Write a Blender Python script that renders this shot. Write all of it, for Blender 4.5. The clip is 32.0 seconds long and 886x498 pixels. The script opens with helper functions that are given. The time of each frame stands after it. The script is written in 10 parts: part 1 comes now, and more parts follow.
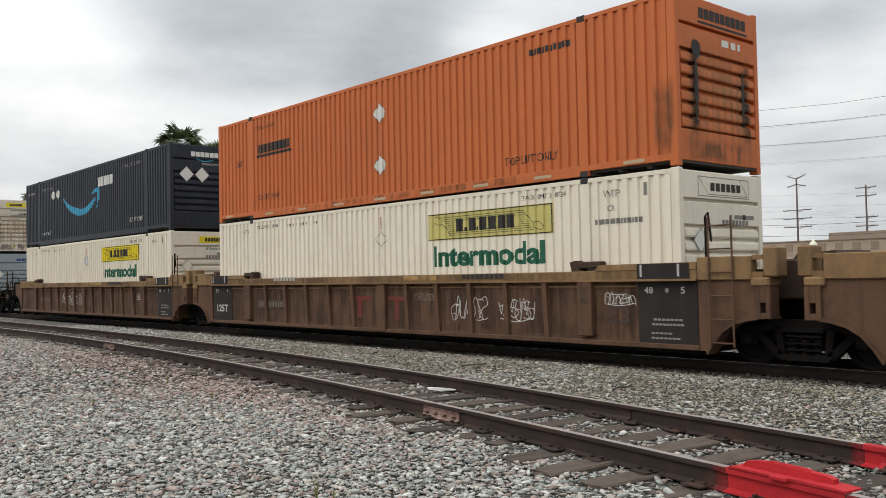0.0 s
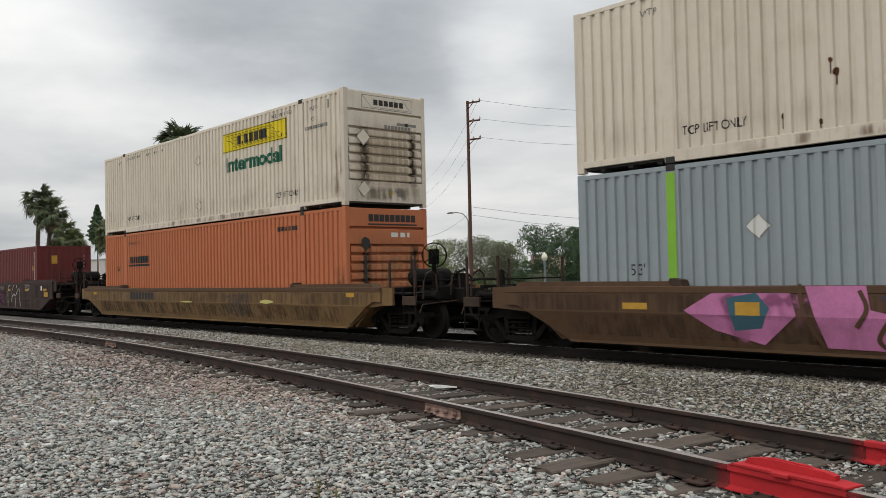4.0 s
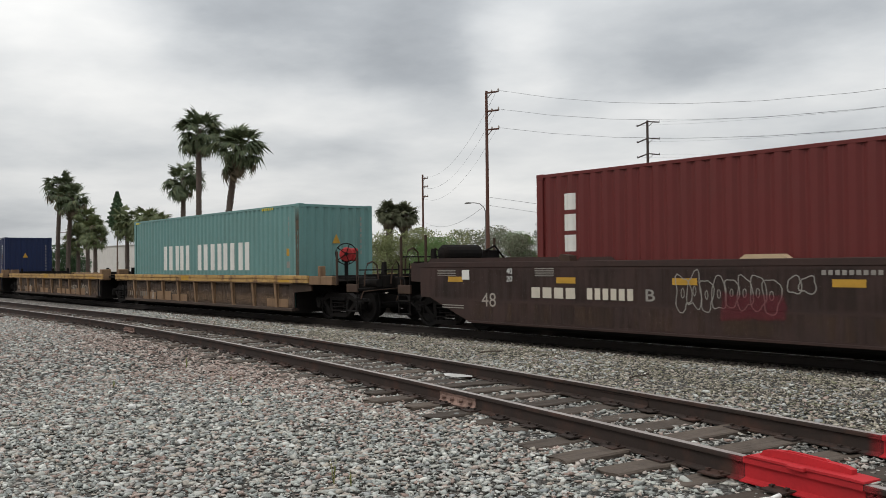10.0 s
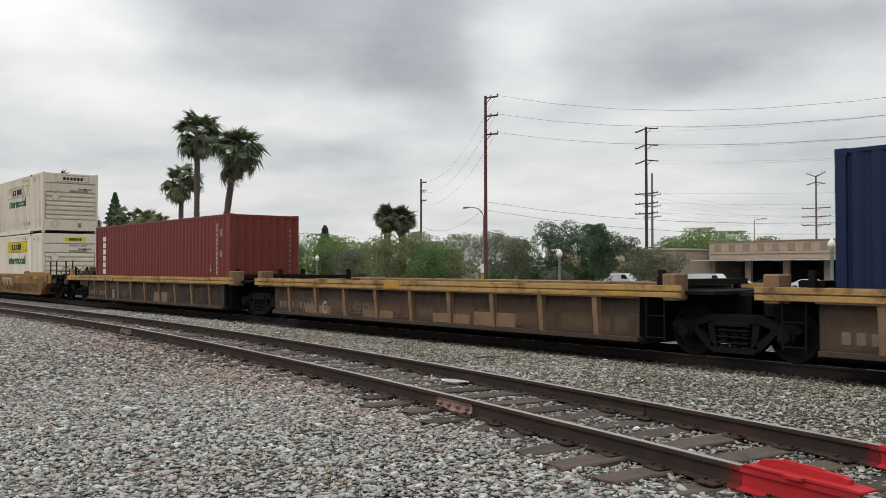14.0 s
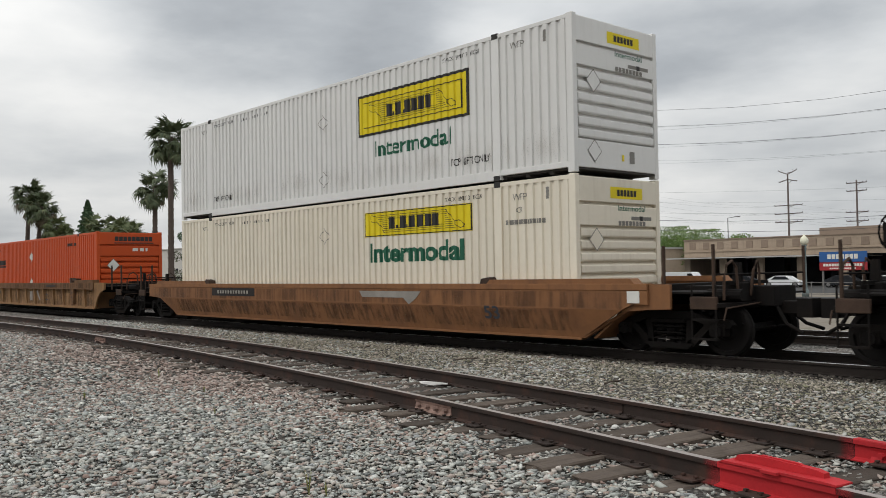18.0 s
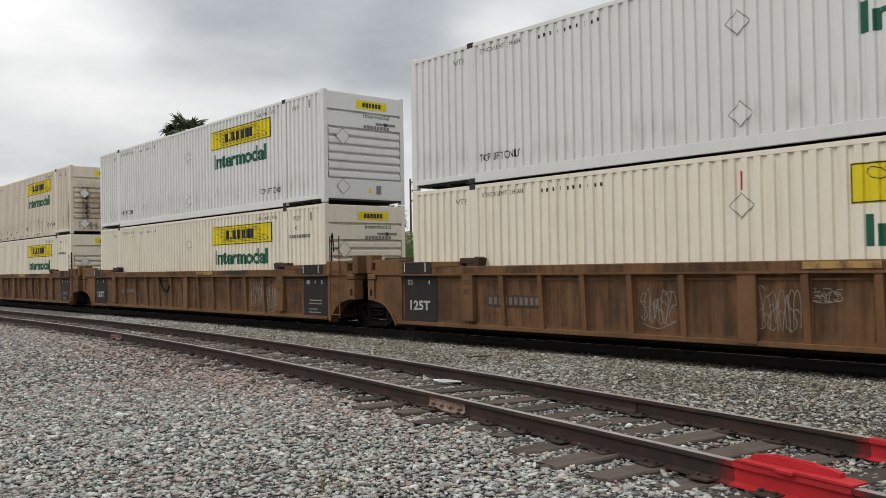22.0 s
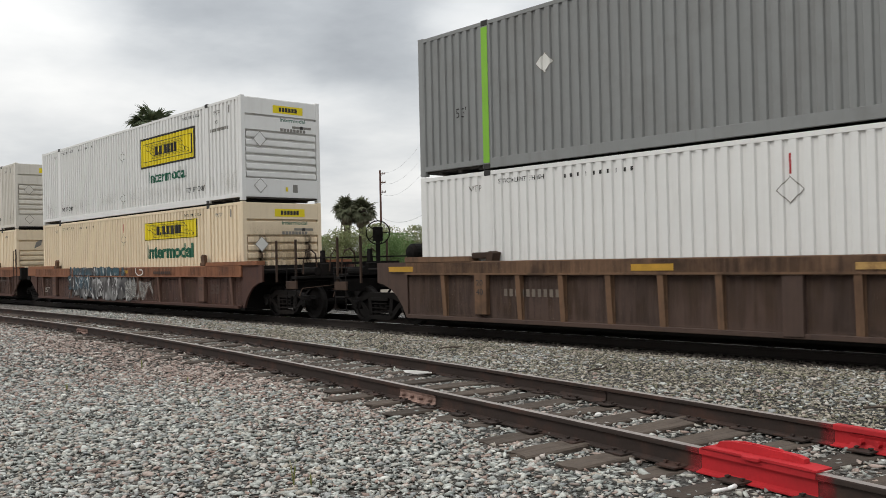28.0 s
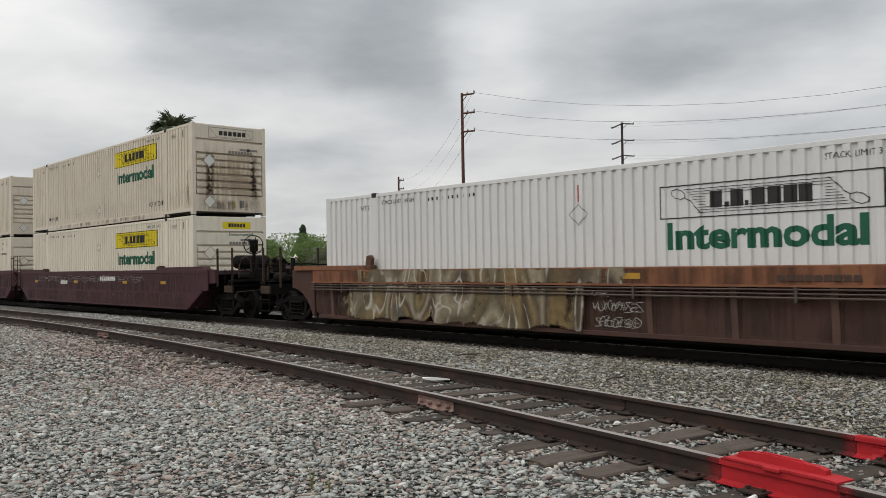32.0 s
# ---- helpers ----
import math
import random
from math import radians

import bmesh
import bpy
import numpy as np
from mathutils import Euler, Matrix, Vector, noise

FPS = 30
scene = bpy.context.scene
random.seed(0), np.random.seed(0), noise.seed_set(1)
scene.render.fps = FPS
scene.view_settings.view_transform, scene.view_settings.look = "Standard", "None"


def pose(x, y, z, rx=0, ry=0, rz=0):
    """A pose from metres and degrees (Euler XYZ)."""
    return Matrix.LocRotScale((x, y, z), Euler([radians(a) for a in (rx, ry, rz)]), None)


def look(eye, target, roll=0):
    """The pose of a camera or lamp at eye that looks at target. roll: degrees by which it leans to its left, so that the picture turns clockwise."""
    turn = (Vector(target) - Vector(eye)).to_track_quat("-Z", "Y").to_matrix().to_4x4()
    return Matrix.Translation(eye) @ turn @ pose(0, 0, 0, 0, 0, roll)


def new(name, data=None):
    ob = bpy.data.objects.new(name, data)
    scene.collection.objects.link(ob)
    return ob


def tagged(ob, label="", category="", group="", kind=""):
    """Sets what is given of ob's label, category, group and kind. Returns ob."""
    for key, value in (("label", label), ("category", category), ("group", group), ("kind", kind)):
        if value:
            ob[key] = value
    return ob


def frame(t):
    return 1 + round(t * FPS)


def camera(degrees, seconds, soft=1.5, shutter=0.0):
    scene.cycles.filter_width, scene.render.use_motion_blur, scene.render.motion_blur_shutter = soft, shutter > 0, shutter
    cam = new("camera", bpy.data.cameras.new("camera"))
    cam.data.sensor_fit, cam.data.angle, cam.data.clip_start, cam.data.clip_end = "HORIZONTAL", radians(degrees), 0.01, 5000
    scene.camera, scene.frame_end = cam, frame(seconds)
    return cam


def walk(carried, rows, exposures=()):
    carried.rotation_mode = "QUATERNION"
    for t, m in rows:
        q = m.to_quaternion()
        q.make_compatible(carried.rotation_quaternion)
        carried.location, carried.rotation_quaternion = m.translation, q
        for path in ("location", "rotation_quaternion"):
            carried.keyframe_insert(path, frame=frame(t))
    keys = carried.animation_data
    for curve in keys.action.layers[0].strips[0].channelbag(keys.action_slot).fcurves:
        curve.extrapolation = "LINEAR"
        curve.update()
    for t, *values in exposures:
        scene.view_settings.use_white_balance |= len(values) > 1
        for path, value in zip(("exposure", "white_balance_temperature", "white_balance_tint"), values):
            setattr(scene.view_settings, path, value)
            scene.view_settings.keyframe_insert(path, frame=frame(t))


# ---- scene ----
# exposure over the clip
EXPOSURES = [(0.0, 0.02), (2.0, 0.0), (3.0, -0.20), (5.5, -0.20), (8.0, -0.17), (13.0, -0.17), (16.0, -0.08), (17.0, -0.06), (18.0, -0.20), (20.0, -0.27), (22.0, -0.14), (25.0, -0.18), (28.0, -0.04), (30.0, -0.12), (31.0, -0.17), (32.0, -0.30)]
cam = camera(53.69, 32.0, soft=0.5, shutter=0.04)
PATH = [
    (0.0, pose(0.001, 0.007, 1.594, 91.78, 1.13, 49.05)),
    (0.5, pose(0.012, -0.007, 1.592, 91.75, 1.05, 49.24)),
    (1.0, pose(0.005, 0.003, 1.601, 91.66, 1.13, 49.32)),
    (1.5, pose(0.013, 0.011, 1.594, 91.89, 1.14, 49.15)),
    (2.0, pose(0.012, -0.002, 1.611, 91.86, 1.51, 49.26)),
    (2.5, pose(0.004, -0.000, 1.606, 91.69, 1.41, 49.88)),
    (3.0, pose(0.014, -0.001, 1.593, 91.85, 1.21, 49.40)),
    (3.5, pose(0.005, -0.010, 1.606, 91.77, 1.26, 49.33)),
    (5.5, pose(0.003, 0.018, 1.590, 91.01, 1.24, 48.17)),
    (6.0, pose(0.003, 0.015, 1.590, 90.87, 1.50, 48.93)),
    (6.5, pose(0.005, 0.013, 1.592, 90.81, 1.32, 49.79)),
    (7.0, pose(0.006, 0.010, 1.592, 90.95, 0.84, 49.35)),
    (7.5, pose(0.000, 0.013, 1.592, 91.09, 0.59, 49.00)),
    (8.0, pose(0.004, 0.007, 1.591, 90.97, 0.69, 49.01)),
    (8.5, pose(0.005, 0.004, 1.588, 90.95, 0.72, 49.99)),
    (9.0, pose(0.001, 0.008, 1.588, 90.98, 0.66, 50.16)),
    (9.5, pose(0.006, -0.002, 1.593, 90.93, 0.72, 49.99)),
    (10.0, pose(0.003, -0.001, 1.588, 90.95, 0.61, 50.19)),
    (10.5, pose(-0.009, 0.010, 1.590, 90.86, 0.40, 50.03)),
    (11.0, pose(-0.007, 0.001, 1.589, 90.85, 0.24, 49.64)),
    (11.5, pose(-0.005, -0.002, 1.591, 90.93, 0.36, 49.88)),
    (12.0, pose(-0.013, 0.001, 1.588, 90.84, 0.40, 50.32)),
    (12.5, pose(0.005, -0.001, 1.589, 90.90, 0.41, 49.30)),
    (13.0, pose(0.000, -0.003, 1.591, 91.13, 0.44, 49.53)),
    (13.5, pose(-0.009, 0.002, 1.594, 91.18, -0.06, 50.18)),
    (15.5, pose(-0.011, -0.003, 1.610, 91.55, 0.47, 49.02)),
    (16.0, pose(-0.014, -0.019, 1.597, 91.65, 0.18, 49.02)),
    (16.5, pose(-0.012, -0.000, 1.593, 91.64, 0.13, 48.87)),
    (17.0, pose(-0.012, -0.004, 1.610, 91.46, 0.42, 48.66)),
    (17.5, pose(-0.001, -0.010, 1.616, 91.39, 0.71, 48.36)),
    (18.0, pose(-0.008, 0.008, 1.595, 91.38, 1.01, 48.53)),
    (18.5, pose(0.001, 0.011, 1.597, 91.22, 1.24, 48.94)),
    (19.0, pose(-0.000, 0.009, 1.600, 91.22, 1.18, 48.92)),
    (19.5, pose(-0.003, 0.007, 1.594, 91.23, 0.94, 48.83)),
    (20.0, pose(-0.001, 0.006, 1.596, 91.11, 1.03, 48.29)),
    (20.5, pose(-0.007, -0.013, 1.611, 90.91, 1.49, 49.57)),
    (21.0, pose(-0.001, -0.016, 1.612, 90.94, 1.34, 50.17)),
    (21.5, pose(-0.003, -0.010, 1.605, 91.07, 1.14, 49.65)),
    (22.0, pose(-0.001, -0.004, 1.611, 91.18, 0.98, 49.41)),
    (22.5, pose(-0.007, -0.012, 1.620, 91.29, 0.91, 48.93)),
    (23.0, pose(-0.003, -0.015, 1.614, 91.38, 1.16, 48.67)),
    (23.5, pose(-0.005, -0.019, 1.624, 91.33, 1.30, 48.84)),
    (24.0, pose(0.001, 0.004, 1.589, 91.36, 1.40, 49.36)),
    (24.5, pose(-0.004, -0.007, 1.604, 90.95, 1.38, 49.07)),
    (25.0, pose(-0.007, 0.007, 1.606, 90.80, 1.40, 48.51)),
    (25.5, pose(-0.006, 0.005, 1.605, 90.86, 1.38, 48.40)),
    (27.5, pose(0.001, 0.012, 1.595, 90.58, 1.16, 48.06)),
    (28.0, pose(-0.004, 0.006, 1.607, 90.59, 1.29, 47.47)),
    (28.5, pose(0.002, 0.004, 1.617, 90.85, 0.90, 46.75)),
    (29.0, pose(0.001, 0.003, 1.612, 90.82, 0.74, 45.23)),
    (29.5, pose(0.008, -0.012, 1.613, 90.46, 1.56, 46.21)),
    (30.0, pose(0.003, -0.009, 1.614, 90.29, 1.89, 48.77)),
    (30.5, pose(0.012, -0.014, 1.594, 90.65, 1.34, 49.28)),
    (31.0, pose(0.013, -0.000, 1.594, 90.96, 1.12, 48.72)),
    (31.5, pose(0.003, 0.006, 1.597, 91.09, 0.93, 48.63)),
    (32.0, pose(-0.003, -0.011, 1.609, 91.05, 0.90, 48.64)),
]
walk(cam, PATH, EXPOSURES)

# ---------------------------------------------------------------- plan
# x runs along the main line (the train goes towards +x), y leads away from the camera, z is up.
MAIN_Y, MAIN_TOP = 13.53, 0.13        # centre and rail top of the main line
FAR_Y = 18.1                          # second main line behind the train
BASE = -1.3                           # the land beyond the railway lies lower
SIDE_TOP = 0.19                       # rail top of the siding
# how far the train has come, every half second
TRAVEL = [0.00, 7.04, 13.96, 21.23, 28.65, 36.04, 43.21, 50.02, 57.21, 64.61, 72.00, 79.22, 86.05, 93.68, 101.07, 108.42, 115.74, 123.03, 130.26, 137.44, 144.66, 152.02, 159.44, 166.84, 174.25, 181.50, 188.36, 195.84, 203.22, 210.53, 217.77, 224.97, 232.14, 239.33, 246.72, 254.06, 261.31, 268.67, 275.83, 282.89, 290.05, 297.48, 304.99, 312.40, 319.51, 326.92, 334.42, 341.82, 349.08, 356.33, 363.61, 370.89, 378.19, 385.49, 392.79, 400.09, 407.38, 414.65, 421.91, 429.19, 436.50, 443.82, 451.14, 458.48, 465.86]


def siding(x):
    """Centre of the curved siding at x, and its slope."""
    if x < -28.0:
        return 8.62, 0.0
    return 5.79 - 0.2007 * x - 0.00356 * x * x, -0.2007 - 0.00712 * x


def travel(t):
    i = min(int(t * 2), len(TRAVEL) - 2)
    return TRAVEL[i] + (TRAVEL[i + 1] - TRAVEL[i]) * (t * 2 - i)


# ---------------------------------------------------------------- sky and sun
SUN_ELEVATION, SUN_AZIMUTH = 50.0, 200.0     # degrees; azimuth clockwise from +y


def link(tree, a, b):
    tree.links.new(a, b)


def maths(tree, op, a, b=None, c=None, clamp=False):
    n = tree.nodes.new("ShaderNodeMath")
    n.operation, n.use_clamp = op, clamp
    for i, v in enumerate((a, b, c)):
        if v is None:
            continue
        if isinstance(v, (int, float)):
            n.inputs[i].default_value = v
        else:
            tree.links.new(v, n.inputs[i])
    return n.outputs[0]


def mixed(tree, factor, a, b, blend="MIX"):
    n = tree.nodes.new("ShaderNodeMix")
    n.data_type, n.blend_type = "RGBA", blend
    for sock, v in ((n.inputs[0], factor), (n.inputs[6], a), (n.inputs[7], b)):
        if isinstance(v, (int, float)):
            sock.default_value = v
        elif isinstance(v, tuple):
            sock.default_value = (*v[:3], 1)
        else:
            tree.links.new(v, sock)
    return n.outputs[2]


def ramp(tree, factor, stops):
    n = tree.nodes.new("ShaderNodeValToRGB")
    tree.links.new(factor, n.inputs[0])
    els = n.color_ramp.elements
    while len(els) < len(stops):
        els.new(0.5)
    for e, (p, c) in zip(els, stops):
        e.position = p
        e.color = (c, c, c, 1) if isinstance(c, (int, float)) else (*c, 1)
    return n.outputs[0]


def make_world():
    w = bpy.data.worlds.new("overcast_sky")
    scene.world = w
    w.use_nodes = True
    t = w.node_tree
    t.nodes.clear()
    out = t.nodes.new("ShaderNodeOutputWorld")
    bg = t.nodes.new("ShaderNodeBackground")
    sky = t.nodes.new("ShaderNodeTexSky")
    sky.sky_type, sky.sun_disc = "NISHITA", False
    sky.sun_elevation, sky.sun_rotation = radians(SUN_ELEVATION), radians(SUN_AZIMUTH)
    sky.air_density, sky.dust_density = 1.0, 4.0
    co = t.nodes.new("ShaderNodeTexCoord").outputs["Generated"]
    sep = t.nodes.new("ShaderNodeSeparateXYZ")
    link(t, co, sep.inputs[0])
    up = maths(t, "MAXIMUM", sep.outputs[2], 0.0)
    # the layer of cloud lies flat overhead: its pattern shrinks towards the horizon
    lift = maths(t, "ADD", up, 0.16)
    comb = t.nodes.new("ShaderNodeCombineXYZ")
    link(t, maths(t, "DIVIDE", sep.outputs[0], lift), comb.inputs[0])
    link(t, maths(t, "DIVIDE", sep.outputs[1], lift), comb.inputs[1])
    link(t, maths(t, "MULTIPLY", up, 3.0), comb.inputs[2])

    def clouds(scale, detail, rough, shift):
        m = t.nodes.new("ShaderNodeMapping")
        m.inputs["Location"].default_value = shift
        link(t, comb.outputs[0], m.inputs[0])
        n = t.nodes.new("ShaderNodeTexNoise")
        n.inputs["Scale"].default_value, n.inputs["Detail"].default_value = scale, detail
        n.inputs["Roughness"].default_value = rough
        link(t, m.outputs[0], n.inputs["Vector"])
        return n.outputs["Fac"]

    # the banks have torn edges: the direction is bent a little before they are drawn
    bent = co
    for size, amount, squash in ((3.2, 0.085, 1.6), (8.0, 0.055, 2.0)):
        m = t.nodes.new("ShaderNodeMapping")
        m.inputs["Scale"].default_value = (1.0, 1.0, squash)
        link(t, co, m.inputs[0])
        n = t.nodes.new("ShaderNodeTexNoise")
        n.inputs["Scale"].default_value, n.inputs["Detail"].default_value = size, 5.0
        link(t, m.outputs[0], n.inputs["Vector"])
        less, much, plus = (t.nodes.new("ShaderNodeVectorMath") for _ in range(3))
        less.operation, much.operation = "SUBTRACT", "MULTIPLY"
        link(t, n.outputs["Color"], less.inputs[0])
        less.inputs[1].default_value = (0.5, 0.5, 0.5)
        link(t, less.outputs[0], much.inputs[0])
        much.inputs[1].default_value = (amount, amount, amount / squash)
        link(t, bent, plus.inputs[0])
        link(t, much.outputs[0], plus.inputs[1])
        bent = plus.outputs[0]

    def bank(az, el, wide, high):
        """A soft bank of cloud round one direction: 1 in its middle, 0 outside."""
        a, e = radians(az), radians(el)
        mid = Vector((-math.sin(a) * math.cos(e), math.cos(a) * math.cos(e), math.sin(e)))
        side = Vector((-math.cos(a), -math.sin(a), 0))
        v = t.nodes.new("ShaderNodeVectorMath")
        v.operation = "SUBTRACT"
        link(t, bent, v.inputs[0])
        v.inputs[1].default_value = mid

        def along(d, size):
            dot = t.nodes.new("ShaderNodeVectorMath")
            dot.operation = "DOT_PRODUCT"
            link(t, v.outputs[0], dot.inputs[0])
            dot.inputs[1].default_value = d
            return maths(t, "POWER", maths(t, "DIVIDE", maths(t, "ABSOLUTE", dot.outputs["Value"]), size), 2.0)
        r = maths(t, "POWER", maths(t, "ADD", along(side, wide), along((0, 0, 1), high)), 2.0)
        return maths(t, "POWER", 2.718, maths(t, "MULTIPLY", r, -1.0))

    def banks(rows):
        total = 0.0
        for az, el, wide, high, weight in rows:
            total = maths(t, "ADD", maths(t, "MULTIPLY", bank(az, el, wide, high), weight), total)
        return total

    soft = clouds(0.55, 5.0, 0.5, (3.1, 1.7, 0.0))
    fine = clouds(1.5, 6.0, 0.55, (0.4, 7.3, 2.0))
    wisp = clouds(2.6, 7.0, 0.6, (5.2, 2.3, 1.0))
    body = maths(t, "ADD", maths(t, "MULTIPLY", soft, 0.60), maths(t, "MULTIPLY", fine, 0.50))
    dark = banks(((57.5, 17.0, 0.185, 0.088, 0.84), (51.8, 13.6, 0.085, 0.060, 0.30), (64.5, 13.6, 0.060, 0.035, 0.26), (30.0, 14.0, 0.175, 0.050, 0.56),
                  (36.5, 12.2, 0.090, 0.032, 0.22), (62.5, 7.4, 0.150, 0.026, 0.32), (44.0, 6.6, 0.120, 0.022, 0.14)))
    dark = maths(t, "MULTIPLY", dark, maths(t, "ADD", maths(t, "MULTIPLY", wisp, 0.9), 0.55))
    light = banks(((75.0, 13.5, 0.105, 0.085, 0.12), (52.0, 4.0, 0.420, 0.105, 0.19), (62.0, 10.0, 0.190, 0.028, 0.09), (45.5, 13.0, 0.055, 0.070, 0.12), (33.0, 9.5, 0.200, 0.022, 0.05)))
    tone = maths(t, "ADD", maths(t, "SUBTRACT", body, maths(t, "MULTIPLY", dark, 0.33)), light)
    grey = ramp(t, tone, [(0.14, (0.29, 0.31, 0.335)), (0.36, (0.44, 0.465, 0.49)), (0.56, (0.655, 0.675, 0.688)), (0.80, (0.925, 0.925, 0.910))])
    # an overcast sky is three times as bright overhead as at the horizon
    rise = maths(t, "ADD", 1.0, maths(t, "MULTIPLY", maths(t, "POWER", up, 1.3), 1.65))
    grey = mixed(t, 1.0, grey, rise, "MULTIPLY")
    weak = mixed(t, 1.0, sky.outputs[0], (0.08, 0.08, 0.08), "MULTIPLY")
    link(t, mixed(t, 0.93, weak, grey), bg.inputs[0])
    bg.inputs[1].default_value = 1.0
    link(t, bg.outputs[0], out.inputs[0])
    sun = new("sun", bpy.data.lights.new("sun", "SUN"))
    sun.data.energy, sun.data.angle, sun.data.color = 1.1, radians(35), (1.0, 0.96, 0.90)
    a, e = radians(SUN_AZIMUTH), radians(SUN_ELEVATION)
    way = Vector((math.sin(a) * math.cos(e), math.cos(a) * math.cos(e), math.sin(e)))
    sun.matrix_world = look(way * 50, (0, 0, 0))


make_world()

# ---------------------------------------------------------------- materials
MATERIALS = {}


def material(name, colour, rough=0.6, metal=0.0, var=0.12, scale=2.0, streak=0.0, dirt=None, dirt_amount=0.0,
             dirt_scale=1.2, bump=0.0, bump_scale=60.0, shift=0.0, gloss=0.22, axis=(7.0, 7.0, 0.45)):
    """A painted, rusty, earthy or wooden surface: colour, broad stains, fine grain, run-down streaks, dirt and relief."""
    if name in MATERIALS:
        return MATERIALS[name]
    m = bpy.data.materials.new(name)
    m.use_nodes = True
    t = m.node_tree
    b = t.nodes["Principled BSDF"]
    co = t.nodes.new("ShaderNodeTexCoord").outputs["Object"]
    info = t.nodes.new("ShaderNodeObjectInfo")
    off = t.nodes.new("ShaderNodeVectorMath")
    off.operation = "SCALE"
    off.inputs[0].default_value = (31.0, 17.0, 11.0)
    link(t, info.outputs["Random"], off.inputs["Scale"])
    add = t.nodes.new("ShaderNodeVectorMath")
    link(t, co, add.inputs[0])
    link(t, off.outputs[0], add.inputs[1])
    place = add.outputs[0]

    def grain(scale_, detail=4.0, squeeze=None, rough_=0.55):
        v = place
        if squeeze:
            mp = t.nodes.new("ShaderNodeMapping")
            mp.inputs["Scale"].default_value = squeeze
            link(t, place, mp.inputs[0])
            v = mp.outputs[0]
        n = t.nodes.new("ShaderNodeTexNoise")
        n.inputs["Scale"].default_value, n.inputs["Detail"].default_value = scale_, detail
        n.inputs["Roughness"].default_value = rough_
        link(t, v, n.inputs["Vector"])
        return n.outputs["Fac"]
    big, small = grain(scale), grain(scale * 14, 5.0)
    k = maths(t, "ADD", maths(t, "MULTIPLY", maths(t, "SUBTRACT", big, 0.5), 2.2 * var),
              maths(t, "MULTIPLY", maths(t, "SUBTRACT", small, 0.5), 1.2 * var))
    if shift:
        k = maths(t, "ADD", k, maths(t, "MULTIPLY", maths(t, "SUBTRACT", info.outputs["Random"], 0.5), shift))
    col = mixed(t, 1.0, tuple(colour), maths(t, "ADD", k, 1.0), "MULTIPLY")
    if streak:
        s = grain(1.0, 4.0, axis)
        col = mixed(t, maths(t, "MULTIPLY", ramp(t, s, [(0.52, 0.0), (0.74, 1.0)]), streak), col,
                    tuple(dirt or (0.12, 0.09, 0.06)))
    if dirt_amount:
        d = ramp(t, grain(dirt_scale, 7.0, None, 0.65), [(0.50, 0.0), (0.66, 1.0)])
        col = mixed(t, maths(t, "MULTIPLY", d, dirt_amount), col, tuple(dirt or (0.12, 0.09, 0.06)))
    link(t, col, b.inputs["Base Color"])
    link(t, maths(t, "ADD", maths(t, "MULTIPLY", maths(t, "SUBTRACT", big, 0.5), 0.25), rough, None, True), b.inputs["Roughness"])
    b.inputs["Metallic"].default_value = metal
    b.inputs["Specular IOR Level"].default_value = gloss
    if bump:
        bp = t.nodes.new("ShaderNodeBump")
        bp.inputs["Strength"].default_value, bp.inputs["Distance"].default_value = 1.0, bump
        link(t, grain(bump_scale, 5.0), bp.inputs["Height"])
        link(t, bp.outputs[0], b.inputs["Normal"])
    MATERIALS[name] = m
    return m


def stony(name, low, high, scale, bump, tint=None):
    """Broken stone seen from afar: cells of differing grey with relief."""
    m = bpy.data.materials.new(name)
    m.use_nodes = True
    t = m.node_tree
    b = t.nodes["Principled BSDF"]
    co = t.nodes.new("ShaderNodeTexCoord").outputs["Object"]
    v = t.nodes.new("ShaderNodeTexVoronoi")
    v.inputs["Scale"].default_value = scale
    link(t, co, v.inputs["Vector"])
    sp = t.nodes.new("ShaderNodeSeparateColor")
    link(t, v.outputs["Color"], sp.inputs[0])
    n = t.nodes.new("ShaderNodeTexNoise")
    n.inputs["Scale"].default_value, n.inputs["Detail"].default_value = 0.55, 6.0
    link(t, co, n.inputs["Vector"])
    n2 = t.nodes.new("ShaderNodeTexNoise")
    n2.inputs["Scale"].default_value, n2.inputs["Detail"].default_value = 60.0, 5.0
    link(t, co, n2.inputs["Vector"])
    col = mixed(t, sp.outputs[0], tuple(low), tuple(high))
    # cell edges darkened: shade in the gaps is put into the colour
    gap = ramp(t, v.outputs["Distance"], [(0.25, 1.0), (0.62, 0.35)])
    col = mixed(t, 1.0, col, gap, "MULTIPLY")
    if tint:
        col = mixed(t, maths(t, "MULTIPLY", ramp(t, n.outputs["Fac"], [(0.45, 0.0), (0.68, 1.0)]), 0.55), col, tuple(tint))
    col = mixed(t, 0.5, col, mixed(t, 1.0, col, maths(t, "ADD", n2.outputs["Fac"], 0.5), "MULTIPLY"))
    link(t, col, b.inputs["Base Color"])
    b.inputs["Roughness"].default_value = 0.95
    b.inputs["Specular IOR Level"].default_value = 0.08
    bp = t.nodes.new("ShaderNodeBump")
    bp.inputs["Strength"].default_value, bp.inputs["Distance"].default_value = 1.0, bump
    link(t, maths(t, "SUBTRACT", maths(t, "MULTIPLY", n2.outputs["Fac"], 0.3), v.outputs["Distance"]), bp.inputs["Height"])
    link(t, bp.outputs[0], b.inputs["Normal"])
    MATERIALS[name] = m
    return m


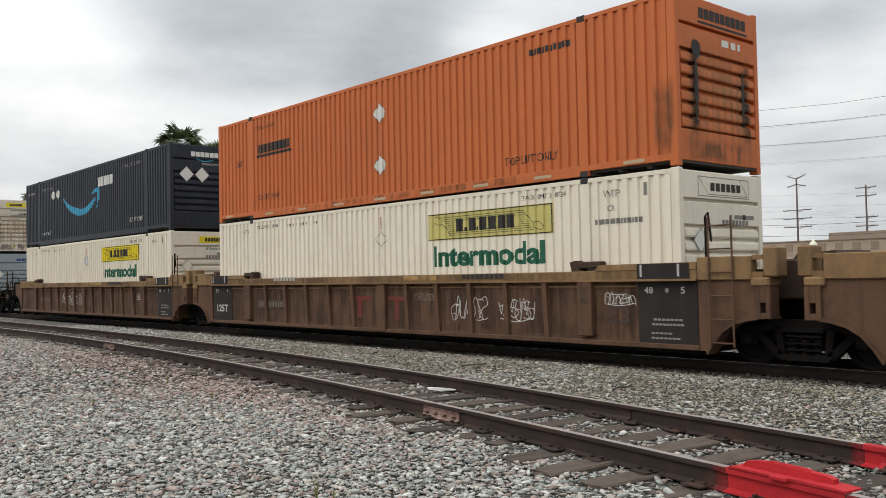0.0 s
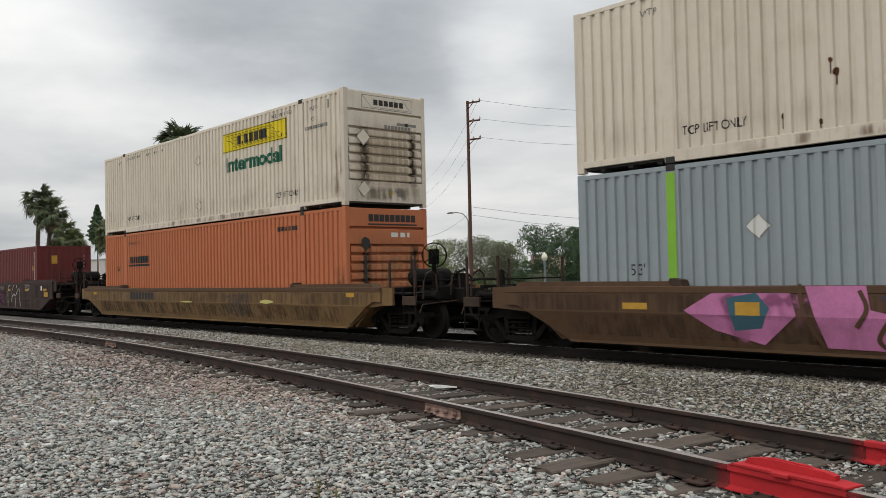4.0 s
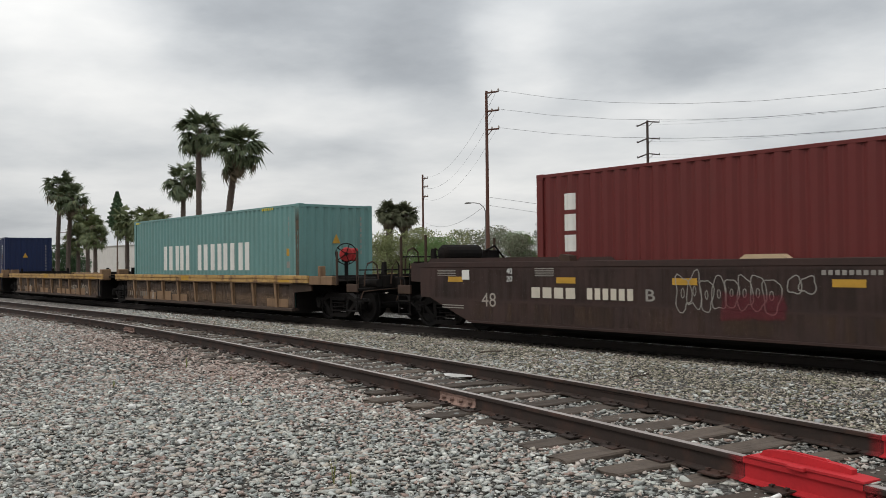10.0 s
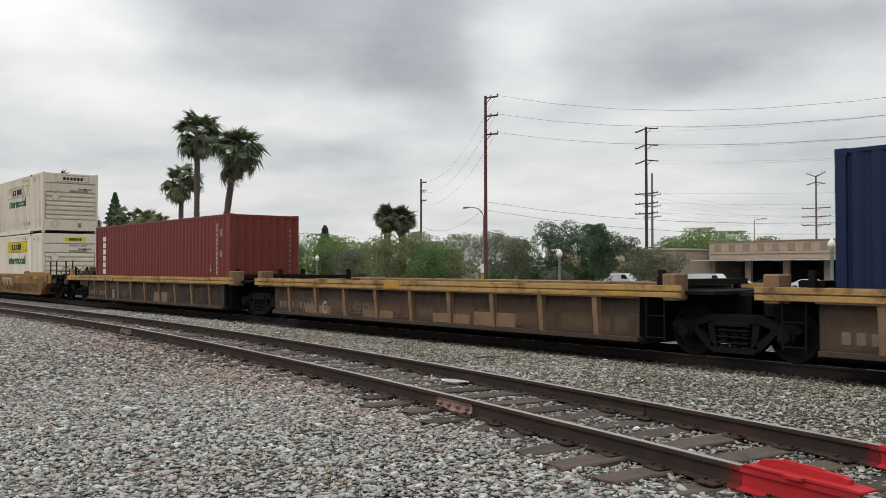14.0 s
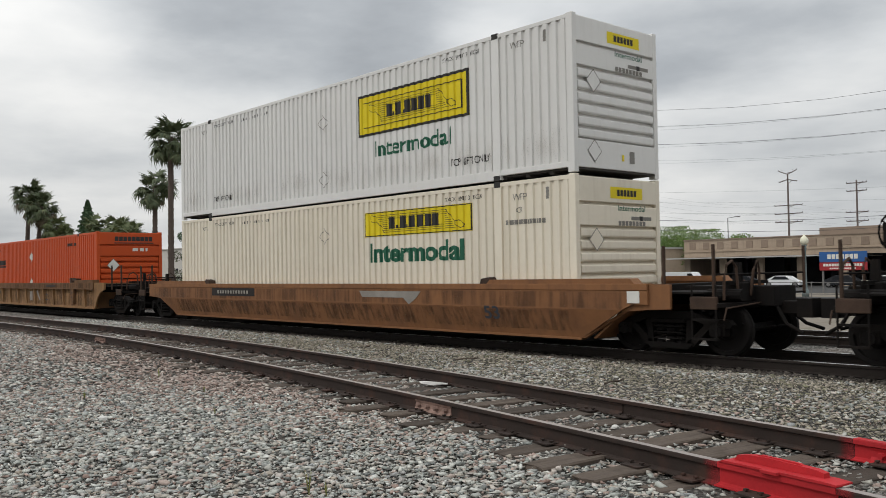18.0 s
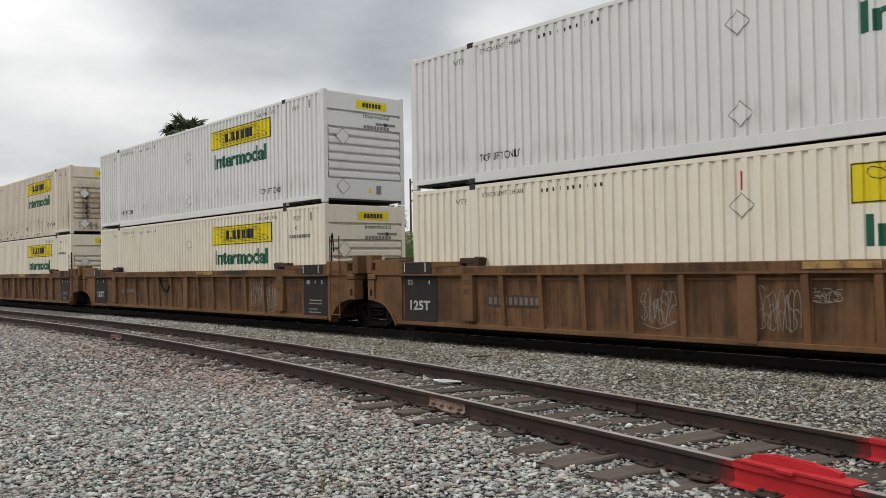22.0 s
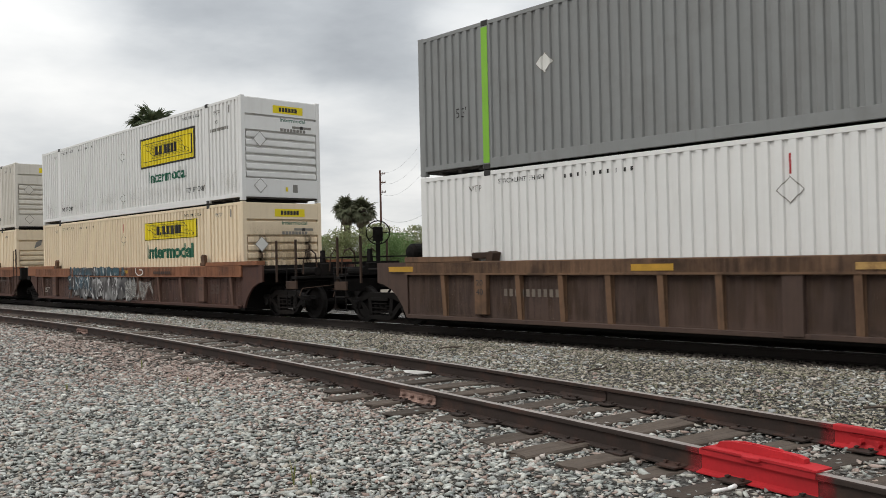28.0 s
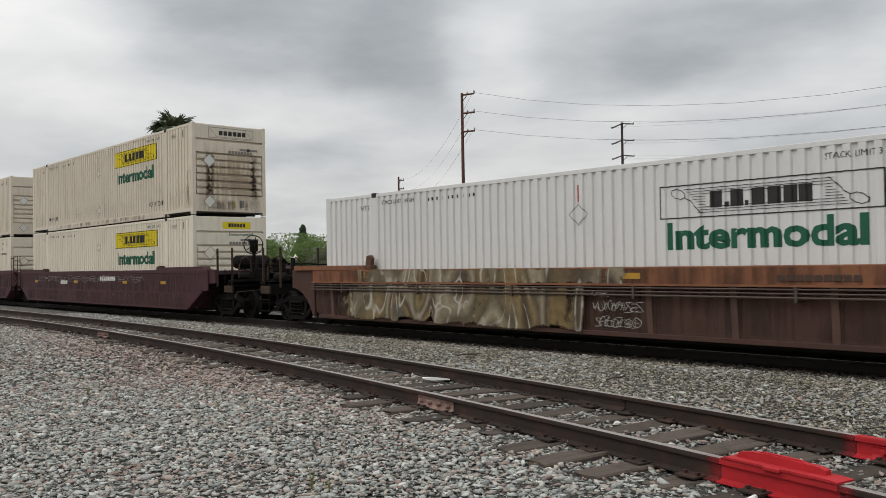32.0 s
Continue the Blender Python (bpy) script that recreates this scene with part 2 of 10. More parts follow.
def island(name, colours, rough=0.85, through_light=0.0):
    """For joined stones or leaves: each loose piece takes its own shade."""
    m = bpy.data.materials.new(name)
    m.use_nodes = True
    t = m.node_tree
    b = t.nodes["Principled BSDF"]
    g = t.nodes.new("ShaderNodeNewGeometry").outputs["Random Per Island"]
    stops = [(i / max(1, len(colours) - 1), c) for i, c in enumerate(colours)]
    col = ramp(t, g, stops)
    co = t.nodes.new("ShaderNodeTexCoord").outputs["Object"]
    n = t.nodes.new("ShaderNodeTexNoise")
    n.inputs["Scale"].default_value, n.inputs["Detail"].default_value = 45.0 if not through_light else 0.8, 4.0
    link(t, co, n.inputs["Vector"])
    col = mixed(t, 1.0, col, maths(t, "ADD", maths(t, "MULTIPLY", n.outputs["Fac"], 0.8), 0.6), "MULTIPLY")
    link(t, col, b.inputs["Base Color"])
    b.inputs["Roughness"].default_value = rough
    b.inputs["Specular IOR Level"].default_value = 0.3
    if through_light:
        tr = t.nodes.new("ShaderNodeBsdfTranslucent")
        link(t, col, tr.inputs[0])
        mx = t.nodes.new("ShaderNodeMixShader")
        mx.inputs[0].default_value = through_light
        link(t, b.outputs[0], mx.inputs[1])
        link(t, tr.outputs[0], mx.inputs[2])
        link(t, mx.outputs[0], t.nodes["Material Output"].inputs[0])
    MATERIALS[name] = m
    return m


def spray(name, fills, line, scale, seed, width=0.05, cover=0.55, lift=0.5, across=False):
    """Spray-painted lettering that nobody can read: flowing upright strokes over soft fills, with feathered edges."""
    m = bpy.data.materials.new(name)
    m.use_nodes = True
    t = m.node_tree
    b = t.nodes["Principled BSDF"]
    tc = t.nodes.new("ShaderNodeTexCoord")

    def noise(sx, sz, size, detail, twist=0.0, move=0.0):
        mp = t.nodes.new("ShaderNodeMapping")
        mp.inputs["Location"].default_value = (seed * 3.7 + move, seed * 2.1, seed * 1.3)
        mp.inputs["Scale"].default_value = (sx, sx if across else 0.0, sz)
        link(t, tc.outputs["Object"], mp.inputs[0])
        n = t.nodes.new("ShaderNodeTexNoise")
        n.inputs["Scale"].default_value, n.inputs["Detail"].default_value = size, detail
        n.inputs["Distortion"].default_value = twist
        link(t, mp.outputs[0], n.inputs["Vector"])
        return n.outputs["Fac"]
    flow = noise(1.9, 0.9, scale, 1.0, 1.6)
    pick = noise(1.3, 0.7, scale * 0.8, 1.0, 0.8, 5.0)
    fine = noise(1.0, 1.0, 9.0, 6.0)
    col = ramp(t, pick, [(0.30 + 0.40 * i / max(1, len(fills) - 1), f) for i, f in enumerate(fills)])
    col = mixed(t, 1.0, col, maths(t, "ADD", maths(t, "MULTIPLY", fine, 0.8), 0.6), "MULTIPLY")
    # strokes follow the level lines of the flow
    level = maths(t, "ABSOLUTE", maths(t, "SUBTRACT", maths(t, "FRACT", maths(t, "MULTIPLY", flow, 4.5)), 0.5))
    stroke = ramp(t, level, [(width * 0.7, 1.0), (width * 2.6, 0.0)])
    stroke = maths(t, "MULTIPLY", stroke, ramp(t, noise(1.0, 1.0, 2.2, 2.0, 0.0, 9.0), [(0.42, 0.0), (0.56, 1.0)]))
    col = mixed(t, stroke, col, tuple(line))
    link(t, col, b.inputs["Base Color"])
    b.inputs["Roughness"].default_value = 0.85
    b.inputs["Specular IOR Level"].default_value = 0.15
    sg = t.nodes.new("ShaderNodeSeparateXYZ")
    link(t, tc.outputs["Generated"], sg.inputs[0])
    side = sg.outputs[1 if across else 0]
    u = maths(t, "MULTIPLY", maths(t, "MINIMUM", side, maths(t, "SUBTRACT", 1.0, side)), 7.0)
    w = maths(t, "MULTIPLY", maths(t, "MINIMUM", sg.outputs[2], maths(t, "SUBTRACT", 1.0, sg.outputs[2])), 4.5)
    near = maths(t, "MINIMUM", maths(t, "MINIMUM", u, w), 1.0)
    k = maths(t, "ADD", near, maths(t, "MULTIPLY", maths(t, "SUBTRACT", flow, 0.5), 2.6))
    k = maths(t, "ADD", k, maths(t, "MULTIPLY", maths(t, "SUBTRACT", fine, 0.5), 0.5))
    alpha = ramp(t, k, [(lift - 0.10, 0.0), (lift + 0.10, cover), (lift + 0.6, min(1.0, cover + 0.25))])
    alpha = maths(t, "MULTIPLY", alpha, maths(t, "MINIMUM", maths(t, "MULTIPLY", near, 6.0), 1.0))
    tr, mx = t.nodes.new("ShaderNodeBsdfTransparent"), t.nodes.new("ShaderNodeMixShader")
    link(t, alpha, mx.inputs[0])
    link(t, tr.outputs[0], mx.inputs[1])
    link(t, b.outputs[0], mx.inputs[2])
    link(t, mx.outputs[0], t.nodes["Material Output"].inputs[0])
    MATERIALS[name] = m
    return m


def runs(name, colour, cover, across=True, edge=(3.5, 3.5), low=0.52, spread=3.5):
    """Rust and soot that has run down a wall: upright streaks, feathered at every edge."""
    m = bpy.data.materials.new(name)
    m.use_nodes = True
    t = m.node_tree
    b = t.nodes["Principled BSDF"]
    tc = t.nodes.new("ShaderNodeTexCoord")
    info = t.nodes.new("ShaderNodeObjectInfo")

    def noise(k, sz, size, detail):
        mp = t.nodes.new("ShaderNodeMapping")
        mp.inputs["Scale"].default_value = (k, k, sz)
        link(t, tc.outputs["Object"], mp.inputs[0])
        off = t.nodes.new("ShaderNodeVectorMath")
        link(t, mp.outputs[0], off.inputs[0])
        link(t, info.outputs["Random"], off.inputs[1])
        n = t.nodes.new("ShaderNodeTexNoise")
        n.inputs["Scale"].default_value, n.inputs["Detail"].default_value = size, detail
        link(t, off.outputs[0], n.inputs["Vector"])
        return n.outputs["Fac"]
    lines, patch = noise(9.0, 0.8, 1.0, 5.0), noise(1.0, 1.0, spread, 6.0)
    sg = t.nodes.new("ShaderNodeSeparateXYZ")
    link(t, tc.outputs["Generated"], sg.inputs[0])
    near = None
    for o, fade in ((sg.outputs[1 if across else 0], edge[0]), (sg.outputs[2], edge[1])):
        e = maths(t, "MULTIPLY", maths(t, "MINIMUM", o, maths(t, "SUBTRACT", 1.0, o)), fade)
        near = e if near is None else maths(t, "MINIMUM", near, e)
    near = maths(t, "MINIMUM", near, 1.0)
    k = maths(t, "ADD", maths(t, "MULTIPLY", lines, 0.75), maths(t, "MULTIPLY", patch, 0.55))
    alpha = maths(t, "MULTIPLY", ramp(t, k, [(low, 0.0), (low + 0.2, cover)]), near)
    link(t, mixed(t, patch, tuple(colour), tuple(c * 0.45 for c in colour)), b.inputs["Base Color"])
    b.inputs["Roughness"].default_value = 0.9
    tr, mx = t.nodes.new("ShaderNodeBsdfTransparent"), t.nodes.new("ShaderNodeMixShader")
    link(t, alpha, mx.inputs[0])
    link(t, tr.outputs[0], mx.inputs[1])
    link(t, b.outputs[0], mx.inputs[2])
    link(t, mx.outputs[0], t.nodes["Material Output"].inputs[0])
    MATERIALS[name] = m
    return m


DIRT = (0.16, 0.11, 0.07)
SOOT = (0.03, 0.026, 0.024)
M = MATERIALS
# container paint
material("cream_paint", (0.710, 0.652, 0.540), 0.55, 0, 0.07, 0.6, 0.22, (0.36, 0.29, 0.19), 0.12, shift=0.10)
material("tan_paint", (0.690, 0.570, 0.405), 0.55, 0, 0.07, 0.6, 0.22, (0.36, 0.26, 0.15), 0.12, shift=0.06)
material("old_white_paint", (0.635, 0.566, 0.464), 0.6, 0, 0.08, 0.6, 0.28, (0.33, 0.26, 0.18), 0.18, shift=0.10)
material("grey_white_paint", (0.585, 0.550, 0.486), 0.6, 0, 0.08, 0.6, 0.28, (0.33, 0.28, 0.21), 0.16, shift=0.10)
material("white_paint", (0.665, 0.658, 0.636), 0.5, 0, 0.05, 0.6, 0.14, (0.40, 0.37, 0.32), 0.06, shift=0.06)
material("pale_orange_paint", (0.50, 0.135, 0.042), 0.6, 0, 0.10, 0.6, 0.25, (0.22, 0.09, 0.05), 0.14, shift=0.06)
material("amber_orange_paint", (0.44, 0.142, 0.062), 0.6, 0, 0.08, 0.6, 0.22, (0.30, 0.12, 0.05), 0.12, shift=0.06)
material("red_orange_paint", (0.47, 0.068, 0.014), 0.5, 0, 0.07, 0.6, 0.15, (0.28, 0.07, 0.03), 0.08, shift=0.05)
material("navy_black_paint", (0.020, 0.024, 0.033), 0.5, 0, 0.15, 0.6, 0.15, (0.09, 0.09, 0.09), 0.1)
material("pale_blue_grey_paint", (0.262, 0.298, 0.312), 0.55, 0, 0.07, 0.6, 0.25, (0.16, 0.16, 0.16), 0.15)
material("mid_grey_paint", (0.215, 0.22, 0.215), 0.55, 0, 0.07, 0.6, 0.25, (0.12, 0.11, 0.10), 0.2)
material("maroon_paint", (0.118, 0.022, 0.020), 0.5, 0, 0.10, 0.6, 0.2, (0.07, 0.03, 0.025), 0.15, shift=0.08)
material("rust_red_paint", (0.150, 0.030, 0.022), 0.5, 0, 0.10, 0.6, 0.2, (0.09, 0.035, 0.025), 0.15, shift=0.08)
material("teal_paint", (0.122, 0.236, 0.222), 0.5, 0, 0.10, 0.6, 0.25, (0.10, 0.12, 0.09), 0.15)
material("blue_paint", (0.009, 0.017, 0.056), 0.45, 0, 0.10, 0.6, 0.2, (0.02, 0.024, 0.035), 0.12)
material("container_floor_grime", (0.05, 0.045, 0.04), 0.9, 0, 0.2)
# car paint
material("dusty_brown_paint", (0.112, 0.060, 0.036), 0.8, 0, 0.26, 0.8, 0.4, (0.036, 0.023, 0.018), 0.55, bump=0.002)
material("ochre_chord_paint", (0.225, 0.138, 0.066), 0.8, 0, 0.28, 0.8, 0.5, (0.085, 0.050, 0.030), 0.6, bump=0.002)
material("dull_gold_paint", (0.180, 0.108, 0.046), 0.7, 0, 0.2, 0.7, 0.5, (0.075, 0.042, 0.022), 0.6, bump=0.002)
material("tan_brown_paint", (0.154, 0.079, 0.036), 0.8, 0, 0.28, 0.8, 0.45, (0.060, 0.034, 0.022), 0.6, bump=0.002)
material("umber_brown_paint", (0.145, 0.084, 0.050), 0.8, 0, 0.30, 0.8, 0.6, (0.045, 0.028, 0.020), 0.6, bump=0.002)
material("rib_tan_paint", (0.205, 0.128, 0.074), 0.8, 0, 0.30, 0.8, 0.5, (0.075, 0.045, 0.030), 0.6, bump=0.002)
material("sooty_brown_paint", (0.062, 0.043, 0.033), 0.8, 0, 0.30, 0.8, 0.6, (0.034, 0.024, 0.020), 0.6, bump=0.002)
material("light_tan_paint", (0.245, 0.135, 0.060), 0.8, 0, 0.30, 0.8, 0.5, (0.080, 0.042, 0.024), 0.6, bump=0.002)
material("dark_brown_paint", (0.072, 0.046, 0.036), 0.75, 0, 0.22, 0.8, 0.45, (0.035, 0.026, 0.022), 0.4, bump=0.002)
material("umber_paint", (0.044, 0.0255, 0.0215), 0.75, 0, 0.34, 0.8, 0.4, (0.022, 0.017, 0.015), 0.4, bump=0.002)
material("maroon_car_paint", (0.066, 0.026, 0.030), 0.7, 0, 0.2, 0.8, 0.4, (0.035, 0.02, 0.02), 0.35, bump=0.002)
material("gold_brown_paint", (0.090, 0.050, 0.027), 0.7, 0, 0.22, 0.7, 0.5, (0.062, 0.034, 0.018), 0.5, bump=0.002)
material("gold_paint", (0.262, 0.146, 0.050), 0.7, 0, 0.18, 0.7, 0.45, (0.12, 0.065, 0.03), 0.5, bump=0.002)
material("orange_brown_paint", (0.215, 0.098, 0.042), 0.7, 0, 0.16, 0.7, 0.45, (0.10, 0.05, 0.03), 0.45, bump=0.002)
material("grey_brown_paint", (0.180, 0.124, 0.076), 0.75, 0, 0.2, 0.7, 0.5, (0.07, 0.05, 0.04), 0.5, bump=0.002)
material("red_brown_paint", (0.225, 0.094, 0.048), 0.7, 0, 0.2, 0.7, 0.4, (0.08, 0.04, 0.03), 0.45, bump=0.002)
material("plum_brown_paint", (0.073, 0.037, 0.028), 0.75, 0, 0.22, 0.7, 0.45, (0.045, 0.03, 0.03), 0.45, bump=0.002)
material("worn_yellow_paint", (0.39, 0.240, 0.086), 0.7, 0, 0.35, 1.6, 0.55, (0.105, 0.053, 0.032), 0.92, 2.6, 0.002, axis=(0.9, 9.0, 22.0))
material("ear_paint", (0.110, 0.062, 0.038), 0.85, 0, 0.35, 3.0, 0.4, (0.05, 0.03, 0.02), 0.5, bump=0.002)
material("worn_pipe", (0.088, 0.066, 0.055), 0.75, 0.1, 0.35, 3.0)
# Paler copy of the plum paint: light on the ribs put into colour.
material("lit_rib_plum_paint", (0.108, 0.062, 0.046), 0.8, 0, 0.3, 1.5, 0.4, (0.05, 0.032, 0.028), 0.4, bump=0.002)
material("ashen_mark", (0.090, 0.065, 0.051), 0.85, 0, 0.35, 2.5)
material("rusty_bracket", (0.055, 0.034, 0.024), 0.85, 0, 0.35, 3.0, 0.4, (0.02, 0.015, 0.012), 0.5, bump=0.002)
material("black_panel_paint", (0.024, 0.021, 0.020), 0.8, 0, 0.3, 2.0, 0.3, (0.05, 0.036, 0.028), 0.35)
# Running-gear steel: darker than grime alone, deep shade put into the colour.
material("shaded_grimy_steel", (0.010, 0.0088, 0.0082), 0.85, 0.0, 0.3, 2.0, 0.3, (0.021, 0.015, 0.012), 0.35, bump=0.002, gloss=0.10)
material("wheel_steel", (0.012, 0.0105, 0.0098), 0.75, 0.1, 0.25, 2.0, gloss=0.12)
# lettering and markings
material("white_mark", (0.62, 0.61, 0.57), 0.7, 0, 0.12, 3.0)
material("faded_white_mark", (0.42, 0.41, 0.38), 0.8, 0, 0.35, 5.0)
material("faint_mark", (0.150, 0.125, 0.102), 0.8, 0, 0.3, 3.0)
material("mauve_spray", (0.150, 0.092, 0.086), 0.85, 0, 0.3, 1.2)
material("stone_spray", (0.130, 0.122, 0.098), 0.85, 0, 0.3, 1.0)
material("cream_mark", (0.50, 0.45, 0.37), 0.8, 0, 0.2, 3.0)
material("pale_tan_mark", (0.44, 0.33, 0.21), 0.8, 0, 0.2, 3.0)
material("pale_mark", (0.25, 0.23, 0.205), 0.8, 0, 0.3, 3.0)
material("faded_placard", (0.50, 0.53, 0.52), 0.7, 0, 0.25, 5.0)
material("black_mark", (0.035, 0.033, 0.031), 0.7, 0, 0.2, 3.0)
material("grey_mark", (0.20, 0.19, 0.17), 0.8, 0, 0.25, 3.0)
material("green_mark", (0.020, 0.105, 0.062), 0.6, 0, 0.12, 2.0)
material("lime_mark", (0.20, 0.42, 0.045), 0.6, 0, 0.15, 2.0)
material("faded_lime_mark", (0.225, 0.345, 0.150), 0.65, 0, 0.25, 3.0)
material("yellow_mark", (0.68, 0.54, 0.018), 0.6, 0, 0.10, 2.0)
material("faded_yellow_mark", (0.52, 0.46, 0.16), 0.65, 0, 0.15, 2.0)
material("amber_mark", (0.41, 0.232, 0.034), 0.7, 0, 0.32, 5.0)
material("sky_blue_mark", (0.045, 0.30, 0.46), 0.5, 0, 0.1, 2.0)
material("navy_mark", (0.025, 0.05, 0.16), 0.6, 0, 0.15, 2.0)
material("red_mark", (0.36, 0.030, 0.03), 0.6, 0, 0.15, 2.0)
material("pink_spray", (0.47, 0.165, 0.325), 0.85, 0, 0.32, 1.6, 0.3, (0.22, 0.10, 0.13), 0.3, 2.0)
material("faded_violet_mark", (0.140, 0.062, 0.095), 0.85, 0, 0.25, 2.0)
material("slate_spray", (0.05, 0.052, 0.06), 0.85, 0, 0.25, 2.0)
material("teal_spray", (0.045, 0.10, 0.13), 0.85, 0, 0.25, 2.0)
material("dim_mark", (0.30, 0.265, 0.23), 0.8, 0, 0.2, 2.0)
spray("pink_lettering", [(0.46, 0.16, 0.31), (0.38, 0.13, 0.24)], (0.10, 0.06, 0.05), 0.6, 1, 0.05, 0.22, 0.9)
spray("grey_lettering", [(0.035, 0.036, 0.042), (0.150, 0.142, 0.125), (0.115, 0.110, 0.100), (0.165, 0.150, 0.122), (0.045, 0.047, 0.055)], (0.018, 0.018, 0.020), 0.42, 2, 0.05, 0.25, 0.75)
spray("charcoal_lettering", [(0.045, 0.033, 0.030), (0.070, 0.050, 0.042), (0.040, 0.030, 0.030)], (0.40, 0.36, 0.31), 0.8, 3, 0.06, 0.9, 0.25)
spray("teal_lettering", [(0.035, 0.075, 0.10), (0.06, 0.055, 0.055), (0.045, 0.085, 0.105), (0.05, 0.045, 0.045)], (0.46, 0.46, 0.45), 0.9, 4, 0.05, 0.8, 0.52)
spray("smoky_lettering", [(0.05, 0.045, 0.045), (0.10, 0.095, 0.09), (0.035, 0.033, 0.036), (0.17, 0.165, 0.16), (0.05, 0.045, 0.045)], (0.44, 0.43, 0.42), 0.9, 10, 0.07, 0.8, 0.35)
spray("camouflage_lettering", [(0.07, 0.05, 0.032), (0.21, 0.150, 0.075), (0.105, 0.088, 0.056), (0.29, 0.240, 0.165), (0.08, 0.06, 0.045), (0.20, 0.140, 0.065), (0.11, 0.10, 0.075)], (0.40, 0.37, 0.31), 0.65, 6, 0.05, 0.88, 0.35)
spray("red_haze", [(0.16, 0.028, 0.038), (0.11, 0.026, 0.030)], (0.14, 0.03, 0.04), 0.8, 7, 0.02, 0.30, 0.55)
spray("violet_haze", [(0.075, 0.045, 0.085), (0.12, 0.045, 0.06)], (0.06, 0.04, 0.08), 1.6, 8, 0.08, 0.40, 0.5)
spray("white_smear", [(0.40, 0.39, 0.37), (0.30, 0.29, 0.27)], (0.44, 0.43, 0.41), 1.1, 9, 0.02, 0.22, 0.75)
runs("rust_runs", (0.060, 0.032, 0.018), 0.95, True, (2.4, 5.0), 0.50, 5.0)
runs("red_overspray", (0.34, 0.022, 0.026), 0.7, False, (2.2, 40.0), 0.36, 8.0)
runs("end_stain", (0.46, 0.315, 0.165), 0.45, True, (6.0, 3.0), 0.48, 0.9)
runs("corner_rust", (0.20, 0.105, 0.050), 0.55, False, (5.0, 4.0), 0.58, 2.2)
runs("soot_runs", (0.17, 0.11, 0.06), 0.5)
runs("car_soot", (0.034, 0.021, 0.015), 0.36, False, (40.0, 12.0), 0.56, 1.1)
runs("tan_dust", (0.235, 0.145, 0.082), 0.52, False, (40.0, 2.6), 0.47, 1.3)
runs("rust_film", (0.10, 0.072, 0.045), 0.85, False, (8.0, 6.0), 0.40, 3.0)
runs("car_dust", (0.19, 0.105, 0.055), 0.25, False, (40.0, 5.0), 0.62, 1.6)
runs("panel_stain", (0.40, 0.32, 0.22), 0.14, False, (30.0, 2.2), 0.60, 1.2)
material("rust", (0.075, 0.030, 0.014), 0.9, 0, 0.35, 6.0)
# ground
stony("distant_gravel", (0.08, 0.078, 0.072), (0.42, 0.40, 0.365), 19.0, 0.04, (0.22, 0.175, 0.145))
# Bed under the loose stones, coloured darker for the shade between them.
stony("shaded_stone_fines", (0.050, 0.049, 0.044), (0.22, 0.212, 0.195), 30.0, 0.03, (0.115, 0.092, 0.078))
# Near black under the train: oil, plus its shade put into the colour.
stony("shaded_grimy_ballast", (0.012, 0.010, 0.009), (0.050, 0.043, 0.037), 20.0, 0.03)
island("gravel_stones", [(0.134, 0.140, 0.130), (0.443, 0.451, 0.414), (0.221, 0.237, 0.216), (0.587, 0.580, 0.530), (0.278, 0.262, 0.225), (0.515, 0.520, 0.484), (0.165, 0.173, 0.165), (0.371, 0.383, 0.352), (0.360, 0.309, 0.252), (0.247, 0.260, 0.260), (0.484, 0.433, 0.391)])
island("rusty_stones", [(0.235, 0.165, 0.138), (0.370, 0.305, 0.265), (0.275, 0.188, 0.156), (0.470, 0.425, 0.378), (0.200, 0.156, 0.136)])
island("grimy_stones", [(0.127, 0.124, 0.113), (0.293, 0.287, 0.262), (0.190, 0.186, 0.170), (0.380, 0.366, 0.333), (0.224, 0.198, 0.170), (0.161, 0.163, 0.154), (0.333, 0.301, 0.265)])
# Stones beside that strip: oil and the train's shade in their colour.
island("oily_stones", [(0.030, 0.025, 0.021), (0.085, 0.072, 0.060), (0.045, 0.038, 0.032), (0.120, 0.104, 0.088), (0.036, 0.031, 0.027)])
island("dusty_stones", [(0.182, 0.160, 0.125), (0.393, 0.348, 0.283), (0.245, 0.214, 0.166), (0.524, 0.470, 0.393), (0.160, 0.148, 0.112), (0.205, 0.201, 0.128), (0.319, 0.285, 0.228)])
material("tie_wood", (0.084, 0.066, 0.053), 0.9, 0, 0.40, 3.0, 0.75, (0.030, 0.023, 0.019), 0.5, 3.0, 0.006, 35.0, 0.6, axis=(26.0, 1.1, 26.0))
# Main-line ties, blackened by oil and by painted shade.
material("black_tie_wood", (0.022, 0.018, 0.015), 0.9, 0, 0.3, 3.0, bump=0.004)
material("rail_rust", (0.036, 0.026, 0.022), 0.8, 0.1, 0.3, 3.0, 0.0, (0.092, 0.044, 0.031), 0.5, 2.5, 0.0015)
material("rail_black", (0.028, 0.022, 0.019), 0.7, 0.2, 0.25, 3.0)
material("rail_head_dull", (0.33, 0.29, 0.27), 0.5, 0.4, 0.2, 4.0)
material("rail_head_bright", (0.50, 0.49, 0.48), 0.28, 0.95, 0.1, 4.0)
material("joint_rust", (0.25, 0.165, 0.135), 0.85, 0, 0.35, 8.0, 0.0, (0.08, 0.045, 0.035), 0.6, 6.0, 0.002)
material("safety_red_paint", (0.40, 0.020, 0.025), 0.7, 0, 0.28, 3.0, 0.0, (0.25, 0.02, 0.02), 0.25, 4.0, 0.001)
